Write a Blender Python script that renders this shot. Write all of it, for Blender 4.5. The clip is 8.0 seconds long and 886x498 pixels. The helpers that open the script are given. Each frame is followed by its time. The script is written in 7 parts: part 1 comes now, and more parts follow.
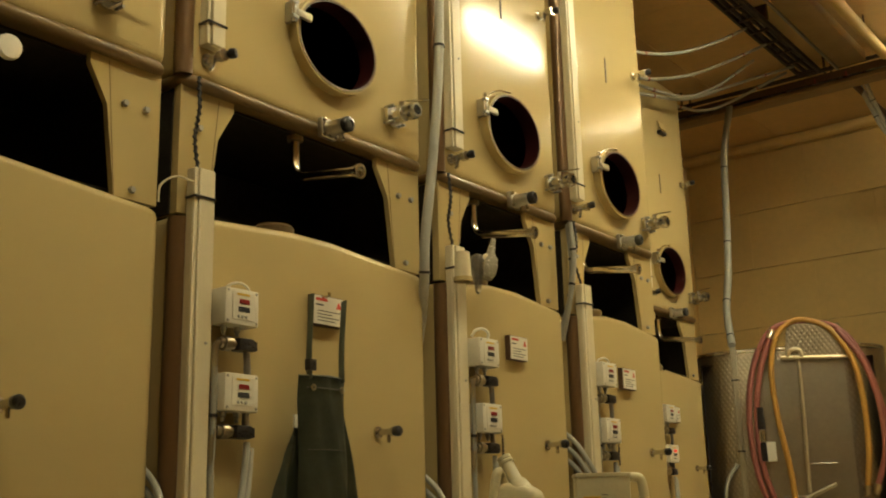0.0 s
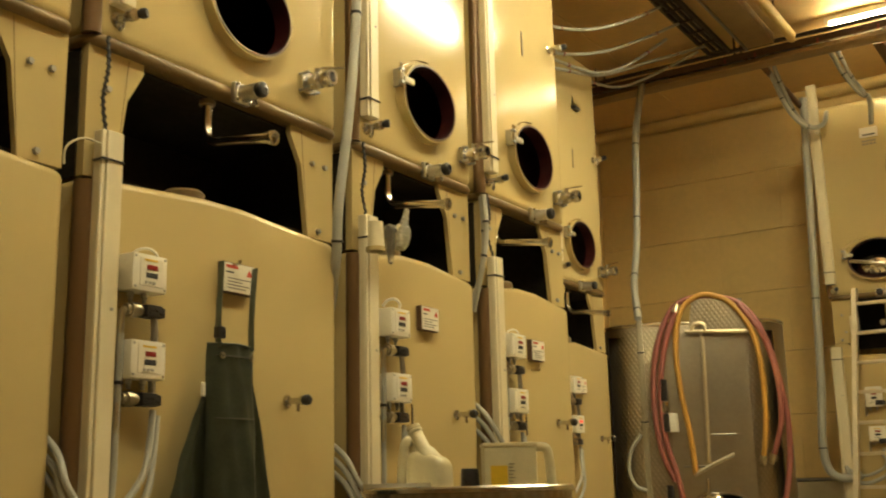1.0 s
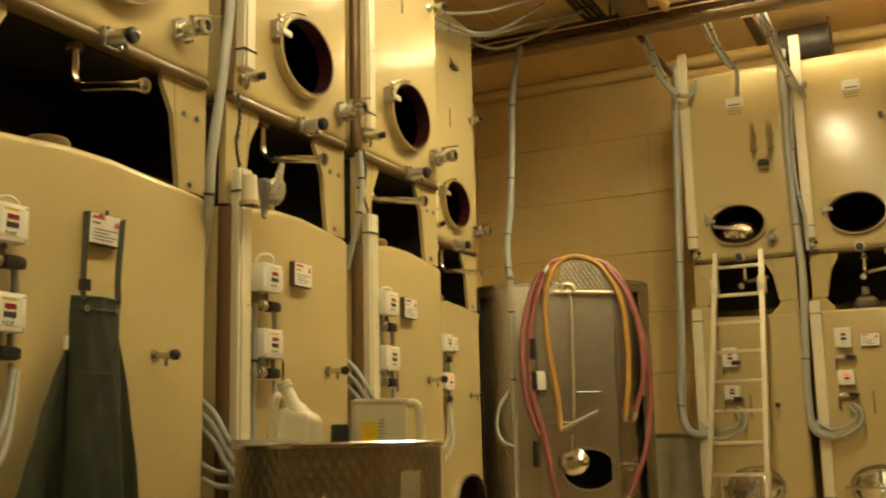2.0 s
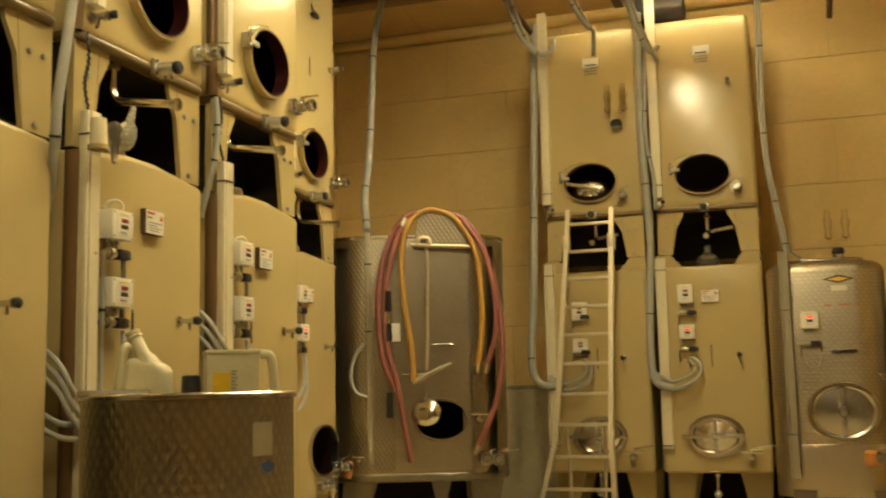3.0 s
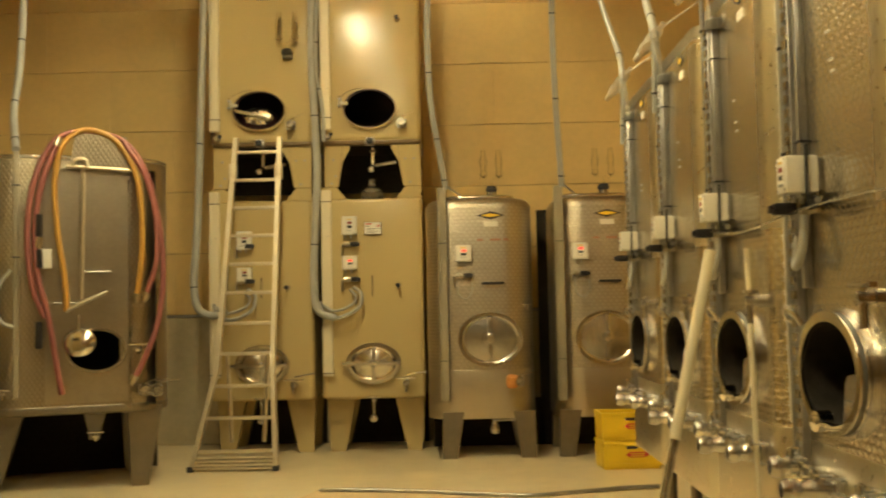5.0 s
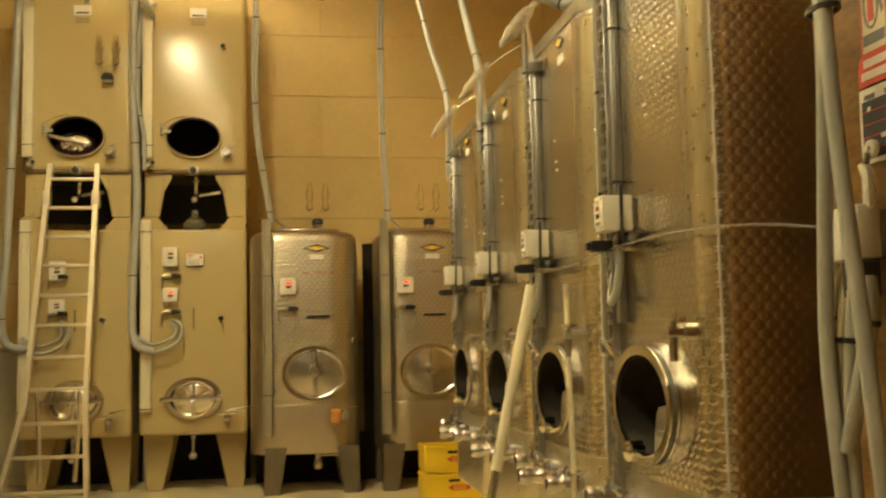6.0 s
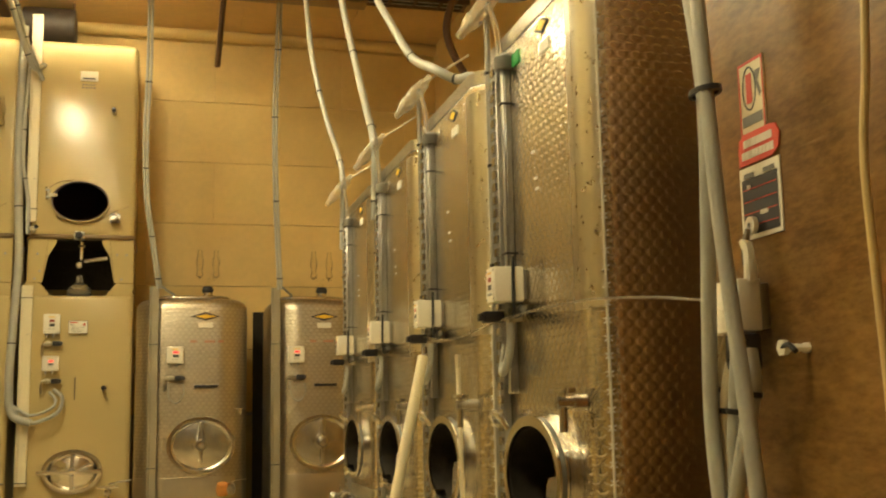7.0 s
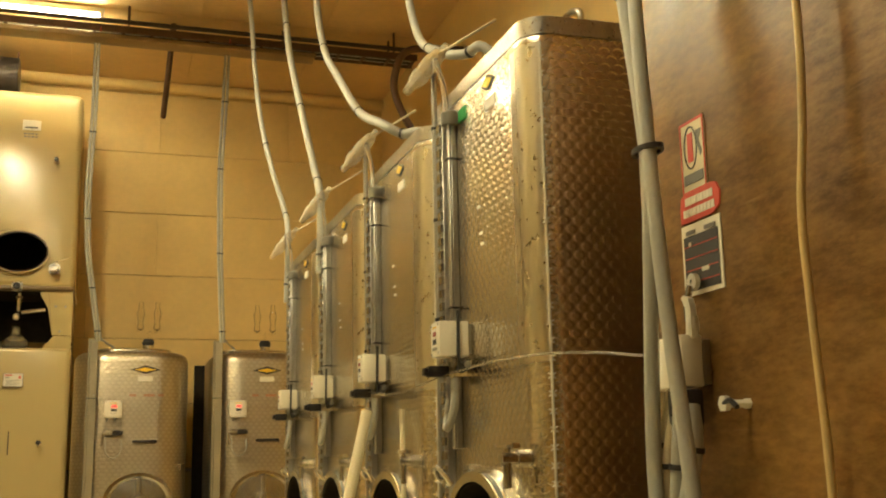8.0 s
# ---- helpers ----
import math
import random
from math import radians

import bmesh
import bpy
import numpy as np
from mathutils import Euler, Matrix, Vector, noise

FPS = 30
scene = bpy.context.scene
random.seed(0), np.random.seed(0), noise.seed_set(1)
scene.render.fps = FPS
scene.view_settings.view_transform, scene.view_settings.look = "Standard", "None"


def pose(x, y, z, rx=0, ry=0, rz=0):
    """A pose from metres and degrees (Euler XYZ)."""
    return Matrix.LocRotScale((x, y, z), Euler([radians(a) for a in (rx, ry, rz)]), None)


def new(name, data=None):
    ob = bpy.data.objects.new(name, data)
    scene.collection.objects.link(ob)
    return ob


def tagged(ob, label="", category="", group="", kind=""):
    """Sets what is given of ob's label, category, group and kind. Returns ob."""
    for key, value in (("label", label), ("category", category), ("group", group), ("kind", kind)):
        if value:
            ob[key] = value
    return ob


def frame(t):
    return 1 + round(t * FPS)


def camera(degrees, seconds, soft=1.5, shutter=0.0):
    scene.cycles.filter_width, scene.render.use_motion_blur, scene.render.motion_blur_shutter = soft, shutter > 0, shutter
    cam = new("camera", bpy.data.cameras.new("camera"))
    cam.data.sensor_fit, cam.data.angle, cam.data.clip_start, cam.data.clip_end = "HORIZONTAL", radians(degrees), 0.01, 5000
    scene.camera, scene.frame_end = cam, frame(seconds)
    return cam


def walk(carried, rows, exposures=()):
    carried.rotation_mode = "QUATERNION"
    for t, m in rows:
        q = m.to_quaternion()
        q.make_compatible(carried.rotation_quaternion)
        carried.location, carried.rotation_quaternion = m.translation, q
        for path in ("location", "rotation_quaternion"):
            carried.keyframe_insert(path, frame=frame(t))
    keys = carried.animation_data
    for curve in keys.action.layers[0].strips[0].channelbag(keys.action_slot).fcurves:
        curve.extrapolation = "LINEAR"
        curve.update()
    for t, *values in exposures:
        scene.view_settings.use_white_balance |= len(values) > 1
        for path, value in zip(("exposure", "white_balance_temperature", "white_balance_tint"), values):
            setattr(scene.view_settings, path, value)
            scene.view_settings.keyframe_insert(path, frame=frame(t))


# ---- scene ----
# Camera: it turns on a stand at eye height; yaw, pitch and roll in degrees
cam = camera(44.85, 8.0, soft=1.9, shutter=0.4)
EYE = 1.45
TURNS = [
    (0.0, 37.62, 14.20, 1.39), (0.5, 35.72, 13.65, 1.38), (1.0, 32.84, 12.50, 1.34), (1.5, 29.62, 11.29, 1.31),
    (3.0, 18.32, 7.36, 1.25), (3.5, 14.44, 5.73, 1.23), (4.0, 9.93, 4.20, 1.21), (5.5, -4.24, 3.16, 1.15),
    (6.0, -8.74, 4.84, 1.15), (6.5, -11.77, 6.82, 1.14), (7.0, -14.48, 8.45, 1.11), (7.5, -16.22, 9.81, 1.09),
    (8.0, -17.44, 11.28, 1.09),
]
walk(cam, [(t, pose(0, 0, EYE, 90 + pitch, roll, yaw)) for t, yaw, pitch, roll in TURNS],
     exposures=[(0.0, -0.02, 6000, 10), (0.5, 0.42, 6050, 10), (1.0, 0.48, 6150, 10), (1.5, 0.54, 6250, 10), (3.5, 0.56, 6350, 10), (4.0, 0.7, 6300, 10), (5.5, 0.84, 6250, 10), (7.0, 0.92, 6200, 10), (8.0, 0.92, 6150, 10)])

# Light: warm fluorescent tubes under the ceiling, closed room
WARM = (1.0, 0.845, 0.47)
world = bpy.data.worlds.new("world")
scene.world = world
world.use_nodes = True
world.node_tree.nodes["Background"].inputs[0].default_value = (0.02, 0.016, 0.008, 1)
world.node_tree.nodes["Background"].inputs[1].default_value = 1.0


# the lit tubes: x, y, z of the middle, length, 0 across or 90 along the room, and a strength balanced tube by tube
# the last tube is unseen, added to brighten the brown and nearest tanks
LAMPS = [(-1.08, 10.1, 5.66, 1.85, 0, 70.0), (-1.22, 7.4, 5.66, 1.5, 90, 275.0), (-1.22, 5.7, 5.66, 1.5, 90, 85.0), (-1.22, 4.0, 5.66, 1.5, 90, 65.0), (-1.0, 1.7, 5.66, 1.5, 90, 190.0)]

# Materials
def nodes_of(name):
    m = bpy.data.materials.new(name)
    m.use_nodes = True
    nt = m.node_tree
    return m, nt, nt.nodes["Principled BSDF"]


def ramp(nt, src, stops):
    r = nt.nodes.new("ShaderNodeValToRGB")
    while len(r.color_ramp.elements) < len(stops):
        r.color_ramp.elements.new(0.5)
    for e, (p, c) in zip(r.color_ramp.elements, stops):
        e.position, e.color = p, (*c, 1)
    nt.links.new(src, r.inputs[0])
    return r.outputs[0]


def noise_at(nt, coord, scale, detail=4, rough=0.6, stretch=None):
    n = nt.nodes.new("ShaderNodeTexNoise")
    n.inputs["Scale"].default_value, n.inputs["Detail"].default_value, n.inputs["Roughness"].default_value = scale, detail, rough
    if stretch:
        mp = nt.nodes.new("ShaderNodeMapping")
        mp.inputs["Scale"].default_value = stretch
        nt.links.new(coord, mp.inputs[0])
        coord = mp.outputs[0]
    nt.links.new(coord, n.inputs["Vector"])
    return n.outputs[0]


def mix(nt, a, b, fac, blend="MIX"):
    n = nt.nodes.new("ShaderNodeMix")
    n.data_type, n.blend_type = "RGBA", blend
    for sock, v in ((n.inputs[0], fac), (n.inputs[6], a), (n.inputs[7], b)):
        if isinstance(v, (int, float)):
            sock.default_value = v
        elif isinstance(v, tuple):
            sock.default_value = (*v, 1)
        else:
            nt.links.new(v, sock)
    return n.outputs[2]


def math_node(nt, op, a, b=0.0):
    n = nt.nodes.new("ShaderNodeMath")
    n.operation = op
    for sock, v in zip(n.inputs, (a, b)):
        if isinstance(v, (int, float)):
            sock.default_value = v
        else:
            nt.links.new(v, sock)
    return n.outputs[0]


def plain(name, color, rough=0.5, metal=0.0, var=0.12, scale=6.0, bump=0.02, bscale=60.0, coat=0.0, dirt=None, vary=0.0):
    """A surface with two scales of variation in colour, gloss and relief."""
    m, nt, b = nodes_of(name)
    tc = nt.nodes.new("ShaderNodeTexCoord").outputs["Object"]
    big = noise_at(nt, tc, scale, 5)
    fine = noise_at(nt, tc, scale * 9, 4)
    c0 = tuple(c * (1 - var) for c in color)
    c1 = tuple(min(1, c * (1 + var)) for c in color)
    col = mix(nt, ramp(nt, big, [(0.3, c0), (0.7, c1)]), ramp(nt, fine, [(0.35, c0), (0.65, c1)]), 0.35)
    if dirt:
        streak = noise_at(nt, tc, 1.6, 6, 0.7, (2.2, 2.2, 0.8))
        col = mix(nt, col, tuple(dirt), ramp(nt, streak, [(0.5, (0, 0, 0)), (0.85, (0.4, 0.4, 0.4))]))
    if vary:
        info = nt.nodes.new("ShaderNodeObjectInfo")
        hv = nt.nodes.new("ShaderNodeHueSaturation")
        nt.links.new(math_node(nt, "ADD", math_node(nt, "MULTIPLY", info.outputs["Random"], vary), 1 - vary / 2), hv.inputs["Value"])
        nt.links.new(col, hv.inputs["Color"])
        col = hv.outputs[0]
    nt.links.new(col, b.inputs["Base Color"])
    nt.links.new(ramp(nt, fine, [(0.3, (rough * 0.85,) * 3), (0.7, (min(1, rough * 1.15),) * 3)]), b.inputs["Roughness"])
    b.inputs["Metallic"].default_value = metal
    b.inputs["Coat Weight"].default_value = coat
    b.inputs["Coat Roughness"].default_value = 0.12
    if bump:
        bp = nt.nodes.new("ShaderNodeBump")
        bp.inputs["Strength"].default_value, bp.inputs["Distance"].default_value = 0.5, bump
        nt.links.new(noise_at(nt, tc, bscale, 3), bp.inputs["Height"])
        nt.links.new(bp.outputs[0], b.inputs["Normal"])
    return m


def dimpled(name, color, pitch=0.05, depth=0.0022, rough=0.22, oval=1.0, flat=False):
    """Stainless sheet with a staggered grid of pressed dimples; the UV is in metres."""
    m, nt, b = nodes_of(name)
    uv = nt.nodes.new("ShaderNodeUVMap").outputs[0]
    tc = nt.nodes.new("ShaderNodeTexCoord").outputs["Object"]
    sep = nt.nodes.new("ShaderNodeSeparateXYZ")
    nt.links.new(uv, sep.inputs[0])
    u = math_node(nt, "MULTIPLY", sep.outputs[0], math.pi / pitch)
    v = math_node(nt, "MULTIPLY", sep.outputs[1], math.pi / pitch * oval)
    p = math_node(nt, "ABSOLUTE", math_node(nt, "SINE", math_node(nt, "ADD", u, v)))
    q = math_node(nt, "ABSOLUTE", math_node(nt, "SINE", math_node(nt, "SUBTRACT", u, v)))
    egg = math_node(nt, "MULTIPLY", p, q)
    height = math_node(nt, "POWER", egg, 1.3)
    if flat:
        # flat-bottomed spots in staggered rows with a narrow honeycomb web between them
        b2 = math_node(nt, "COSINE", math_node(nt, "MULTIPLY", u, 2.0))
        a1 = math_node(nt, "COSINE", math_node(nt, "MULTIPLY", v, 2.0))
        a2 = math_node(nt, "COSINE", math_node(nt, "MULTIPLY", v, 4.0))
        web = math_node(nt, "ADD", a2, math_node(nt, "MULTIPLY", math_node(nt, "MULTIPLY", a1, b2), 2.0))
        egg = math_node(nt, "MULTIPLY", math_node(nt, "ADD", web, 1.5), 1 / 4.5)
        step = nt.nodes.new("ShaderNodeMapRange")
        step.interpolation_type = "SMOOTHSTEP"
        step.inputs["From Min"].default_value, step.inputs["From Max"].default_value = 0.05, 0.5
        nt.links.new(egg, step.inputs["Value"])
        height = step.outputs[0]
    cloud = noise_at(nt, tc, 2.0, 2, 0.5)
    fine = noise_at(nt, tc, 40, 3, 0.6, (1, 1, 0.15))
    dark = tuple(c * 0.86 for c in color)
    col = mix(nt, ramp(nt, cloud, [(0.3, dark), (0.7, color)]), ramp(nt, fine, [(0.3, dark), (0.7, color)]), 0.3)
    # each pressed spot is polished in its middle and duller round its edge
    spot = egg
    col = mix(nt, col, ramp(nt, spot, [(0.1, (0.88, 0.87, 0.85)), (0.85, (1, 1, 1))]), 1.0, "MULTIPLY")
    nt.links.new(col, b.inputs["Base Color"])
    edge = 1.5 if flat else 1.15
    nt.links.new(ramp(nt, spot, [(0.1, (rough * edge,) * 3), (0.5 if flat else 0.85, (rough * 0.9,) * 3)]), b.inputs["Roughness"])
    b.inputs["Metallic"].default_value = 1.0
    bp = nt.nodes.new("ShaderNodeBump")
    bp.inputs["Strength"].default_value, bp.inputs["Distance"].default_value = 1.0, depth
    nt.links.new(height, bp.inputs["Height"])
    b2 = nt.nodes.new("ShaderNodeBump")
    b2.inputs["Strength"].default_value, b2.inputs["Distance"].default_value = 0.4, 0.004
    nt.links.new(noise_at(nt, tc, 5.0, 1, 0.5, (1, 1, 0.15)), b2.inputs["Height"])
    nt.links.new(b2.outputs[0], bp.inputs["Normal"])
    nt.links.new(bp.outputs[0], b.inputs["Normal"])
    return m


def smooth_paint(name, color, rough, wave, metal=0.0):
    """Sprayed paint: nearly even, with soft dents, faint runs and a fine orange peel."""
    m, nt, b = nodes_of(name)
    tc = nt.nodes.new("ShaderNodeTexCoord").outputs["Object"]
    soft = noise_at(nt, tc, 0.9, 1, 0.4)
    runs = noise_at(nt, tc, 3.0, 2, 0.5, (1.0, 1.0, 0.12))
    lo, hi = tuple(c * 0.96 for c in color), tuple(c * 1.03 for c in color)
    nt.links.new(mix(nt, ramp(nt, soft, [(0.0, lo), (1.0, hi)]), ramp(nt, runs, [(0.0, lo), (1.0, hi)]), 0.4), b.inputs["Base Color"])
    b.inputs["Roughness"].default_value = rough
    b.inputs["Metallic"].default_value = metal
    peel = nt.nodes.new("ShaderNodeBump")
    peel.inputs["Strength"].default_value, peel.inputs["Distance"].default_value = 0.15, 0.0006
    nt.links.new(noise_at(nt, tc, 90, 1), peel.inputs["Height"])
    dent = nt.nodes.new("ShaderNodeBump")
    dent.inputs["Strength"].default_value, dent.inputs["Distance"].default_value = 0.5, wave
    nt.links.new(noise_at(nt, tc, 2.6, 1), dent.inputs["Height"])
    nt.links.new(peel.outputs[0], dent.inputs["Normal"])
    nt.links.new(dent.outputs[0], b.inputs["Normal"])
    return m


PAINT = smooth_paint("ochre_tank_paint", (0.475, 0.376, 0.178), 0.17, 0.003)
PAINT.node_tree.nodes["Principled BSDF"].inputs["Specular IOR Level"].default_value = 0.26
# dark ochre small parts, and the shade on the upper tanks' bottom edge
DARK_OCHRE = plain("dark_ochre_and_rim_shade", (0.16, 0.105, 0.042), 0.4, 0, 0.14, 5, 0.002, 40, 0.0)
BRONZE = smooth_paint("bronze_post_paint", (0.16, 0.095, 0.045), 0.3, 0.002, 0.25)
# wine stain taken almost to black, with the tank's inner shade in the colour
STAIN_AND_SHADE = plain("wine_stain_and_inner_shade", (0.022, 0.0025, 0.003), 0.45, 0, 0.3, 5, 0.002, 40)
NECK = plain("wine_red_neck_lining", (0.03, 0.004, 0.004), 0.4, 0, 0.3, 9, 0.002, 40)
STEEL = plain("brushed_stainless", (0.55, 0.53, 0.49), 0.24, 1, 0.1, 9, 0.0006, 140)
STEEL_DULL = plain("dull_galvanised_steel", (0.36, 0.35, 0.33), 0.45, 1, 0.2, 9, 0.001, 90)
MIRROR = plain("polished_stainless", (0.74, 0.71, 0.65), 0.14, 1, 0.06, 8, 0.0008, 30)
DIMPLE = dimpled("dimpled_stainless", (0.56, 0.505, 0.405), 0.056, 0.0012, 0.31, 0.8, True)
DIMPLE_BIG = dimpled("dimpled_stainless_wide", (0.82, 0.76, 0.64), 0.049, 0.0011, 0.18, 0.88, True)
DIMPLE_FLAT = dimpled("dimpled_stainless_rows", (0.41, 0.355, 0.27), 0.04, 0.0024, 0.34, 0.65)
VATM = dimpled("dimpled_vat_steel", (0.38, 0.33, 0.265), 0.044, 0.0028, 0.34, 0.62)
WHITE = plain("white_plastic", (0.74, 0.71, 0.62), 0.4, 0, 0.06, 12, 0.0008, 60)
TRUNK = plain("cream_cable_duct_plastic", (0.68, 0.61, 0.43), 0.42, 0, 0.03, 4, 0.0008, 60, dirt=(0.5, 0.43, 0.28))
GREY = plain("grey_conduit_plastic", (0.36, 0.36, 0.325), 0.45, 0, 0.1, 9, 0.0008, 80)
DARKGREY = plain("dark_grey_plastic", (0.13, 0.125, 0.11), 0.5, 0, 0.1, 9, 0.0008, 80)
DARKGREY2 = plain("aged_grey_plastic", (0.27, 0.235, 0.165), 0.5, 0, 0.1, 9, 0.0008, 80)
CHALK = plain("faded_red_marker", (0.42, 0.2, 0.12), 0.6, 0, 0.2, 40, 0)
BLACK = plain("black_plastic", (0.018, 0.017, 0.02), 0.3, 0, 0.2, 14, 0.0006, 80)
# real rubber parts, and the shade inside the large draped tank
RUBBER_AND_SHADE = plain("black_rubber_and_shade", (0.02, 0.02, 0.02), 0.6, 0, 0.2, 14, 0.001, 80)
BRASS = plain("brass", (0.43, 0.385, 0.29), 0.32, 1, 0.15, 20, 0.0008, 90)
WALLM = plain("ochre_wall_panel", (0.66, 0.478, 0.185), 0.62, 0, 0.09, 1.6, 0.004, 55, vary=0.05)
JOINT = plain("dark_panel_joint", (0.16, 0.10, 0.04), 0.8, 0, 0.2, 8)
CEILM = plain("ochre_ceiling_panel", (0.66, 0.46, 0.205), 0.7, 0, 0.12, 1.5, 0.004, 50)
CONCRETE = plain("damp_concrete", (0.46, 0.40, 0.25), 0.55, 0, 0.16, 1.8, 0.004, 40, dirt=(0.30, 0.26, 0.15))
FLOORM = plain("worn_resin_floor", (0.68, 0.57, 0.35), 0.36, 0, 0.12, 1.3, 0.003, 45, 0.1, dirt=(0.42, 0.35, 0.2))
ALU = plain("worn_aluminium", (0.62, 0.55, 0.40), 0.4, 0.7, 0.12, 12, 0.0008, 90)
CHANNEL = plain("brown_metal_channel", (0.27, 0.19, 0.095), 0.5, 0.2, 0.18, 5, 0.002, 60)
RUST = plain("brown_painted_steel", (0.10, 0.055, 0.03), 0.55, 0.2, 0.25, 9, 0.002, 70)
MATTAN = plain("worn_tan_mat", (0.66, 0.5, 0.29), 0.55, 0, 0.12, 3, 0.002, 70)
DARKRED = plain("dark_red_plastic", (0.25, 0.04, 0.03), 0.45, 0, 0.1, 20, 0)
DARKWOOD = plain("dark_tray_steel", (0.045, 0.035, 0.03), 0.5, 0.4, 0.25, 9, 0.001, 70)
YELLOW = plain("yellow_crate_plastic", (0.80, 0.56, 0.02), 0.4, 0, 0.1, 8, 0.001, 60)
RED = plain("red_print", (0.55, 0.06, 0.035), 0.45, 0, 0.1, 30, 0)
DISPLAY = plain("dark_red_display", (0.26, 0.016, 0.014), 0.3, 0, 0.05, 30, 0)
REDHOSE = plain("red_rubber_hose", (0.25, 0.085, 0.075), 0.45, 0, 0.18, 14, 0.001, 60)
GOLDHOSE = plain("amber_rubber_hose", (0.45, 0.25, 0.05), 0.4, 0, 0.15, 14, 0.001, 60)
GREEN = plain("dark_green_apron_rubber", (0.066, 0.078, 0.055), 0.36, 0, 0.25, 9, 0.002, 60)
ORANGE = plain("orange_sleeve", (0.62, 0.27, 0.07), 0.5, 0, 0.1, 14, 0)
# plain black for places in shade: tier gaps, steel tank insides, behind legs
SHADE_BLACK = plain("black_shade_filler", (0.024, 0.02, 0.015), 0.9, 0, 0.3, 20, 0.004, 60)
SHADE_BLACK.node_tree.nodes["Principled BSDF"].inputs["Specular IOR Level"].default_value = 0.08
LEGM = plain("dull_steel_leg", (0.23, 0.205, 0.16), 0.45, 1, 0.15, 6, 0.001, 80)
GALV = plain("weathered_galvanised_steel", (0.42, 0.38, 0.29), 0.5, 0.5, 0.12, 9, 0.001, 80)
LEGM2 = plain("smooth_tank_steel", (0.53, 0.475, 0.375), 0.36, 1, 0.06, 4, 0.001, 20)
PANELM = plain("brushed_dented_steel", (0.42, 0.37, 0.285), 0.33, 1, 0.1, 3, 0.004, 9)
LEGM3 = plain("smooth_strip_steel", (0.7, 0.65, 0.53), 0.3, 1, 0.04, 3, 0.002, 12)
WELD = plain("pale_ground_weld", (0.74, 0.71, 0.62), 0.42, 0.5, 0.2, 30, 0.001, 60)
LID = plain("satin_stainless", (0.55, 0.53, 0.49), 0.3, 1, 0.1, 9, 0.0006, 100)
JUGM = plain("milky_polythene", (0.64, 0.58, 0.38), 0.35, 0, 0.08, 10, 0.002, 18)
BARS = plain("grey_print", (0.16, 0.15, 0.14), 0.6, 0, 0.1, 30, 0)
NAVY = plain("dark_print", (0.03, 0.03, 0.035), 0.5, 0, 0.1, 30, 0)
GREENTAPE = plain("green_tape", (0.03, 0.32, 0.08), 0.4, 0, 0.1, 30, 0)
YELLOWPRINT = plain("yellow_print", (0.75, 0.5, 0.03), 0.4, 0, 0.1, 30, 0)
BLUEP = plain("blue_print", (0.05, 0.1, 0.28), 0.4, 0, 0.1, 30, 0)


def glass_like(name, tint, rough=0.12):
    m, nt, b = nodes_of(name)
    b.inputs["Base Color"].default_value = (*tint, 1)
    b.inputs["Roughness"].default_value = rough
    b.inputs["Transmission Weight"].default_value = 0.92
    b.inputs["IOR"].default_value = 1.25
    return m


GLASS = glass_like("clear_glass", (0.98, 0.97, 0.95), 0.03)
GLASS.node_tree.nodes["Principled BSDF"].inputs["IOR"].default_value = 1.16
GLASS.node_tree.nodes["Principled BSDF"].inputs["Transmission Weight"].default_value = 1.0
FOGGY = plain("foggy_polythene", (0.88, 0.85, 0.74), 0.22, 0, 0.06, 12, 0.003, 25)
FOGGY.node_tree.nodes["Principled BSDF"].inputs["Transmission Weight"].default_value = 0.75
FOGGY.node_tree.nodes["Principled BSDF"].inputs["IOR"].default_value = 1.2
CLOUDY = plain("cloudy_thin_plastic", (0.85, 0.81, 0.68), 0.25, 0, 0.05, 12, 0.002, 25)
CLOUDY.node_tree.nodes["Principled BSDF"].inputs["Transmission Weight"].default_value = 0.7
CLOUDY.node_tree.nodes["Principled BSDF"].inputs["IOR"].default_value = 1.12
FILMY = glass_like("cloudy_clear_plastic", (0.93, 0.9, 0.8), 0.25)


def glow(name, color, strength):
    m, nt, b = nodes_of(name)
    b.inputs["Base Color"].default_value = (*color, 1)
    b.inputs["Emission Color"].default_value = (*color, 1)
    b.inputs["Emission Strength"].default_value = strength
    return m


LED = glow("lit_red_display", (1.0, 0.05, 0.04), 0.8)


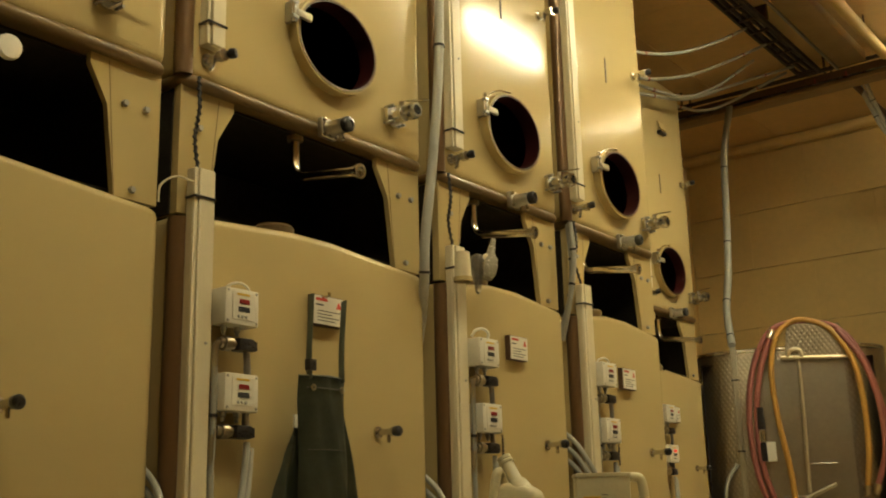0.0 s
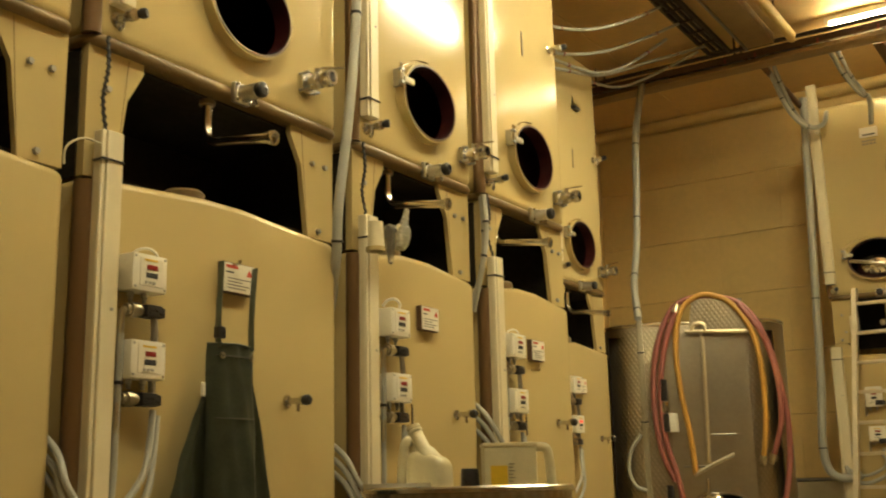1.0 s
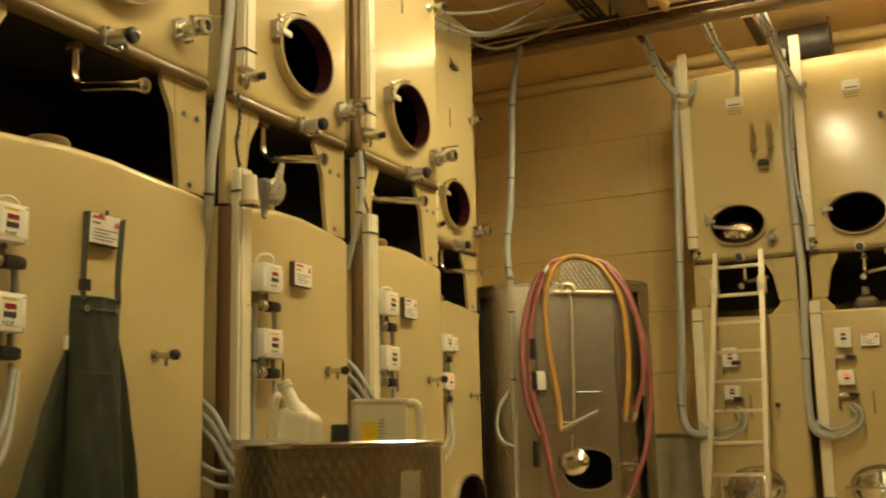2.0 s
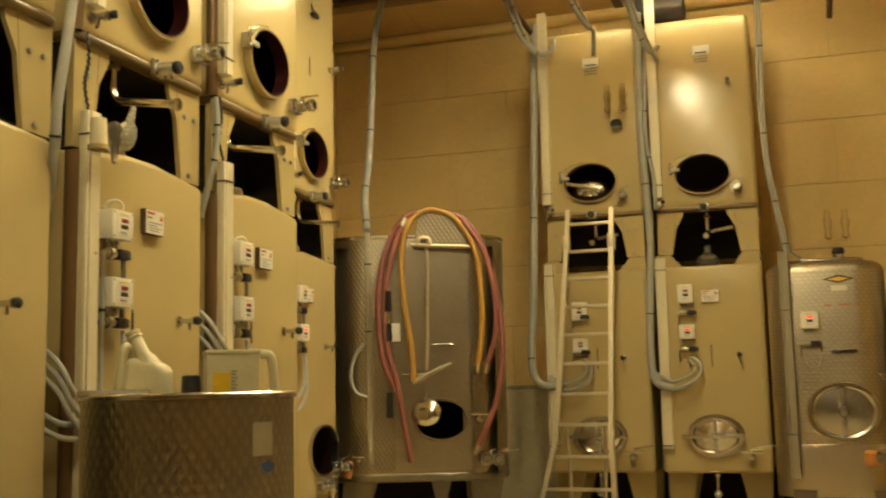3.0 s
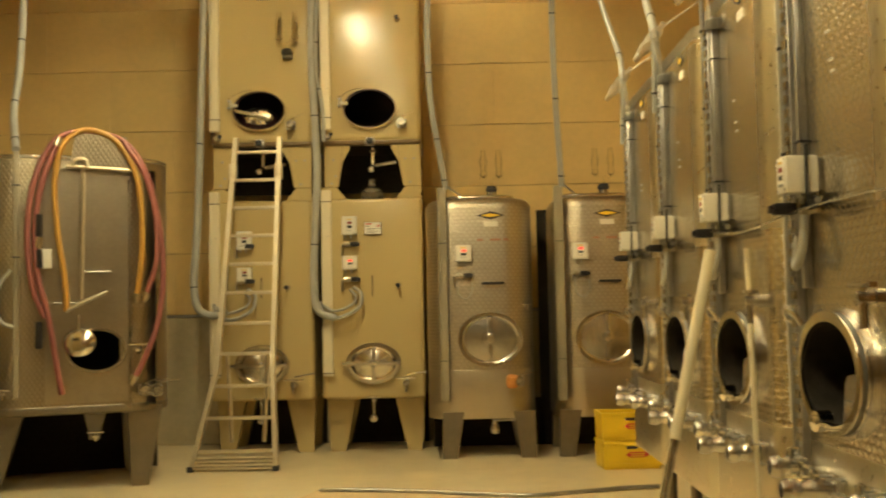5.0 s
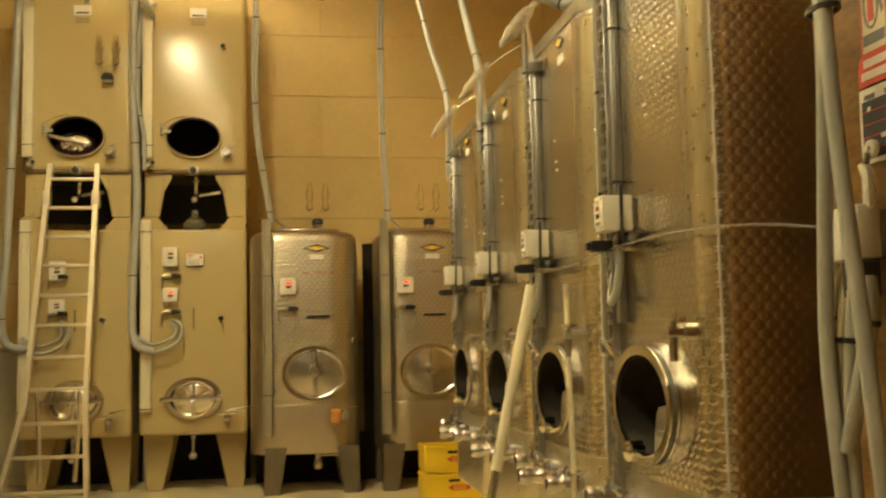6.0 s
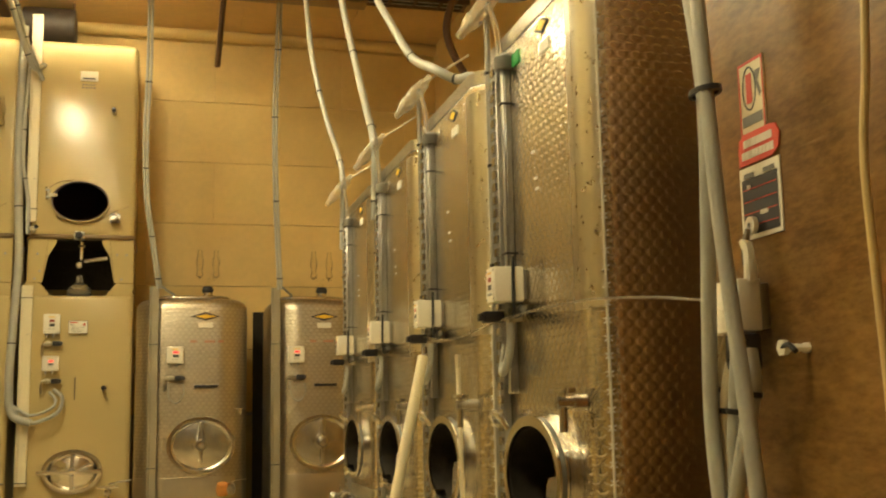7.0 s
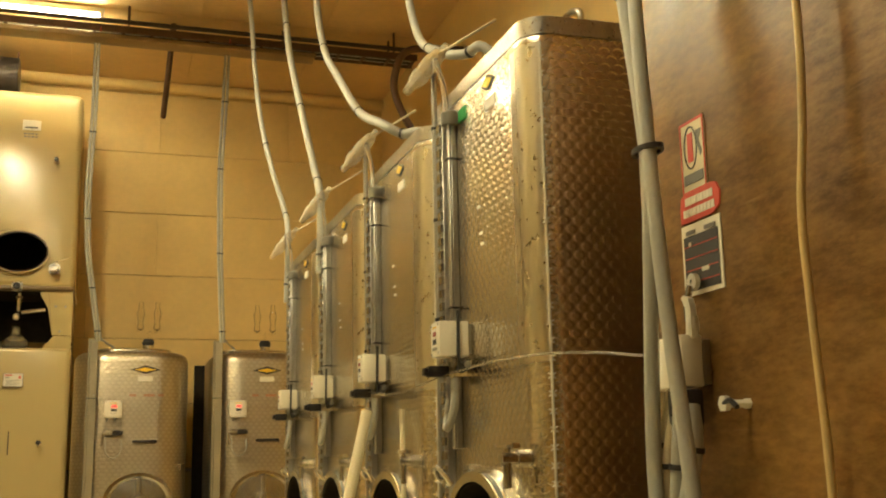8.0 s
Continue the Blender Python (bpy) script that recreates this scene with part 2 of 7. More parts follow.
def fibreglass():
    m, nt, b = nodes_of("brown_fibreglass")
    tc = nt.nodes.new("ShaderNodeTexCoord").outputs["Object"]
    big = noise_at(nt, tc, 1.1, 5, 0.6, (1, 1, 1.3))
    wisp = noise_at(nt, tc, 7, 8, 0.7, (0.7, 1, 1.9))
    fibre = noise_at(nt, tc, 60, 5, 0.7, (0.35, 1, 1.0))
    scratch = noise_at(nt, tc, 14, 2, 0.5, (0.3, 1, 6.0))
    col = mix(nt, ramp(nt, big, [(0.32, (0.085, 0.036, 0.006)), (0.5, (0.2, 0.097, 0.019)), (0.68, (0.37, 0.195, 0.042))]),
              ramp(nt, wisp, [(0.42, (0.05, 0.022, 0.006)), (0.58, (0.23, 0.13, 0.042))]), 0.5)
    col = mix(nt, col, ramp(nt, fibre, [(0.4, (0.045, 0.02, 0.006)), (0.6, (0.22, 0.13, 0.048))]), 0.3)
    col = mix(nt, col, (0.40, 0.27, 0.15), ramp(nt, scratch, [(0.66, (0, 0, 0)), (0.8, (0.3, 0.3, 0.3))]))
    nt.links.new(col, b.inputs["Base Color"])
    nt.links.new(ramp(nt, wisp, [(0.3, (0.27,) * 3), (0.7, (0.48,) * 3)]), b.inputs["Roughness"])
    b.inputs["Specular IOR Level"].default_value = 0.24
    # the resin lets some light through
    b.inputs["Subsurface Weight"].default_value = 0.2
    b.inputs["Subsurface Radius"].default_value = (1.0, 0.45, 0.1)
    b.inputs["Subsurface Scale"].default_value = 0.12
    bp = nt.nodes.new("ShaderNodeBump")
    bp.inputs["Strength"].default_value, bp.inputs["Distance"].default_value = 0.35, 0.003
    nt.links.new(noise_at(nt, tc, 18, 6, 0.6, (0.6, 1, 1.4)), bp.inputs["Height"])
    nt.links.new(bp.outputs[0], b.inputs["Normal"])
    return m


BROWN = fibreglass()
# Mesh builders
def part(name, bm, material, parent, label="", at=None, smooth=38):
    """Links a bmesh as one mesh object under a thing or a part."""
    me = bpy.data.meshes.new(name)
    bm.normal_update()
    bm.to_mesh(me)
    bm.free()
    me.materials.append(material)
    if smooth:
        me.shade_smooth()
        me.set_sharp_from_angle(angle=radians(smooth))
    ob = new(name, me)
    ob.parent = parent
    if at is not None:
        ob.matrix_basis = at
    if label:
        ob["label"] = label
    return ob


def thing(name, m, label, category, group="", kind=""):
    ob = new(name)
    ob.empty_display_size = 0.1
    ob.matrix_world = m
    return tagged(ob, label, category, group, kind)


def bm_box(x0, x1, y0, y1, z0, z1, bevel=0.0, seg=2, bm=None):
    bm = bm or bmesh.new()
    vs = [bm.verts.new((x, y, z)) for x in (x0, x1) for y in (y0, y1) for z in (z0, z1)]
    fs = [bm.faces.new([vs[i] for i in q]) for q in ((0, 1, 3, 2), (4, 6, 7, 5), (0, 4, 5, 1), (2, 3, 7, 6), (0, 2, 6, 4), (1, 5, 7, 3))]
    if bevel:
        edges = list({e for f in fs for e in f.edges})
        bmesh.ops.bevel(bm, geom=edges, offset=bevel, segments=seg, affect="EDGES", profile=0.6)
    return bm


def frame_of(d):
    d = Vector(d).normalized()
    a = Vector((0, 0, 1)) if abs(d.z) < 0.9 else Vector((1, 0, 0))
    u = d.cross(a).normalized()
    return u, d.cross(u).normalized()


def bm_lathe(profile, origin=(0, 0, 0), axis=(0, 0, 1), segs=24, bm=None, sx=1.0, sy=1.0):
    """Turns (radius, height) rows round an axis; sx, sy squash it to an oval."""
    bm = bm or bmesh.new()
    axis, o = Vector(axis).normalized(), Vector(origin)
    u, v = frame_of(axis)
    rings = []
    for r, h in profile:
        if r < 1e-6:
            rings.append([bm.verts.new(o + axis * h)])
        else:
            rings.append([bm.verts.new(o + axis * h + (u * math.cos(a) * sx + v * math.sin(a) * sy) * r) for a in (2 * math.pi * k / segs for k in range(segs))])
    for a, b in zip(rings, rings[1:]):
        for k in range(segs):
            q = [a[k % len(a)], a[(k + 1) % len(a)], b[(k + 1) % len(b)], b[k % len(b)]]
            q = list(dict.fromkeys(q))
            if len(q) > 2:
                bm.faces.new(q)
    return bm


def bm_rod(a, b, r, segs=12, bm=None, r2=None):
    a, b = Vector(a), Vector(b)
    n = (b - a).length
    r2 = r if r2 is None else r2
    return bm_lathe([(0, 0), (r, 0), (r2, n), (0, n)], a, b - a, segs, bm)


def curve_points(points, steps=8):
    """A smooth line through the given points."""
    p = [Vector(q) for q in points]
    p = [2 * p[0] - p[1], *p, 2 * p[-1] - p[-2]]
    out = []
    for i in range(1, len(p) - 2):
        a, b, c, d = p[i - 1:i + 3]
        for k in range(steps):
            t = k / steps
            out.append(0.5 * (2 * b + (c - a) * t + (2 * a - 5 * b + 4 * c - d) * t * t + (3 * b - a - 3 * c + d) * t ** 3))
    return out + [p[-2]]


def bm_hose(points, r, segs=10, steps=8, bm=None, smooth=True, flat=1.0):
    """A tube swept along a line, with closed ends."""
    bm = bm or bmesh.new()
    pts = curve_points(points, steps) if smooth else [Vector(q) for q in points]
    rings, u = [], None
    for i, q in enumerate(pts):
        d = (pts[min(i + 1, len(pts) - 1)] - pts[max(i - 1, 0)]).normalized()
        if u is None:
            u, _ = frame_of(d)
        u = (u - d * u.dot(d)).normalized()
        v = d.cross(u)
        rings.append([bm.verts.new(q + (u * math.cos(a) + v * math.sin(a) * flat) * r) for a in (2 * math.pi * k / segs for k in range(segs))])
    for a, b in zip(rings, rings[1:]):
        for k in range(segs):
            bm.faces.new((a[k], a[(k + 1) % segs], b[(k + 1) % segs], b[k]))
    bm.faces.new(rings[0][::-1])
    bm.faces.new(rings[-1])
    return bm


def bm_plate(outline, y0, y1, bm=None):
    """A flat plate: an outline in x and z, between two depths."""
    bm = bm or bmesh.new()
    uvl = bm.loops.layers.uv.verify()
    a = [bm.verts.new((x, y0, z)) for x, z in outline]
    b = [bm.verts.new((x, y1, z)) for x, z in outline]
    bm.faces.new(a)
    bm.faces.new(b[::-1])
    n = len(a)
    for k in range(n):
        bm.faces.new((a[k], b[k], b[(k + 1) % n], a[(k + 1) % n]))
    for f in bm.faces:
        for lp in f.loops:
            lp[uvl].uv = (lp.vert.co.x, lp.vert.co.z)
    bmesh.ops.recalc_face_normals(bm, faces=bm.faces[:])
    return bm


def bm_oval_ring(a, b, wall, y0, y1, cx=0.0, cz=0.0, segs=40, bm=None):
    """An upright oval collar round a hole, from depth y0 to y1; a, b: half width and height of the hole."""
    bm = bm or bmesh.new()
    rings = []
    for da, y in ((0, y1), (0, y0), (wall, y0), (wall, y1)):
        rings.append([bm.verts.new((cx + (a + da) * math.cos(t), y, cz + (b + da) * math.sin(t))) for t in (2 * math.pi * k / segs for k in range(segs))])
    for i in range(4):
        p, q = rings[i], rings[(i + 1) % 4]
        for k in range(segs):
            bm.faces.new((p[k], p[(k + 1) % segs], q[(k + 1) % segs], q[k]))
    bmesh.ops.recalc_face_normals(bm, faces=bm.faces[:])
    return bm


def bm_disc_oval(a, b, profile, cx=0.0, cz=0.0, segs=40, bm=None):
    """A domed oval lid facing -y: rows of (share of the half axes, depth)."""
    bm = bm or bmesh.new()
    rings = []
    for s, y in profile:
        if s < 1e-6:
            rings.append([bm.verts.new((cx, y, cz))])
        else:
            rings.append([bm.verts.new((cx + a * s * math.cos(t), y, cz + b * s * math.sin(t))) for t in (2 * math.pi * k / segs for k in range(segs))])
    for p, q in zip(rings, rings[1:]):
        for k in range(segs):
            f = list(dict.fromkeys([p[k % len(p)], p[(k + 1) % len(p)], q[(k + 1) % len(q)], q[k % len(q)]]))
            if len(f) > 2:
                bm.faces.new(f)
    bmesh.ops.recalc_face_normals(bm, faces=bm.faces[:])
    return bm


def bm_prism(w, d, z0, z1, r, e, hole=None, hump=None, seg=8, eseg=4, close=True):
    """A tank body, front at y = 0 and back at y = d, upright edges of radius r and rims of radius e. hole: (cx, cz, a, b), an oval
    opening in the front. hump: rows of (x, rise) for an arched top. The UV runs in metres round the body and upwards."""
    bm = bmesh.new()
    uvl = bm.loops.layers.uv.new("UVMap")
    hw = w / 2
    xs = {-hw + r, hw - r}
    rows = [z0 + e, z1 - e]
    if hump:
        xs |= {x for x, _ in hump if abs(x) < hw - r - 1e-4}
    if hole:
        cx, cz, a, b = hole
        xa, xb, za, zb = cx - a - 0.05, cx + a + 0.05, cz - b - 0.05, cz + b + 0.05
        xs = {x for x in xs if not xa < x < xb} | {xa, xb}
        rows += [za, zb]
    xs, rows = sorted(xs), sorted(rows)
    loop = [(x, 0.0) for x in xs]
    for (px, py), a0 in (((hw - r, r), -90), ((hw - r, d - r), 0), ((-hw + r, d - r), 90), ((-hw + r, r), 180)):
        for k in range(seg + 1):
            t = radians(a0 + 90 * k / seg)
            q = (px + r * math.cos(t), py + r * math.sin(t))
            if min((q[0] - s[0]) ** 2 + (q[1] - s[1]) ** 2 for s in loop) > 1e-8:
                loop.append(q)
        if a0 == 0 and hump:
            loop += [(x, d) for x in reversed(xs[1:-1])]
    n = len(loop)
    run = [0.0]
    for k in range(n):
        p, q = loop[k], loop[(k + 1) % n]
        run.append(run[-1] + math.hypot(q[0] - p[0], q[1] - p[1]))

    def rise(x):
        if not hump:
            return 0.0
        for (xa_, ha), (xb_, hb) in zip(hump, hump[1:]):
            if xa_ <= x <= xb_:
                return ha + (hb - ha) * (x - xa_) / (xb_ - xa_)
        return 0.0

    levels = []
    for k in range(eseg):
        t = math.pi / 2 * k / eseg
        levels.append((z0 + e - e * math.cos(t), e - e * math.sin(t)))
    levels += [(z, 0.0) for z in rows]
    for k in range(1, eseg + 1):
        t = math.pi / 2 * k / eseg
        levels.append((z1 - e + e * math.sin(t), e - e * math.cos(t)))
    rings = []
    for z, inset in levels:
        sx, sy = (hw - inset) / hw, (d / 2 - inset) / (d / 2)
        rings.append([bm.verts.new((x * sx, d / 2 + (y - d / 2) * sy, z + (rise(x) if z > z1 - e - 1e-5 else 0))) for x, y in loop])
    for i, (p, q) in enumerate(zip(rings, rings[1:])):
        for k in range(n):
            if hole and abs(levels[i][0] - za) < 1e-6 and levels[i][1] == 0 and abs(loop[k][0] - xa) < 1e-6 and loop[k][1] == 0:
                continue
            f = bm.faces.new((p[k], p[(k + 1) % n], q[(k + 1) % n], q[k]))
            for lp, (s, z) in zip(f.loops, ((run[k], levels[i][0]), (run[k + 1], levels[i][0]), (run[k + 1], levels[i + 1][0]), (run[k], levels[i + 1][0]))):
                lp[uvl].uv = (s, z)
    for ring, flip in ((rings[0], True), (rings[-1], False)) if close else ((rings[0], True),):
        f = bm.faces.new(ring[::-1] if flip else ring)
        for lp in f.loops:
            lp[uvl].uv = (lp.vert.co.x, lp.vert.co.y)
    if hole:
        segs, inner, outer = 48, [], []
        for k in range(segs):
            t = 2 * math.pi * (k + 0.5) / segs
            c, s = math.cos(t), math.sin(t)
            m = min((a + 0.05) / max(1e-6, abs(c)), (b + 0.05) / max(1e-6, abs(s)))
            inner.append(bm.verts.new((cx + a * c, 0, cz + b * s)))
            outer.append((cx + m * c, cz + m * s))
        ov = [bm.verts.new((x, 0, z)) for x, z in outer]
        for k in range(segs):
            j = (k + 1) % segs
            f = [inner[k], ov[k], ov[j], inner[j]]
            side = lambda o: (abs(abs(o[0] - cx) - a - 0.05) < 1e-6)
            if side(outer[k]) != side(outer[j]):
                corner = bm.verts.new((xb if outer[k][0] > cx else xa, 0, zb if outer[k][1] > cz else za))
                f = [inner[k], ov[k], corner, ov[j], inner[j]]
            face = bm.faces.new(f)
            for lp in face.loops:
                lp[uvl].uv = (run[xs.index(xa)] + lp.vert.co.x - xa, lp.vert.co.z)
    bmesh.ops.recalc_face_normals(bm, faces=bm.faces[:])
    return bm


def bm_holed_panel(x0, x1, z0, z1, cx, cz, a, b, y0, y1):
    """A flat panel facing -y with an oval hole right through it."""
    bm = bmesh.new()
    turns = [2 * math.pi * k / 48 for k in range(48)] + [math.atan2(z - cz, x - cx) % (2 * math.pi) for x in (x0, x1) for z in (z0, z1)]
    rings = [[], [], [], []]
    for t in sorted(turns):
        c, s = math.cos(t), math.sin(t)
        m = min(((x1 if c > 0 else x0) - cx) / c if abs(c) > 1e-6 else 1e9, ((z1 if s > 0 else z0) - cz) / s if abs(s) > 1e-6 else 1e9)
        for ring, (x, y, z) in zip(rings, ((cx + a * c, y0, cz + b * s), (cx + m * c, y0, cz + m * s), (cx + m * c, y1, cz + m * s), (cx + a * c, y1, cz + b * s))):
            ring.append(bm.verts.new((x, y, z)))
    n = len(turns)
    for i in range(4):
        p, q = rings[i], rings[(i + 1) % 4]
        for k in range(n):
            bm.faces.new((p[k], p[(k + 1) % n], q[(k + 1) % n], q[k]))
    bmesh.ops.recalc_face_normals(bm, faces=bm.faces[:])
    return bm


def bm_arc(cx, cy, r, a0, a1, z0, z1, n=8):
    """A thin strip bent round an upright edge, from angle a0 to a1 (0 faces -y)."""
    bm = bmesh.new()
    cols = []
    for k in range(n + 1):
        a = radians(a0 + (a1 - a0) * k / n)
        cols.append([bm.verts.new((cx + q * math.sin(a), cy - q * math.cos(a), z)) for q, z in ((r, z0), (r, z1), (r - 0.004, z1), (r - 0.004, z0))])
    for p, q in zip(cols, cols[1:]):
        for k in range(4):
            bm.faces.new((p[k], p[(k + 1) % 4], q[(k + 1) % 4], q[k]))
    bm.faces.new(cols[0])
    bm.faces.new(cols[-1][::-1])
    bmesh.ops.recalc_face_normals(bm, faces=bm.faces[:])
    return bm


def bm_bin(x0, x1, y0, y1, z0, z1):
    """Five inward walls, open at the front: the inside of a tank seen through its manway."""
    bm = bmesh.new()
    v = [bm.verts.new((x, y, z)) for x in (x0, x1) for y in (y0, y1) for z in (z0, z1)]
    for q in ((0, 1, 3, 2), (4, 6, 7, 5), (2, 3, 7, 6), (0, 2, 6, 4), (1, 5, 7, 3)):
        bm.faces.new([v[i] for i in q])
    return bm

# The room: floor, walls, ceiling
# the south end is out of view, put far back to darken reflections
X0, X1, Y0, Y1, H = -5.33, 3.1, -12.0, 12.1, 5.78


def structure(name, bm, material, label, category, smooth=0):
    return tagged(part(name, bm, material, None, "", None, smooth), label, category, "", "structure")


floor = structure("floor", bm_box(X0 - 0.3, X1 + 0.3, Y0 - 0.3, Y1 + 0.3, -0.2, 0.0), FLOORM, "pale worn resin cellar floor with damp stains", "floor")
wall_north = structure("wall_north", bm_box(X0 - 0.3, X1 + 0.3, Y1 + 0.02, Y1 + 0.3, 0, H), JOINT, "ochre chipboard panelled end wall", "wall")
wall_south = structure("wall_south", bm_box(X0 - 0.3, X1 + 0.3, Y0 - 0.3, Y0, 0, H), WALLM, "unseen ochre wall closing the room behind the camera", "wall")
wall_west = structure("wall_west", bm_box(X0 - 0.3, X0, Y0, Y1 + 0.02, 0, H), WALLM, "unseen ochre wall closing the room behind the camera behind the tanks", "wall")
wall_east = structure("wall_east", bm_box(X1, X1 + 0.3, Y0, Y1 + 0.02, 0, H), WALLM, "unseen ochre wall closing the room behind the camera behind the steel tanks", "wall")

# Ceiling: one mesh of panels with open joints under a slab
bm = bm_box(X0 - 0.3, X1 + 0.3, Y0 - 0.3, Y1 + 0.3, H + 0.012, H + 0.2)
x = X0
while x < X1 - 0.01:
    y = Y1
    while y > Y0 + 0.01:
        bm_box(x + 0.004, min(x + 1.22, X1) - 0.004, max(y - 2.0, Y0) + 0.004, y - 0.004, H - 0.006 + 0.004 * random.random(), H + 0.02, bm=bm)
        y -= 2.0
    x += 1.22
ceiling = structure("ceiling", bm, CEILM, "ochre panelled cellar ceiling", "ceiling")
trim = structure("trim", bm_hose([(X0, Y1 - 0.06, H - 0.07), (-1.1, Y1 - 0.06, H - 0.07), (X1, Y1 - 0.06, H - 0.07)], 0.065, 12, 2), WALLM, "ochre painted pipe in the corner under the ceiling", "trim", 40)
# damp concrete foot of the end wall
structure("plinth", bm_box(X0, X1, Y1 - 0.03, Y1 + 0.02, 0, 1.416, 0.008), CONCRETE, "damp grey concrete foot of the end wall", "wall base")
structure("trim", bm_box(X0, X1, Y1 - 0.04, Y1 + 0.02, 1.42, 1.45, 0.006), STEEL_DULL, "grey metal strip over the wall base", "trim")


# Shapes shared by many fittings; the wall is at y = 0 and they stand out towards -y
def sub(name, bm, mat, parent, label=""):
    return part(name, bm, mat, parent, label)


def bolt(parent, x, z, y=0.0, r=0.013):
    part("bolt", bm_lathe([(0, 0.016), (r * 0.9, 0.016), (r, 0.012), (r, 0)], (x, y, z), (0, -1, 0), 6), STEEL_DULL, parent, "", None, 30)


def butterfly_valve(parent, x, z, length=0.16, lift=35, turn=0):
    """A steel valve: four-eared flange, fat barrel with a bored end ring, and a flat lever on its neck."""
    n = length
    v = part("valve", bm_lathe([(0, 0), (0.03, 0), (0.03, 0.03), (0.036, 0.034), (0.037, n * 0.55), (0.03, n * 0.6), (0.029, n * 0.72), (0.04, n * 0.74), (0.041, n * 0.9), (0.034, n), (0.024, n), (0.022, n * 0.75), (0, n * 0.75)], (x, 0, z), (0, -1, 0), 20), STEEL, parent, "steel butterfly valve")
    sub("flange", bm_plate([(x - 0.052, z - 0.03), (x - 0.03, z - 0.052), (x + 0.03, z - 0.052), (x + 0.052, z - 0.03), (x + 0.052, z + 0.03), (x + 0.03, z + 0.052), (x - 0.03, z + 0.052), (x - 0.052, z + 0.03)], -0.034, -0.018), STEEL, v)
    a = radians(lift)
    sub("neck", bm_rod((x, -n * 0.45, z + 0.025), (x, -n * 0.45, z + 0.06), 0.014, 10), STEEL, v)
    sub("lever", bm_hose([(x, -n * 0.45, z + 0.058), (x + 0.02, -n * 0.5, z + 0.066), (x + 0.07 * math.cos(a), -n * 0.55, z + 0.078), (x + 0.18 * math.cos(a), -n * 0.7 - 0.04 * math.sin(turn), z + 0.075 + 0.05 * math.sin(a))], 0.009, 8, 5, flat=0.5), MIRROR, v)
    for dx, dz in ((0.038, 0.038), (-0.038, 0.038), (0.038, -0.038), (-0.038, -0.038)):
        sub("clamp_bolt", bm_rod((x + dx, -0.004, z + dz), (x + dx, -0.06, z + dz), 0.007, 6), STEEL_DULL, v)
    return v


def sample_tap(parent, x, z, length=0.14):
    """A cast block on the tank, a thick pale barrel, a ribbed black cap and a short spout."""
    v = part("sample_valve", bm_box(x - 0.048, x + 0.048, -0.03, 0, z - 0.044, z + 0.044, 0.009, 3), LID, parent, "cast steel sampling valve")
    sub("barrel", bm_lathe([(0, 0), (0.036, 0), (0.037, 0.012), (0.033, 0.02), (0.033, length - 0.065), (0.029, length - 0.058), (0, length - 0.058)], (x, -0.028, z - 0.004), (0, -1, 0), 18), LID, v)
    sub("knob", bm_lathe([(0, 0), (0.027, 0.0), (0.033, 0.006), (0.034, 0.028), (0.028, 0.036), (0.014, 0.038), (0.012, 0.033), (0, 0.033)], (x + 0.002, -length + 0.03, z - 0.004), (0.05, -1, 0), 20), BLACK, v, "short black cap")
    sub("spout", bm_hose([(x + 0.012, -length + 0.06, z - 0.02), (x + 0.016, -length + 0.055, z - 0.045), (x + 0.016, -length + 0.05, z - 0.062)], 0.008, 8, 4), STEEL, v)
    for dx in (-0.036, 0.036):
        for dz in (-0.032, 0.032):
            sub("screw", bm_lathe([(0, 0.012), (0.008, 0.01), (0.009, 0)], (x + dx, -0.03, z + dz), (0, -1, 0), 6), STEEL, v)
    return v


def level_tap(parent, x, z):
    """A short steel tap with a black cap and a small spout."""
    v = part("level_tap", bm_lathe([(0, 0), (0.026, 0), (0.026, 0.008), (0.013, 0.012), (0.013, 0.08), (0.02, 0.082), (0.02, 0.1), (0, 0.1)], (x, 0, z), (0, -1, 0), 14), STEEL, parent, "small steel level tap")
    sub("cap", bm_lathe([(0, 0), (0.02, 0), (0.023, 0.008), (0.023, 0.024), (0.014, 0.034), (0, 0.036)], (x, -0.095, z), (0, -1, 0), 14), BLACK, v)
    sub("spout", bm_rod((x, -0.062, z - 0.008), (x, -0.062, z - 0.045), 0.008, 10), STEEL, v)
    return v


def small_cock(parent, x, z, black=True):
    """A small drain cock at the foot of an upper tank."""
    v = part("drain_cock", bm_lathe([(0, 0), (0.03, 0), (0.03, 0.01), (0.016, 0.014), (0.016, 0.07), (0.024, 0.074), (0.024, 0.1), (0, 0.1)], (x, 0, z), (0, -1, 0), 14), STEEL, parent, "small steel drain cock")
    sub("knob", bm_lathe([(0, 0), (0.018, 0.002), (0.022, 0.012), (0.018, 0.03), (0, 0.034)], (x + 0.03, -0.09, z + 0.015), (0.5, -1, 0.1), 12), BLACK if black else STEEL, v)
    sub("spout", bm_hose([(x - 0.01, -0.05, z), (x - 0.015, -0.052, z - 0.04), (x - 0.03, -0.055, z - 0.06)], 0.009, 8, 4), STEEL, v)
    return v


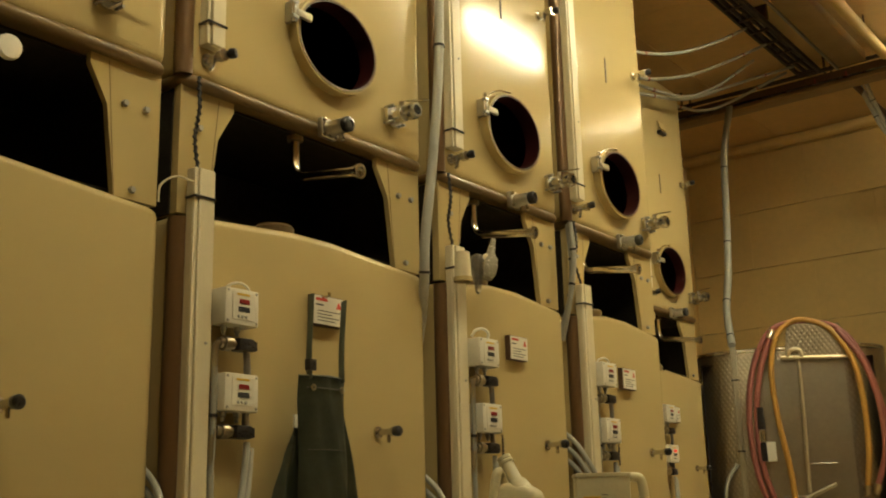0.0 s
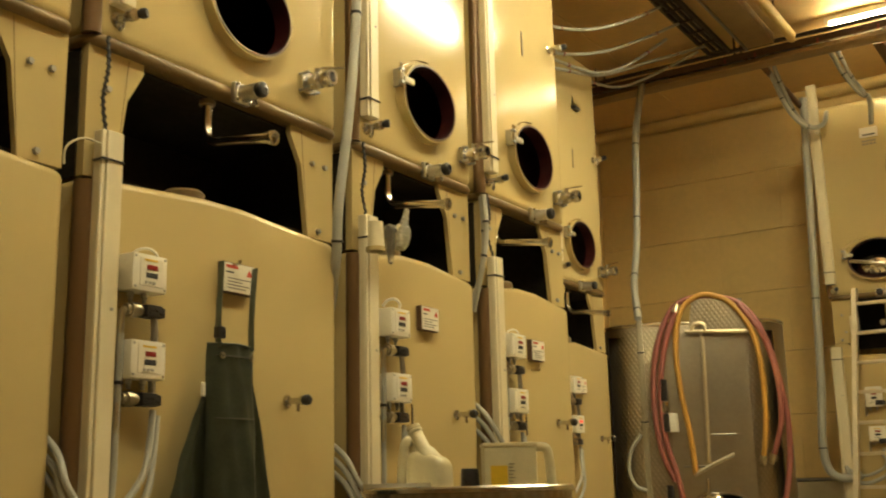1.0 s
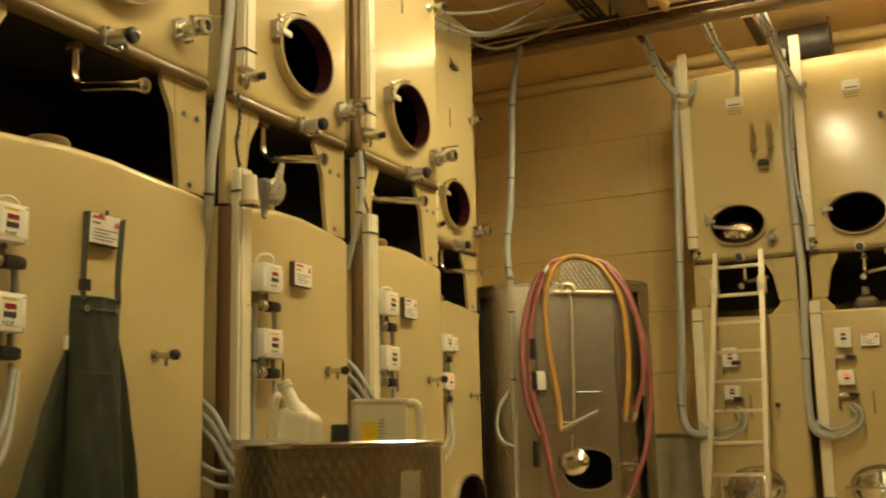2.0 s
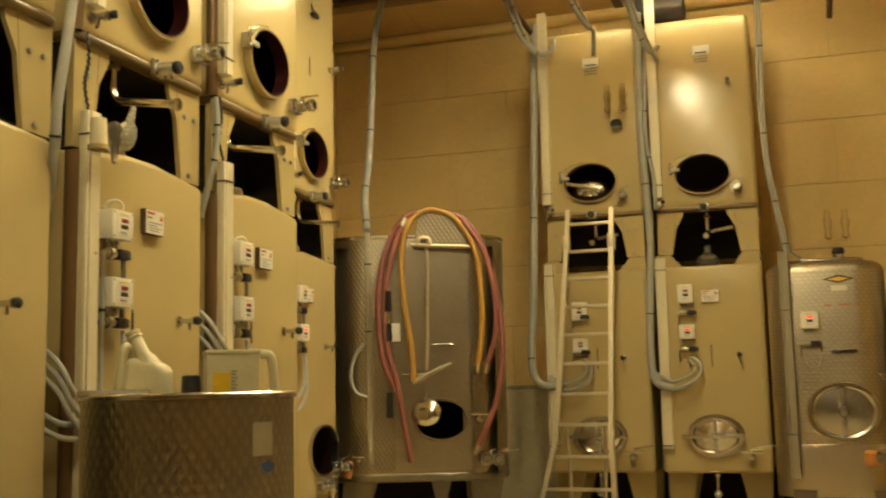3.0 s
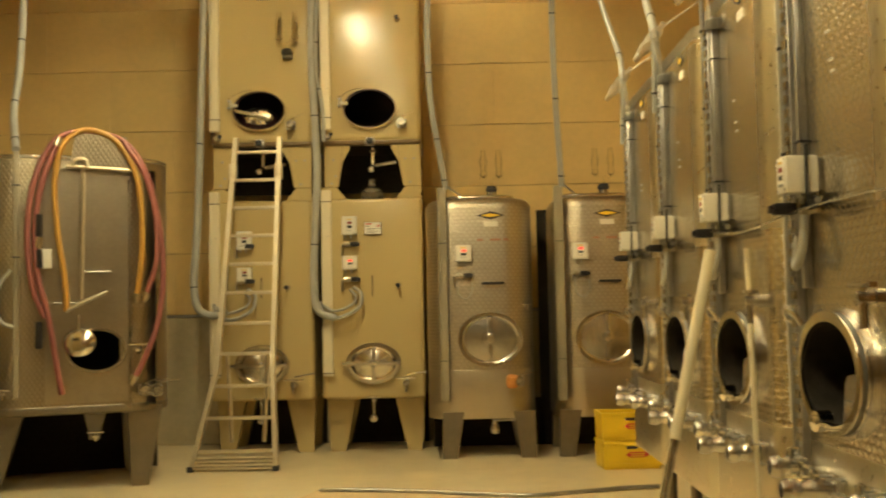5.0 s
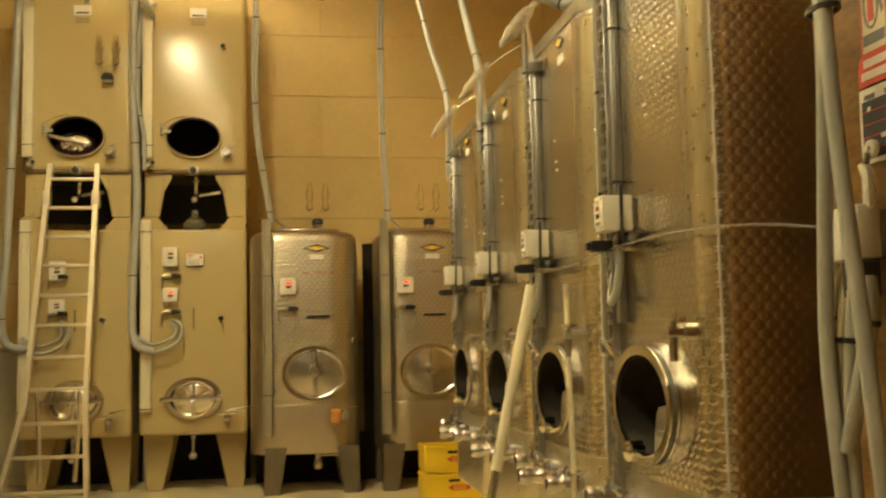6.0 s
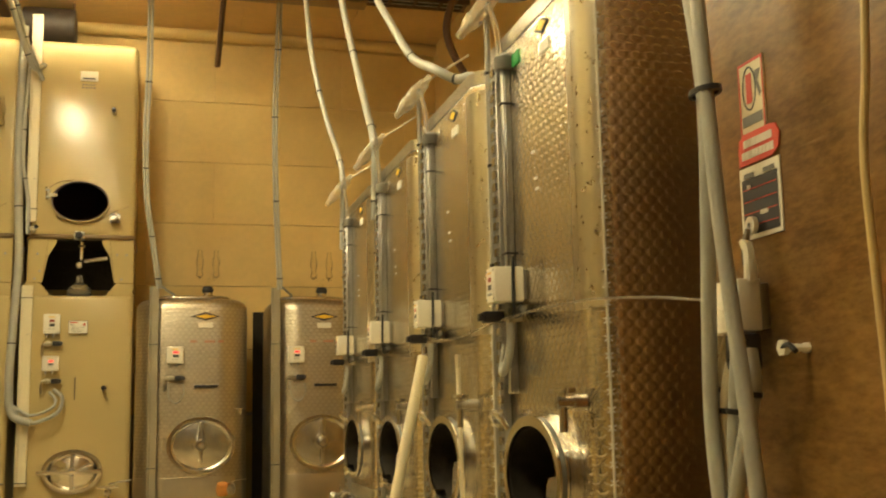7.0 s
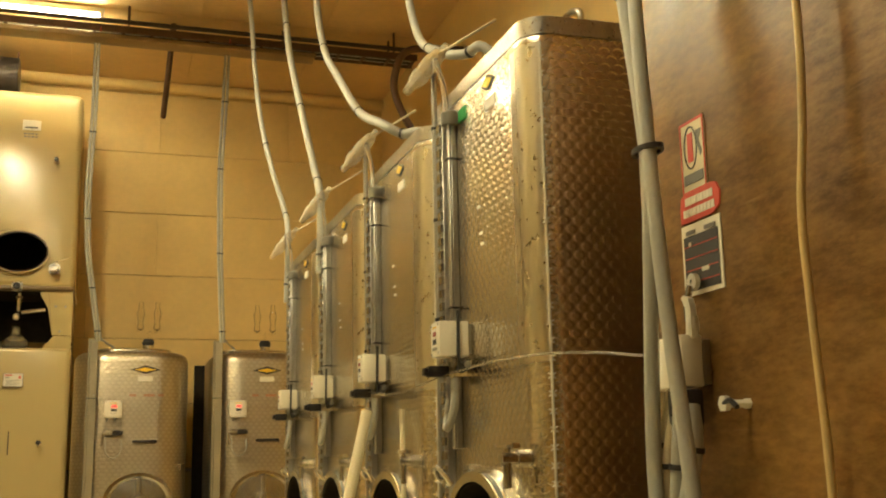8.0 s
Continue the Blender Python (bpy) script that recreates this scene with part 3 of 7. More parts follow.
def wing_tap(parent, x, z, s=1.0, down=0.05):
    """A polished tap with a flat cross handle."""
    v = part("tap", bm_lathe([(0, 0), (0.02 * s, 0), (0.02 * s, 0.03 * s), (0.015 * s, 0.032 * s), (0.015 * s, 0.07 * s), (0, 0.072 * s)], (x, 0, z), (0, -1, 0), 12), STEEL, parent, "polished steel tap")
    sub("handle", bm_box(x - 0.055 * s, x + 0.055 * s, -0.066 * s, -0.042 * s, z + 0.022 * s, z + 0.034 * s, 0.005), MIRROR, v)
    sub("stem", bm_rod((x, -0.054 * s, z), (x, -0.054 * s, z + 0.025 * s), 0.008 * s, 8), STEEL, v)
    sub("spout", bm_rod((x, -0.054 * s, z), (x, -0.054 * s, z - down), 0.011 * s, 10), STEEL, v)
    return v


def scale_strip(parent, x, z, h=0.09):
    s = part("level_scale", bm_box(x - 0.006, x + 0.006, -0.003, 0, z - h / 2, z + h / 2), DARK_OCHRE, parent, "narrow level scale with dark marks")
    n = int(h / 0.018)
    for k in range(n):
        part("mark", bm_box(x - 0.006, x + 0.006, -0.0055, -0.003, z - h / 2 + 0.018 * k + 0.002, z - h / 2 + 0.018 * k + 0.012), NAVY, s, "", None, 0)


def bars(parent, x0, x1, z0, rows, y, mat=None, h=0.006, gap=0.006):
    """Print too small to read: plain bars, top row first; each row a share of the width."""
    z = z0
    for share in rows:
        if share:
            part("print_bar", bm_box(x0, x0 + (x1 - x0) * share, y - 0.0012, y, z - h, z), mat or BARS, parent, "", None, 0)
        z -= h + gap


def control_box(m, lit=False, w=0.16, h=0.135, depth=0.07, group="temperature controllers on the tanks"):
    t = thing("control_box", m, "white plastic temperature controller with red display" if not lit else "white plastic temperature controller with lit red display", "control box", group)
    part("housing", bm_box(-w / 2, w / 2, -depth, -0.012, -h / 2, h / 2, 0.008), WHITE, t)
    part("back_plate", bm_box(-w / 2 + 0.01, w / 2 - 0.01, -0.012, 0, -h / 2 + 0.01, h / 2 - 0.01), STEEL_DULL, t)
    f = part("face", bm_box(-w * 0.30, w * 0.36, -depth - 0.002, -depth + 0.001, -h * 0.36, h * 0.4, 0.001, 1), WHITE, t)
    sub("title_bar", bm_box(-w * 0.18, w * 0.2, -depth - 0.0035, -depth - 0.002, h * 0.31, h * 0.36), YELLOWPRINT, f)
    sub("display", bm_box(-w * 0.11, w * 0.2, -depth - 0.005, -depth - 0.002, h * 0.08, h * 0.21, 0.0015, 1), LED if lit else DISPLAY, f, "red number display")
    sub("panel", bm_box(-w * 0.13, w * 0.2, -depth - 0.004, -depth - 0.002, -h * 0.14, h * 0.0), NAVY, f)
    for k in range(3):
        sub("button", bm_lathe([(0, 0.004), (0.006, 0.003), (0.006, 0)], (-w * 0.12 + k * 0.018, -depth - 0.002, -h * 0.27), (0, -1, 0), 8), GREY, f)
    for sx in (-1, 1):
        for sz in (-1, 1):
            part("screw", bm_lathe([(0, 0.003), (0.005, 0.002), (0.005, 0)], (sx * (w / 2 - 0.012), -depth, sz * (h / 2 - 0.012)), (0, -1, 0), 8), STEEL_DULL, t)
    for k in (-0.3, 0.1):
        part("cable_gland", bm_lathe([(0, 0), (0.012, 0), (0.012, 0.016), (0.008, 0.02), (0.008, 0.035), (0, 0.035)], (w * k, -depth / 2, -h / 2), (0, 0, -1), 10), GREY, t)
    return t


def solenoid(m, group="solenoid valves below the controllers"):
    """A brass valve with a black coil lying to one side, on a short pipe."""
    t = thing("solenoid_valve", m, "brass cooling valve with black coil on a pipe", "solenoid valve", group)
    part("valve_body", bm_lathe([(0, -0.035), (0.02, -0.035), (0.02, -0.018), (0.028, -0.016), (0.028, 0.016), (0.02, 0.018), (0.02, 0.035), (0, 0.035)], (-0.03, -0.045, 0), (1, 0, 0), 10), BRASS, t)
    part("union", bm_lathe([(0, 0), (0.018, 0), (0.018, 0.02), (0.026, 0.022), (0.026, 0.04), (0, 0.04)], (-0.03, 0, 0), (0, -1, 0), 6), BRASS, t, "", None, 30)
    c = part("coil", bm_box(0.01, 0.085, -0.075, -0.025, -0.024, 0.024, 0.008), BLACK, t, "black coil housing")
    sub("plug", bm_box(0.083, 0.105, -0.066, -0.034, -0.018, 0.018, 0.004), BLACK, c)
    part("pipe", bm_hose([(-0.055, -0.045, 0), (-0.075, -0.045, -0.01), (-0.08, -0.045, -0.05), (-0.08, -0.045, -0.12)], 0.012, 8, 5), BRASS, t)
    return t


def sign_plate(m, group="small notice plates on the tanks", w=0.17, h=0.115):
    t = thing("notice_plate", m, "small white notice plate with red warning triangle", "sign", group)
    part("backing", bm_box(-w / 2 - 0.004, w / 2 + 0.004, -0.03, 0, -h / 2 - 0.004, h / 2 + 0.004, 0.002, 1), RUST, t)
    p = part("plate", bm_box(-w / 2, w / 2, -0.034, -0.03, -h / 2, h / 2), WHITE, t)
    bars(p, -w * 0.44, w * 0.0, h * 0.42, [0.9], -0.034, RED, 0.012)
    bars(p, -w * 0.44, w * 0.02, h * 0.20, [0.55], -0.034, NAVY, 0.006)
    bars(p, -w * 0.38, w * 0.42, -h * 0.02, [0.95, 0.6, 0.9, 0.75], -0.034, BARS, 0.004, 0.009)
    sub("triangle", bm_plate([(w * 0.24, h * 0.12), (w * 0.44, h * 0.12), (w * 0.34, h * 0.36)], -0.0355, -0.034), RED, p)
    return t


def cable_duct(m, h, w=0.1, depth=0.055, ties=(), group="cable ducts on the tanks", label="cream plastic cable duct standing on the tank front", mat=None):
    """Upright trunking: base, lid and black ties; its foot is at the origin."""
    t = thing("cable_duct", m, label, "cable duct", group)
    mat = mat or TRUNK
    part("base", bm_box(-w / 2, w / 2, -depth * 0.7, 0, 0, h, 0.003, 1), mat, t)
    part("lid", bm_box(-w * 0.28, w / 2 + 0.002, -depth, -depth * 0.7, 0, h, 0.004, 1), mat, t)
    part("side_strip", bm_box(-w / 2 - 0.002, -w * 0.33, -depth * 0.9, -depth * 0.7, 0, h, 0.003, 1), mat, t)
    for z in ties:
        part("cable_tie", bm_box(-w / 2 - 0.006, w / 2 + 0.006, -depth - 0.006, 0, z - 0.004, z + 0.004, 0.002, 1), BLACK, t)
    for k in range(2):
        part("screw", bm_lathe([(0, 0.004), (0.006, 0.003), (0.006, 0)], (0.02, -depth, h * (0.2 + 0.55 * k)), (0, -1, 0), 8), STEEL_DULL, t)
    return t


def hose_thing(name, points, r, mat, label, category, group="", ties=(), steps=8, tie_mat=None):
    t = thing(name, pose(0, 0, 0), label, category, group)
    part("tube", bm_hose(points, r, 10, steps), mat, t)
    c = curve_points(points, steps)
    for share in ties:
        i = max(1, min(len(c) - 2, int(share * (len(c) - 1))))
        d = (c[i + 1] - c[i - 1]).normalized()
        part("clip", bm_lathe([(r, -0.006), (r + 0.004, -0.006), (r + 0.004, 0.006), (r, 0.006)], c[i], d, 12), tie_mat or BLACK, t)
    return t

# Painted tanks in stacks: local x along the front, the front faces -y
def manway(t, cx, cz, a=0.24, b=0.2, hinge=True):
    c = part("manway_collar", bm_oval_ring(a + 0.001, b + 0.001, 0.013, -0.05, 0.004, cx, cz), PAINT, t, "raised collar round the open manway")
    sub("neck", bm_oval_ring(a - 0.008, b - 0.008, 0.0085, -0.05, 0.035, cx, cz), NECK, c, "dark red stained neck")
    sub("seal", bm_oval_ring(a - 0.003, b - 0.003, 0.008, -0.053, -0.0505, cx, cz), DARK_OCHRE, c, "worn painted lip")
    if hinge:
        hx = cx - a
        h = part("hinge", bm_box(hx - 0.038, hx - 0.016, -0.062, 0.0, cz + 0.02, cz + 0.115, 0.005), GALV, t, "cast steel hinge bracket")
        sub("tab", bm_box(hx - 0.03, hx + 0.055, -0.074, -0.054, cz + 0.035, cz + 0.07, 0.008), GALV, h)
        sub("lug", bm_box(hx - 0.055, hx - 0.02, -0.07, -0.045, cz + 0.022, cz + 0.04, 0.005), STEEL_DULL, h)
        sub("lug", bm_box(hx - 0.055, hx - 0.02, -0.07, -0.045, cz + 0.092, cz + 0.11, 0.005), STEEL_DULL, h)
        sub("pin", bm_rod((hx - 0.045, -0.058, cz + 0.005), (hx - 0.045, -0.058, cz + 0.135), 0.009, 10), STEEL, h)
        sub("arm", bm_hose([(hx - 0.03, -0.055, cz + 0.11), (hx + 0.01, -0.058, cz + 0.15), (hx + 0.09, -0.058, cz + 0.19), (hx + 0.2, -0.057, cz + 0.212)], 0.004, 8, 5), STEEL, h)


def leg_plates(t, w, zt, zb, d):
    """Folded leg plates under an upper tank: a pair in front, a pair behind."""
    hw = w / 2
    for s in (-1, 1):
        e = 0.05 if s < 0 else 0.01
        o = [(s * (hw - e), zt + 0.02), (s * (hw - e), zb), (s * (hw - 0.19), zb), (s * (hw - 0.235), zt - 0.17), (s * (hw - 0.31), zt - 0.04), (s * (hw - 0.31), zt + 0.02)]
        for y in (0.03, d - 0.06):
            p = part("leg", bm_plate(o, y, y + 0.025), PAINT, t, "folded painted leg plate", None, 30)
            part("leg_side", bm_box(*sorted((s * (hw - e - 0.002), s * (hw - e - 0.027))), y + (0.025 if y < 0.1 else -0.3), y + (0.35 if y < 0.1 else 0.0), zb, zt + 0.02, 0.004, 1), PAINT, p)
            if y < 0.1:
                part("fold_line", bm_plate([(s * (hw - 0.19) - 0.0015, zb), (s * (hw - 0.19) + 0.0015, zb), (s * (hw - 0.235) + 0.0015, zt - 0.01), (s * (hw - 0.235) - 0.0015, zt - 0.01)], y - 0.001, y), DARK_OCHRE, p, "", None, 0)
                for dx, dz in ((0.075 if s > 0 else 0.14, -0.15), (0.165, -0.15 if s > 0 else -0.32), (0.12, zb - zt + 0.035)):
                    bolt(p, s * (hw - dx), zt + dz, y)


INSET = 0.035  # the skin starts this far in from the post side


def upper_tank(m, w, z0=3.075, z1=5.2, d=1.9, man=(0.0, 3.47), half=0.24, zb=2.56, label="", group=""):
    t = thing("wine_tank", m, label or "ochre painted upper wine tank with open oval manway", "wine tank", group)
    cx, cz = man
    part("body", bm_prism(w - INSET, d, z0, z1, 0.055, 0.06, (cx - INSET / 2, cz, half, 0.2)), PAINT, t, "", pose(INSET / 2, 0, 0))
    # shade of the downward-facing edge, put in as a darker band
    part("bottom_rim", bm_prism(w - INSET + 0.006, d + 0.006, z0 - 0.02, z0 + 0.03, 0.058, 0.022), DARK_OCHRE, t, "bottom edge coloured darker for its shade", pose(INSET / 2, -0.003, 0))
    # stained inner walls, their colour darkened to include the shade inside
    part("shade_shell", bm_bin(-w / 2 + 0.05, w / 2 - 0.05, 0.03, d - 0.05, z0 + 0.05, z1 - 0.05), STAIN_AND_SHADE, t, "wine-stained inside, darkened for its shade", None, 0)
    # black slabs and sheets added to hold the shade of the gap between tiers
    part("gap_shade_roof", bm_box(-w / 2 + 0.05, w / 2 - 0.05, 0.07, d - 0.05, z0 - 0.034, z0 - 0.024), SHADE_BLACK, t, "black slab added for the shade underneath", None, 0)
    part("gap_shade_back", bm_box(-w / 2 + 0.04, w / 2 - 0.04, min(0.7, d - 0.2), min(0.72, d - 0.18), zb, z0 - 0.03), SHADE_BLACK, t, "black sheet added for the shade between the tiers", None, 0)
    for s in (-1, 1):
        part("gap_shade_side", bm_box(*sorted((s * (w / 2 - 0.045), s * (w / 2 - 0.055))), 0.07, min(0.72, d - 0.18), zb, z0 - 0.03), SHADE_BLACK, t, "black sheet added for the shade between the tiers", None, 0)
    part("corner_post", bm_rod((-w / 2 + INSET + 0.022, 0.03, z0 + 0.02), (-w / 2 + INSET + 0.022, 0.03, z1 - 0.03), 0.036, 20), BRONZE, t, "rounded bronze corner post")
    manway(t, cx, cz, half)
    leg_plates(t, w, z0 - 0.02, zb, d)
    return t


def lower_tank(m, w, z0=0.56, z1=2.55, d=1.9, label="", group="", hump=0.045, hole=None):
    t = thing("wine_tank", m, label or "ochre painted lower wine tank with arched top", "wine tank", group)
    hw = w / 2
    rise = [(-hw, 0.0), (-hw + 0.14, 0.012), (-0.14, hump), (0.1, hump), (hw - 0.06, 0.0), (hw, 0.0)] if hump else None
    if hole:
        hole = (hole[0] - INSET / 2, *hole[1:])
    part("body", bm_prism(w - INSET, d, z0, z1, 0.055, 0.035, hole, rise), PAINT, t, "", pose(INSET / 2, 0, 0))
    if hole:
        part("shade_shell", bm_bin(-hw + 0.05, hw - 0.05, 0.03, d - 0.05, z0 + 0.05, z1 - 0.05), STAIN_AND_SHADE, t, "wine-stained inside, darkened for its shade", None, 0)
    part("corner_post", bm_rod((-hw + INSET + 0.022, 0.03, 0.1), (-hw + INSET + 0.022, 0.03, z1 - 0.012), 0.036, 20), BRONZE, t, "rounded bronze corner post")
    for s in (-1, 1):
        for y in (0.2, d - 0.35):
            part("leg", bm_plate([(s * (hw - 0.02), z0 + 0.02), (s * (hw - 0.05), 0), (s * (hw - 0.22), 0), (s * (hw - 0.34), z0 + 0.02)], y, y + 0.15), PAINT, t, "tapered painted leg", None, 30)
    # black slab added as the shaded floor of the gap above
    part("gap_shade_floor", bm_box(-hw + 0.05, hw - 0.05, 0.09, d - 0.06, z1 + hump - 0.02, z1 + hump + 0.006), SHADE_BLACK, t, "black slab on top added for the shade of the gap", None, 0)
    part("filler_cap", bm_lathe([(0, 0), (0.085, 0), (0.085, 0.05), (0.075, 0.062), (0.02, 0.066), (0, 0.066)], (-0.08, 0.16, z1 + hump - 0.008), (0, 0, 1), 20), DARK_OCHRE, t, "round filler cap on top")
    return t


def elbow_pipe(t, x, z_top, reach=0.27):
    """An outlet that drops below the tank, bends forward and ends in a turned ferrule."""
    z = z_top - 0.222
    pts = [(x, 0.085, z_top), (x, 0.085, z + 0.1), (x, 0.08, z + 0.055), (x, 0.062, z + 0.02), (x, 0.03, z + 0.003), (x, -0.02, z - 0.003), (x, -reach / 2, z - 0.02), (x, -reach, z - 0.04)]
    p = part("outlet_pipe", bm_hose(pts, 0.0205, 16, 6), MIRROR, t, "bent steel outlet pipe")
    sub("ferrule", bm_lathe([(0.0205, -0.03), (0.0225, -0.028), (0.0225, -0.004), (0.03, 0.0), (0.031, 0.016), (0.019, 0.018), (0.018, -0.05), (0, -0.05)], (x, -reach, z - 0.04), (0, -1, -0.15), 18), STEEL, p)
    sub("collar", bm_lathe([(0.021, 0), (0.034, 0), (0.034, 0.02), (0.021, 0.02)], (x, 0.085, z_top - 0.05), (0, 0, 1), 16), DARK_OCHRE, p)


GS = "painted tanks along the side"
# the stack's front from y to y and its x; then the y of: manway, valve, sampling valve, outlet pipe, upper duct, lower duct, boxes, plate, level tap
ROW = [
    (0.87, 2.31, -3.0, (1.62, 3.47), 2.02, 1.55, 1.35, None, None, None, None, 1.735),
    (2.34, 3.81, -3.0, (3.166, 3.462), 3.56, 3.132, 3.04, 2.514, 2.452, 2.61, 3.123, 3.455),
    (3.90, 5.03, -3.0, (4.538, 3.445), 4.927, 4.55, 4.315, 4.05, 4.0, 4.173, 4.515, 4.787),
    (5.10, 6.20, -3.0, (5.71, 3.435), 6.085, 5.735, 5.40, 5.225, 5.205, 5.345, 5.68, 5.96),
    (7.60, 8.66, -3.83, (8.14, 3.43), 8.55, 8.15, 8.05, 7.72, 7.70, 7.82, 8.02, 8.40),
]
for n, (ya, yb, xf, man_y, valve_y, tap_y, pipe_y, up_y, low_y, box_y, plate_y, lev_y) in enumerate(ROW):
    w, yc = yb - ya, (ya + yb) / 2
    m = pose(xf, yc, 0, 0, 0, 90)
    up = upper_tank(m, w, man=(man_y[0] - yc, man_y[1]), group=GS)
    butterfly_valve(up, valve_y - yc, 3.255, 0.165)
    sample_tap(up, tap_y - yc, 3.075)
    elbow_pipe(up, pipe_y - yc, 3.07)
    if up_y:
        small_cock(up, up_y - yc - 0.03, 3.17)
    small_cock(up, valve_y - yc - 0.02, 4.28)
    scale_strip(up, (man_y[0] - yc) - 0.02, 4.2, 0.17)
    low = lower_tank(m, w, group=GS, hole=(0.2, 0.95, 0.265, 0.2) if n == 4 else None)
    level_tap(low, lev_y - yc, 1.815)
    if low_y:
        cable_duct(pose(xf, low_y, 0.15, 0, 0, 90), 2.57, 0.088, 0.055, (2.46,))
        cable_duct(pose(xf, up_y - 0.03, 3.22, 0, 0, 90), 2.4, 0.084, 0.055, (0.09,))
        control_box(pose(xf, box_y, 2.222, 0, 0, 90), depth=0.09)
        control_box(pose(xf, box_y + 0.006, 1.912, 0, 0, 90), lit=(n == 4), depth=0.09)
        solenoid(pose(xf, box_y - 0.005, 2.09, 0, 0, 90))
        solenoid(pose(xf, box_y - 0.01, 1.775, 0, 0, 90))
        sign_plate(pose(xf, plate_y, 2.285 if n < 3 else 2.23, 0, 0, 90), w=0.17 if n == 1 else 0.15)
        # pipe between the two controllers, and grey water hoses falling away below
        hose_thing("water_pipe", [(xf + 0.05, box_y + 0.06, 2.07), (xf + 0.05, box_y + 0.065, 2.0), (xf + 0.04, box_y + 0.07, 1.9), (xf + 0.05, box_y + 0.06, 1.79)], 0.013, STEEL_DULL, "thin steel water pipe beside the controllers", "pipe", "water pipes beside the controllers")
        hose_thing("water_hose", [(xf + 0.045, box_y - 0.085, 2.0), (xf + 0.045, box_y - 0.085, 1.85), (xf + 0.045, box_y - 0.09, 1.65), (xf + 0.05, box_y - 0.10, 1.45), (xf + 0.06, box_y - 0.16, 1.2)], 0.012, GREY, "grey water hose hanging from the controllers", "hose", "grey water hoses", (0.3,))
        hose_thing("water_hose", [(xf + 0.05, box_y + 0.07, 1.74), (xf + 0.06, box_y + 0.05, 1.62), (xf + 0.08, box_y - 0.0, 1.5), (xf + 0.07, box_y - 0.12, 1.38), (xf + 0.03, low_y - 0.13, 1.33), (xf - 0.1, low_y - 0.17, 1.4)], 0.0125, GREY, "grey water hose hanging from the controllers", "hose", "grey water hoses")
        hose_thing("water_hose", [(xf + 0.05, box_y + 0.09, 1.72), (xf + 0.07, box_y + 0.06, 1.58), (xf + 0.10, box_y - 0.0, 1.43), (xf + 0.09, box_y - 0.13, 1.3), (xf + 0.04, low_y - 0.13, 1.27), (xf - 0.1, low_y - 0.17, 1.33)], 0.0125, GREY, "grey water hose hanging from the controllers", "hose", "grey water hoses")
        # black twisted lead down the gap between the tiers
        ld = hose_thing("cable", [(xf + 0.03, up_y - 0.09, 3.08), (xf + 0.045, up_y - 0.095, 2.95), (xf + 0.03, up_y - 0.1, 2.84), (xf + 0.03, low_y - 0.02, 2.72)], 0.006, RUBBER_AND_SHADE, "black twisted sensor lead between the tiers", "cable", "sensor leads")
        run = curve_points([(xf + 0.03, up_y - 0.09, 3.08), (xf + 0.045, up_y - 0.095, 2.95), (xf + 0.03, up_y - 0.1, 2.84), (xf + 0.03, low_y - 0.02, 2.72)], 16)
        part("twist", bm_hose([q + 0.007 * Vector((math.cos(1.7 * i), math.sin(1.7 * i), 0)) for i, q in enumerate(run)], 0.004, 6, 3), RUBBER_AND_SHADE, ld)
    if n == 4:
        # fittings at the foot of the farthest stack
        part("manway_rim", bm_oval_ring(0.262, 0.197, 0.02, -0.03, 0.03, 0.2, 0.95), STEEL, low, "steel manway rim")
        butterfly_valve(low, 0.42, 0.80, 0.16, 25)
        butterfly_valve(low, 0.12, 0.66, 0.16, 10)
        wing_tap(low, 0.28, 0.70, 1.4, 0.1)
        part("drain_pipe", bm_rod((0.2, -0.08, 0.3), (0.2, -0.08, 0.62), 0.03, 12), STEEL, low, "steel drain pipe")
        part("sleeve", bm_lathe([(0, 0), (0.028, 0.0), (0.034, 0.06), (0.03, 0.13), (0.02, 0.145), (0, 0.145)], (0.47, -0.11, 0.70), (0.1, -0.1, 1), 12), ORANGE, low, "orange cloth sleeve on the lever")
        # added black sheet, standing for the shade below this stack
        part("rear_shade", bm_box(-w / 2, w / 2, 1.0, 1.03, 0, 0.56), SHADE_BLACK, low, "black sheet added for the shade behind the legs", None, 0)
    if n in (2, 3):
        scale_strip(low, (box_y - yc) + 0.21, 1.79, 0.12)

# a thin wire from the first stack to the next
hose_thing("wire", [(-2.98, 2.27, 2.56), (-2.97, 2.27, 2.62), (-2.95, 2.32, 2.66), (-2.95, 2.40, 2.66)], 0.004, TRUNK, "thin pale wire across the gap", "wire")
# handle on the first tank's manway lid
t = thing("lid_knob", pose(-3.0, 1.66, 2.93, 0, 0, 90), "round white lid knob", "knob")
part("knob", bm_lathe([(0, 0), (0.02, 0), (0.02, 0.03), (0.055, 0.035), (0.06, 0.05), (0.055, 0.07), (0, 0.075)], (0, 0, 0), (0, -1, 0), 20), WHITE, t, "", Matrix.Scale(0.72, 4))

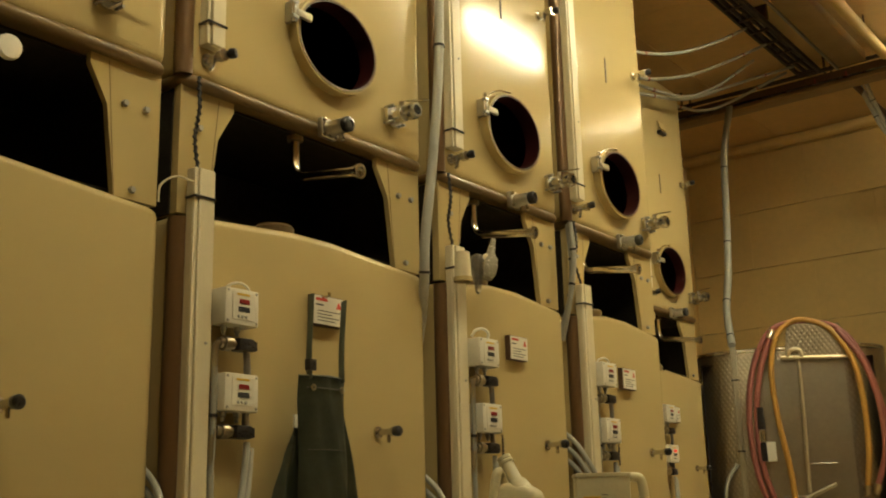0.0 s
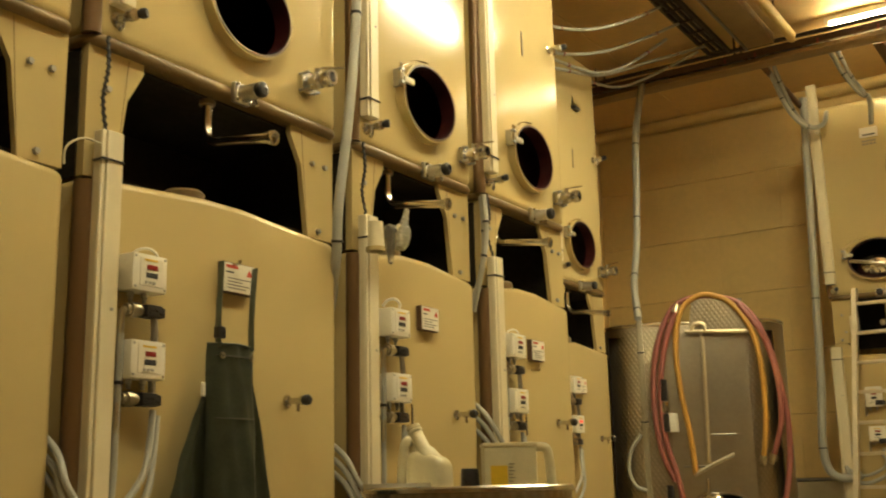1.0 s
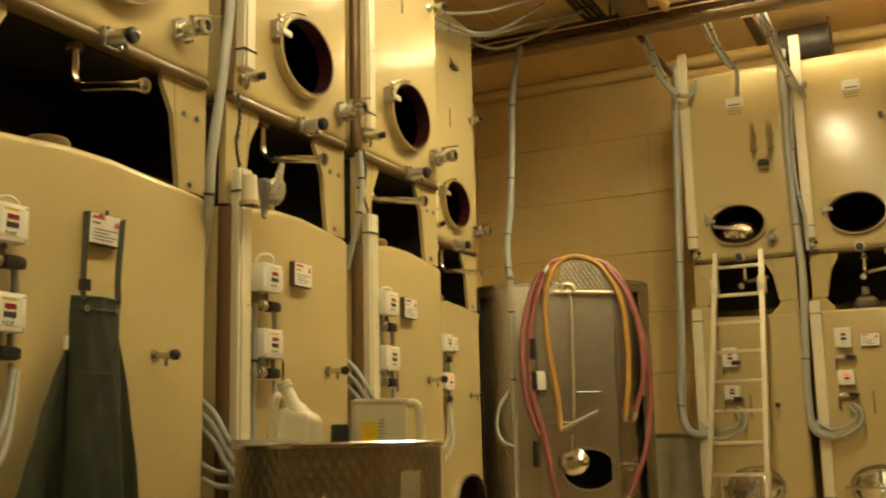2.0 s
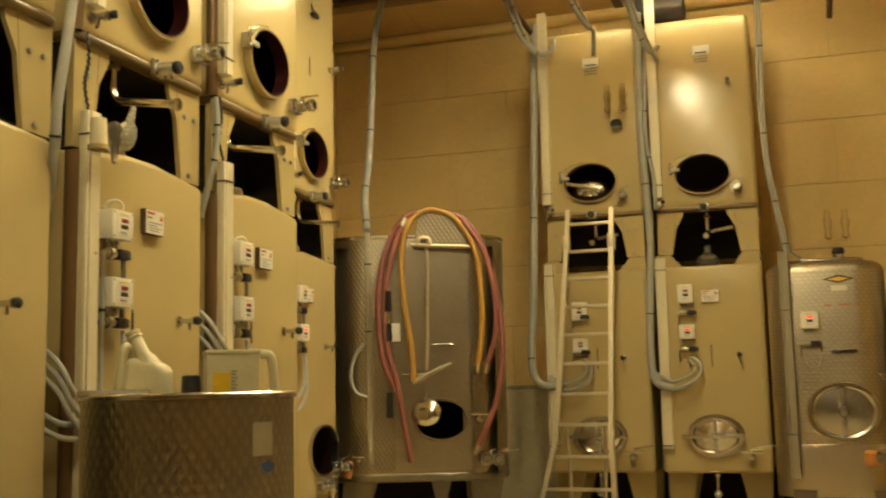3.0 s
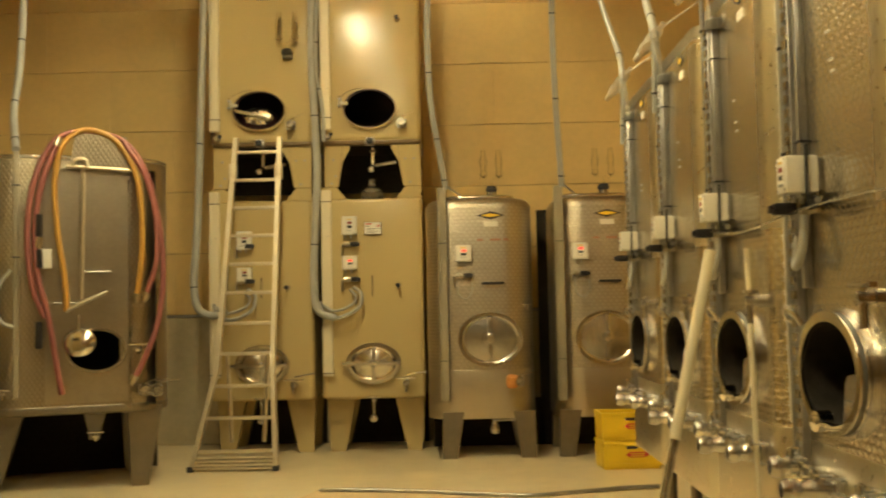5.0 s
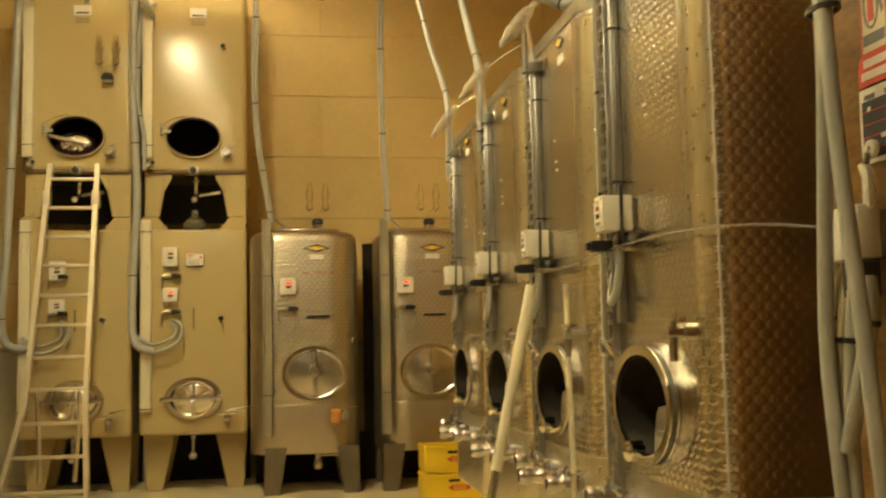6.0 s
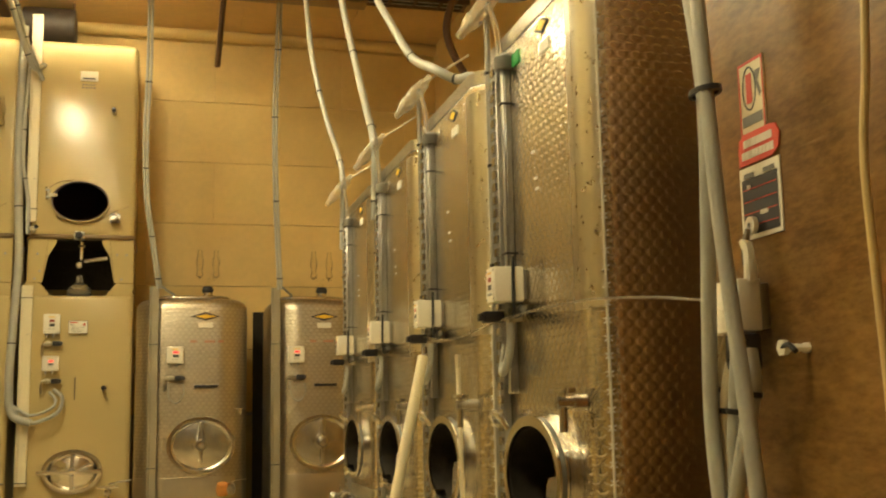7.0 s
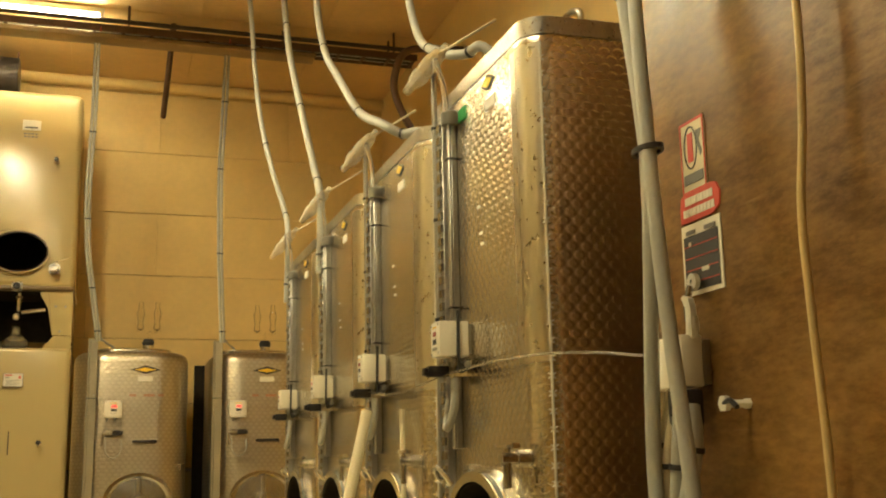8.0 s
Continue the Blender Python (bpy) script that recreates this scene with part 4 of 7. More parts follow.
# Grey ducted hoses hanging down the gaps of the row
for pts, r in (([(-2.93, 3.90, 5.7), (-2.93, 3.875, 4.6), (-2.93, 3.86, 3.7), (-2.94, 3.80, 3.1), (-2.95, 3.745, 2.72), (-2.97, 3.755, 2.5), (-3.06, 3.83, 2.3), (-3.16, 3.855, 2.0), (-3.2, 3.86, 1.7)], 0.024),
               ([(-2.96, 5.075, 3.06), (-2.95, 5.08, 2.85), (-2.97, 5.06, 2.65), (-3.05, 5.08, 2.4)], 0.016),
               ([(-2.99, 5.10, 3.06), (-2.99, 5.12, 2.8), (-3.0, 5.08, 2.6), (-3.08, 5.08, 2.4)], 0.014)):
    hose_thing("conduit_hose", pts, r, GREY, "grey conduit hose in the gap between tanks", "hose", "grey conduit hoses in the gaps", (0.25, 0.6))
for k in range(3):
    hose_thing("conduit_hose", [(-3.2, 3.865, 1.72 - 0.06 * k), (-3.02, 3.865, 1.6 - 0.06 * k), (-2.94, 3.87, 1.48 - 0.06 * k), (-2.90, 3.95, 1.38 - 0.065 * k), (-2.9, 4.05, 1.33 - 0.07 * k), (-2.93, 4.14, 1.33 - 0.07 * k)], 0.013, GREY, "grey conduit hose in the gap between tanks", "hose", "grey conduit hoses in the gaps")
    hose_thing("conduit_hose", [(-3.2, 2.33, 1.72 - 0.06 * k), (-3.02, 2.33, 1.6 - 0.06 * k), (-2.94, 2.32, 1.48 - 0.06 * k), (-2.90, 2.38, 1.38 - 0.065 * k), (-2.9, 2.46, 1.33 - 0.07 * k), (-2.93, 2.55, 1.33 - 0.07 * k)], 0.013, GREY, "grey conduit hose in the gap between tanks", "hose", "grey conduit hoses in the gaps")
    hose_thing("conduit_hose", [(-3.2, 5.075, 1.98 - 0.07 * k), (-3.02, 5.075, 1.86 - 0.07 * k), (-2.93, 5.09, 1.73 - 0.07 * k), (-2.9, 5.16, 1.6 - 0.07 * k), (-2.93, 5.26, 1.5 - 0.07 * k)], 0.013, GREY, "grey conduit hose in the gap between tanks", "hose", "grey conduit hoses in the gaps")

# Tag plate high on the row
t = thing("tag_plate", pose(-3.83, 8.2, 4.72, 0, 0, 90), "small ochre tag plate on a black bracket", "sign")
part("plate", bm_box(-0.06, 0.06, -0.03, -0.022, -0.03, 0.05, 0.003, 1), PAINT, t, "", pose(0, 0, 0, -15))
part("bracket", bm_box(-0.06, 0.05, -0.04, 0, -0.06, -0.032, 0.003, 1), BLACK, t)

# Clear bubbler and cup hanging at the second stack
t = thing("plastic_funnel", pose(-2.93, 4.06, 2.56, 0, 0, 90), "milky plastic bubbler hung beside the duct", "bubbler")
part("bulb", bm_lathe([(0, -0.05), (0.03, -0.045), (0.044, -0.02), (0.046, 0.03), (0.04, 0.06), (0.022, 0.085), (0.016, 0.13), (0.013, 0.165), (0.01, 0.165), (0.01, 0.12), (0, 0.1)], (0.075, -0.05, 0.055), (0.22, -0.05, 0.8), 18), CLOUDY, t)
part("spout", bm_hose([(0.03, -0.05, 0.05), (0.035, -0.055, 0.1), (0.05, -0.06, 0.12), (0.07, -0.06, 0.11)], 0.009, 10, 5), JUGM, t)
part("bag", bm_lathe([(0, -0.12), (0.012, -0.11), (0.02, -0.06), (0.034, 0.0), (0.038, 0.04), (0.024, 0.07), (0, 0.08)], (-0.01, -0.05, 0.04), (0, 0, 1), 14), FILMY, t)
t = thing("measuring_cup", pose(-2.93, 3.92, 2.56, 0, 0, 90), "beige plastic cup hung upside down", "cup")
part("cup", bm_lathe([(0.036, -0.02), (0.04, -0.02), (0.036, 0.05), (0.034, 0.10), (0.0, 0.104), (0.0, 0.1), (0.03, 0.09)], (0, -0.06, 0), (0, 0, 1), 20), TRUNK, t)
part("rim", bm_lathe([(0.036, -0.04), (0.045, -0.04), (0.045, -0.02), (0.036, -0.02)], (0, -0.06, 0), (0, 0, 1), 20), PAINT, t)
for k, (y, z) in enumerate(((4.2, 2.35), (2.66, 2.33), (5.38, 2.33))):
    hose_thing("lead", [(-2.94, y, z - 0.06), (-2.935, y, z - 0.03), (-2.94, y - 0.035, z - 0.012), (-2.955, y - 0.075, z - 0.022), (-2.97, y - 0.09, z - 0.05)], 0.007 if k == 0 else 0.005, WHITE, "short white lead looping over a controller", "cable", "short leads over the controllers")

# The rubber apron on its hook
def apron():
    t = thing("apron", pose(-2.965, 3.03, 0, 0, 0, 90), "dark green rubber apron hung by its neck strap", "apron")

    def sheet(name, left, right, top, depth, label):
        """A hanging sheet between two edges, x at the share v of the drop, bowed and rumpled."""
        bm = bmesh.new()
        rows = []
        for i in range(33):
            v = top + (1 - top) * i / 32
            row = []
            for k in range(29):
                u = k / 28
                x = left(v) + (right(v) - left(v)) * u
                y = depth(u, v) + 0.005 * math.sin(x * 31 + 9 * v) * v + 0.003 * math.sin(x * 75 - 14 * v) + 0.003 * math.sin(23 * v + 11 * u)
                row.append(bm.verts.new((x, y, 2.0 - 1.15 * v - 0.006 * (2 * u - 1) ** 2)))
            rows.append(row)
        for a, b in zip(rows, rows[1:]):
            for k in range(28):
                bm.faces.new((a[k], b[k], b[k + 1], a[k + 1]))
        bmesh.ops.solidify(bm, geom=bm.faces[:], thickness=0.004)
        bmesh.ops.recalc_face_normals(bm, faces=bm.faces[:])
        part(name, bm, GREEN, t, label, None, 60)

    sheet("bib", lambda v: -0.128 - 0.01 * v, lambda v: 0.125 + 0.03 * v, 0.0,
          lambda u, v: -0.05 - (0.035 + 0.09 * v) * math.sin(math.pi * u) ** 0.7 - 0.022 * v * math.sin(9.5 * u + 0.6), "smooth middle of the apron")
    sheet("side_flap", lambda v: -0.13 - 0.42 * max(0.0, v - 0.15) ** 0.85, lambda v: -0.1, 0.15,
          lambda u, v: -0.035 - 0.03 * v * math.sin(5.2 * u + 0.5) - 0.03 * v * (1 - u), "loose flap falling to one side")
    sheet("side_flap", lambda v: 0.085, lambda v: 0.122 + 0.25 * max(0.0, v - 0.05) ** 0.8, 0.05,
          lambda u, v: -0.03 - 0.02 * v * math.sin(4.6 * u + 1.8), "loose flap falling to one side")
    part("hem", bm_hose([(-0.128, -0.052, 1.998), (-0.06, -0.08, 2.0), (0, -0.087, 2.002), (0.06, -0.08, 2.0), (0.125, -0.052, 1.998)], 0.005, 8, 5), GREEN, t)
    for z, n in ((1.955, 17), (1.72, 15)):
        for k in range(n):
            x = -0.1 + 0.2 * k / (n - 1)
            d = -0.056 - (0.035 + 0.09 * (2.0 - z) / 1.15) * math.sin(math.pi * (x + 0.128) / 0.256) ** 0.7
            part("stitch", bm_box(x - 0.004, x + 0.004, d - 0.004, d + 0.004, z - 0.0015, z + 0.0015), BARS, t, "", None, 0)
    for s in (-1, 1):
        part("strap", bm_hose([(s * 0.09, -0.072, 1.985), (s * 0.091 + 0.01, -0.06, 2.08), (s * 0.092 + 0.03, -0.045, 2.18), (s * 0.094 + 0.056, -0.03, 2.33)], 0.016, 8, 5, flat=0.2), GREEN, t, "narrow neck strap")
        part("eyelet", bm_lathe([(0.006, 0), (0.013, 0), (0.013, 0.005), (0.006, 0.005)], (s * 0.08, -0.083, 1.955), (0, -1, 0), 14), BRASS, t, "brass eyelet")
    part("buckle", bm_box(-0.1, -0.06, -0.082, -0.055, 2.02, 2.065, 0.004), BLACK, t)
    part("side_tie", bm_box(-0.155, -0.14, -0.062, -0.05, 1.8, 1.85, 0.003), WHITE, t)
    part("hook", bm_hose([(0.056, 0.03, 2.34), (0.056, -0.03, 2.335), (0.056, -0.035, 2.35)], 0.006, 6, 4), STEEL, t)


apron()

# Stacks at the end wall
GB = "painted tanks at the end wall"


def oval_lid(t, cx, cz, y=-0.03, a=0.25, b=0.18):
    """A pressed oval lid: rolled rim, sunk field, four spokes and a hub with a wing nut."""
    l = part("manway_lid", bm_disc_oval(a, b, [(1.05, 0.03), (1.06, 0.0), (1.0, -0.02), (0.93, -0.022), (0.86, -0.004), (0.8, 0.012), (0.6, -0.004), (0.4, -0.022), (0.2, -0.03), (0.0, -0.032)], cx, cz), MIRROR, t, "polished oval manway lid", pose(0, y, 0))
    sub("rim", bm_oval_ring(a * 1.0, b * 1.0, 0.022, -0.026, 0.02, cx, cz), MIRROR, l)
    sub("cross_bar", bm_box(cx - a - 0.07, cx + a + 0.02, -0.05, -0.028, cz - 0.02, cz + 0.02, 0.007), STEEL, l)
    sub("upright_bar", bm_box(cx - 0.018, cx + 0.018, -0.048, -0.02, cz - b * 0.92, cz + b * 0.92, 0.007), STEEL, l)
    sub("hub", bm_lathe([(0, 0.05), (0.022, 0.046), (0.034, 0.026), (0.04, 0.0), (0, 0)], (cx, -0.045, cz), (0, -1, 0), 14), STEEL, l)
    sub("wing_nut", bm_box(cx - 0.045, cx + 0.045, -0.105, -0.09, cz - 0.01, cz + 0.012, 0.005), MIRROR, l)
    return l


def stack_back(xa, xb, first):
    w, xc = xb - xa, (xa + xb) / 2
    m = pose(xc, 11.0, 0)
    up = upper_tank(m, w, 3.19, 5.19, 1.05, (0.0, 3.54), 0.268, zb=2.74, group=GB)
    low = thing("wine_tank", m, "ochre painted lower wine tank with polished oval manway", "wine tank", GB)
    hw = w / 2
    part("body", bm_prism(w, 1.05, 0.56, 2.61, 0.055, 0.035, (0.0, 0.92, 0.265, 0.195)), PAINT, low)
    part("shade_shell", bm_bin(-hw + 0.05, hw - 0.05, 0.03, 1.0, 0.6, 2.55), STAIN_AND_SHADE, low, "inside blackened for its shade", None, 0)
    part("manway_collar", bm_oval_ring(0.26, 0.19, 0.02, -0.03, 0.08, 0, 0.92), STEEL, low)
    oval_lid(low, 0.0, 0.92)
    for s in (-1, 1):
        part("leg", bm_plate([(s * (hw - 0.02), 0.58), (s * (hw - 0.05), 0), (s * (hw - 0.20), 0), (s * (hw - 0.33), 0.58)], 0.25, 0.31), PAINT, low, "tapered painted leg", None, 30)
        part("leg", bm_plate([(s * (hw - 0.02), 0.58), (s * (hw - 0.05), 0), (s * (hw - 0.20), 0), (s * (hw - 0.33), 0.58)], 0.85, 0.96), PAINT, low, "tapered painted leg", None, 30)
        part("top_bracket", bm_plate([(s * (hw - 0.01), 2.60), (s * (hw - 0.01), 2.735), (s * (hw - 0.17), 2.735), (s * (hw - 0.28), 2.60)], 0.03, 0.06), PAINT, low, "bracket carrying the upper tank", None, 30)
        part("top_bracket", bm_plate([(s * (hw - 0.01), 2.60), (s * (hw - 0.01), 2.735), (s * (hw - 0.17), 2.735), (s * (hw - 0.28), 2.60)], 0.98, 1.01), PAINT, low, "bracket carrying the upper tank", None, 30)
    # the shade under the end tanks is an added black panel
    part("rear_shade", bm_box(-hw, hw, 1.0, 1.03, 0.0, 0.56), SHADE_BLACK, low, "black panel added for the shade behind the legs", None, 0)
    level_tap(low, 0.27, 1.71)
    scale_strip(low, 0.0, 1.71, 0.22)
    wing_tap(low, 0.33, 0.72, 1.8, 0.09)
    part("lever", bm_hose([(0.34, -0.07, 0.80), (0.42, -0.09, 0.815), (0.55, -0.11, 0.835)], 0.009, 8, 4), STEEL, low)
    wing_tap(low, 0.0, 0.55, 1.3, 0.06)
    part("drain_ball", bm_lathe([(0, -0.04), (0.03, -0.03), (0.042, 0), (0.03, 0.03), (0, 0.04)], (0.0, -0.09, 0.37), (0, 0, 1), 14), STEEL, low, "round drain fitting")
    part("drain_pipe", bm_rod((0.0, -0.07, 0.4), (0, -0.07, 0.58), 0.014, 10), STEEL, low)
    butterfly_valve(up, 0.33, 3.38, 0.14, 40)
    small_cock(up, -0.43, 3.25)
    elbow_pipe(up, 0.02, 3.15, 0.17)
    part("outlet", bm_hose([(0.06, 0.0, 2.95), (0.14, -0.03, 2.96), (0.27, -0.05, 2.975)], 0.02, 10, 5), STEEL, up)
    level_tap(up, 0.3, 4.47) if not first else None
    sample_tap(up, 0.0, 3.20, 0.1)
    # tag near the top
    tg = thing("tag_plate", pose(xc + 0.05, 11.0, 4.83), "small white tag plate high on the tank", "sign", "small tag plates")
    part("plate", bm_box(-0.085, 0.085, -0.02, 0, -0.05, 0.05, 0.003, 1), WHITE, tg)
    part("print_bar", bm_box(-0.06, 0.06, -0.0225, -0.02, -0.035, -0.02), NAVY, tg, "", None, 0)
    for r in range(2):
        for k in range(4):
            part("print_bar", bm_box(-0.07 + 0.035 * k, -0.045 + 0.035 * k, -0.003, 0, -0.095 - 0.03 * r, -0.08 - 0.03 * r), BARS, tg, "", None, 0)
    cable_duct(pose(xc - hw + 0.065, 11.0, 0.8), 1.9, 0.1, 0.06, (1.78, 0.03), "cable ducts at the end wall", "cream plastic cable duct beside the tank")
    cable_duct(pose(xc - hw + 0.075, 11.0, 3.33), 2.1, 0.095, 0.06, (0.12,), "cable ducts at the end wall", "cream plastic cable duct beside the tank")
    return up, low


for i, (xa, xb) in enumerate(((-2.50, -1.43), (-1.35, -0.30))):
    up, low = stack_back(xa, xb, i == 0)
    xc = (xa + xb) / 2
    bx = -1.05 if i else -2.13
    control_box(pose(bx, 11.0, 2.33 if i else 2.2), False, 0.15, 0.19)
    control_box(pose(bx, 11.0, 1.95 if i else 1.85), bool(i), 0.15, 0.14)
    solenoid(pose(bx, 11.0, 2.14))
    solenoid(pose(bx, 11.0, 1.78))
    if i:
        sign_plate(pose(-0.81, 11.0, 2.30), w=0.17, h=0.12)
    hose_thing("water_hose", [(bx + 0.04, 10.93, 1.7), (bx + 0.12, 10.9, 1.62), (bx + 0.08, 10.88, 1.48), (bx - 0.12, 10.87, 1.39), (bx - 0.26, 10.89, 1.44), (bx - 0.31, 10.93, 1.55)], 0.019, GREY, "grey hose looped below the controllers", "hose", "looped grey hoses")
    hose_thing("water_hose", [(bx + 0.0, 10.95, 1.68), (bx + 0.06, 10.92, 1.6), (bx + 0.02, 10.9, 1.52), (bx - 0.15, 10.9, 1.46), (bx - 0.28, 10.92, 1.52)], 0.015, GREY, "grey hose looped below the controllers", "hose", "looped grey hoses")

# polished lid turned inside the first upper manway
t = thing("manway_lid", pose(-1.98, 11.05, 3.47), "polished domed steel lid hanging in the manway", "lid")
part("lid", bm_disc_oval(0.2, 0.13, [(1.0, 0.04), (0.98, 0.0), (0.9, -0.03), (0.6, -0.07), (0.3, -0.085), (0.0, -0.09)], 0, 0), MIRROR, t)
part("bar", bm_box(-0.24, 0.15, -0.115, -0.085, -0.02, 0.02, 0.006), STEEL, t, "", pose(0, 0, 0.02, 0, 12, 0))
for x, z in ((-0.09, -0.045), (0.01, -0.065), (0.1, -0.03), (-0.02, 0.045)):
    part("boss", bm_lathe([(0, 0.04), (0.02, 0.036), (0.03, 0.018), (0.032, 0), (0, 0)], (x, -0.075, z), (0, -1, 0), 14), MIRROR, t)

# glass bubblers
def airlock(m, s=1.0, group="glass bubblers"):
    t = thing("airlock", m, "small glass bubbler in a black bung", "airlock", group)
    part("bung", bm_lathe([(0, 0), (0.035 * s, 0), (0.042 * s, 0.02 * s), (0.03 * s, 0.045 * s), (0, 0.045 * s)], (0, 0, 0), (0, 0, 1), 14), RUBBER_AND_SHADE, t)
    for dx in (-0.055, 0.055):
        part("bulb", bm_lathe([(0, 0), (0.018 * s, 0.004 * s), (0.026 * s, 0.025 * s), (0.02 * s, 0.055 * s), (0.016 * s, 0.07 * s), (0.024 * s, 0.1 * s), (0.026 * s, 0.14 * s), (0.016 * s, 0.17 * s), (0.014 * s, 0.21 * s), (0.012 * s, 0.21 * s), (0.014 * s, 0.16 * s), (0.022 * s, 0.13 * s), (0.013 * s, 0.07 * s), (0.02 * s, 0.03 * s), (0, 0.01 * s)], (dx * s, 0, 0.09 * s), (0, 0, 1), 12), GLASS, t)
    part("tube", bm_hose([(0, 0, 0.04 * s), (0, 0, 0.09 * s), (0.03 * s, 0, 0.09 * s), (0.055 * s, 0, 0.1 * s)], 0.008 * s, 8, 4), GLASS, t)
    return t


t = airlock(pose(-1.66, 10.92, 4.1), 1.5, "glass bubblers hung on tanks")
part("holder", bm_box(-0.05, 0.05, -0.02, 0.08, -0.02, 0.06, 0.01), STEEL_DULL, t)
t = thing("glass_flask", pose(-0.82, 11.12, 2.61), "cloudy glass flask standing on the tank", "flask")
part("flask", bm_lathe([(0, 0), (0.11, 0), (0.12, 0.02), (0.11, 0.08), (0.04, 0.14), (0.03, 0.2), (0.035, 0.21), (0.028, 0.21), (0.025, 0.14), (0, 0.13)], segs=18), FILMY, t)
# Ladder leaning against the first stack
def ladder():
    t = thing("ladder", pose(0, 0, 0), "worn aluminium step ladder leaning on the tank", "ladder")

    def railx(s, z):
        v = 1 - z / 3.2
        flare = max(0.0, (0.95 - z) / 0.95)
        return (-2.13 - 0.16 * v - 0.17 * flare) if s < 0 else (-1.695 - 0.035 * v + 0.06 * flare)

    def y_at(z):
        return 10.0 + 0.6 * z / 3.2

    for s in (-1, 1):
        pts = [(railx(s, z), y_at(z), z) for z in (0.0, 0.5, 0.95, 1.6, 2.4, 3.2)]
        bm = bmesh.new()
        rings = []
        for x, y, z in pts:
            rings.append([bm.verts.new((x + dx, y + dy, z)) for dx, dy in ((-0.022, -0.04), (0.022, -0.04), (0.022, 0.04), (-0.022, 0.04))])
        for a, b in zip(rings, rings[1:]):
            for k in range(4):
                bm.faces.new((a[k], a[(k + 1) % 4], b[(k + 1) % 4], b[k]))
        bm.faces.new(rings[0][::-1])
        bm.faces.new(rings[-1])
        part("rail", bm, ALU, t, "", None, 30)
        part("foot", bm_box(railx(s, 0) - 0.028, railx(s, 0) + 0.028, 9.95, 10.05, 0, 0.05, 0.006), RUBBER_AND_SHADE, t)
        part("guide", bm_box(railx(s, 2.85) - 0.035, railx(s, 2.85) + 0.035, y_at(2.85) - 0.05, y_at(2.85) + 0.05, 2.77, 2.93, 0.006), ALU, t)
        # the rear section, folded behind
        part("rear_rail", bm_hose([(railx(s, 1.0) + s * -0.07, y_at(1.0) + 0.1, 1.05), (railx(s, 1.0) + s * -0.09, y_at(0.6) + 0.2, 0.6), (railx(s, 1.0) - s * 0.13 + (-0.05 if s < 0 else 0), 10.4, 0.22)], 0.02, 4, 2), ALU, t, "", None, 30)
    for z in (3.05, 2.766, 2.486, 2.21, 1.932, 1.653, 1.361, 1.074, 0.774, 0.48, 0.18):
        part("rung", bm_box(railx(-1, z), railx(1, z), y_at(z) - 0.018, y_at(z) + 0.018, z - 0.016, z + 0.016, 0.006), ALU, t, "ribbed aluminium rung")
    for k in range(4):
        part("floor_step", bm_box(railx(-1, 0.02) + 0.02, railx(1, 0.02) - 0.02, 9.97, 10.03, 0.02 + 0.034 * k, 0.038 + 0.034 * k, 0.005), ALU, t, "thin bottom slat")


ladder()

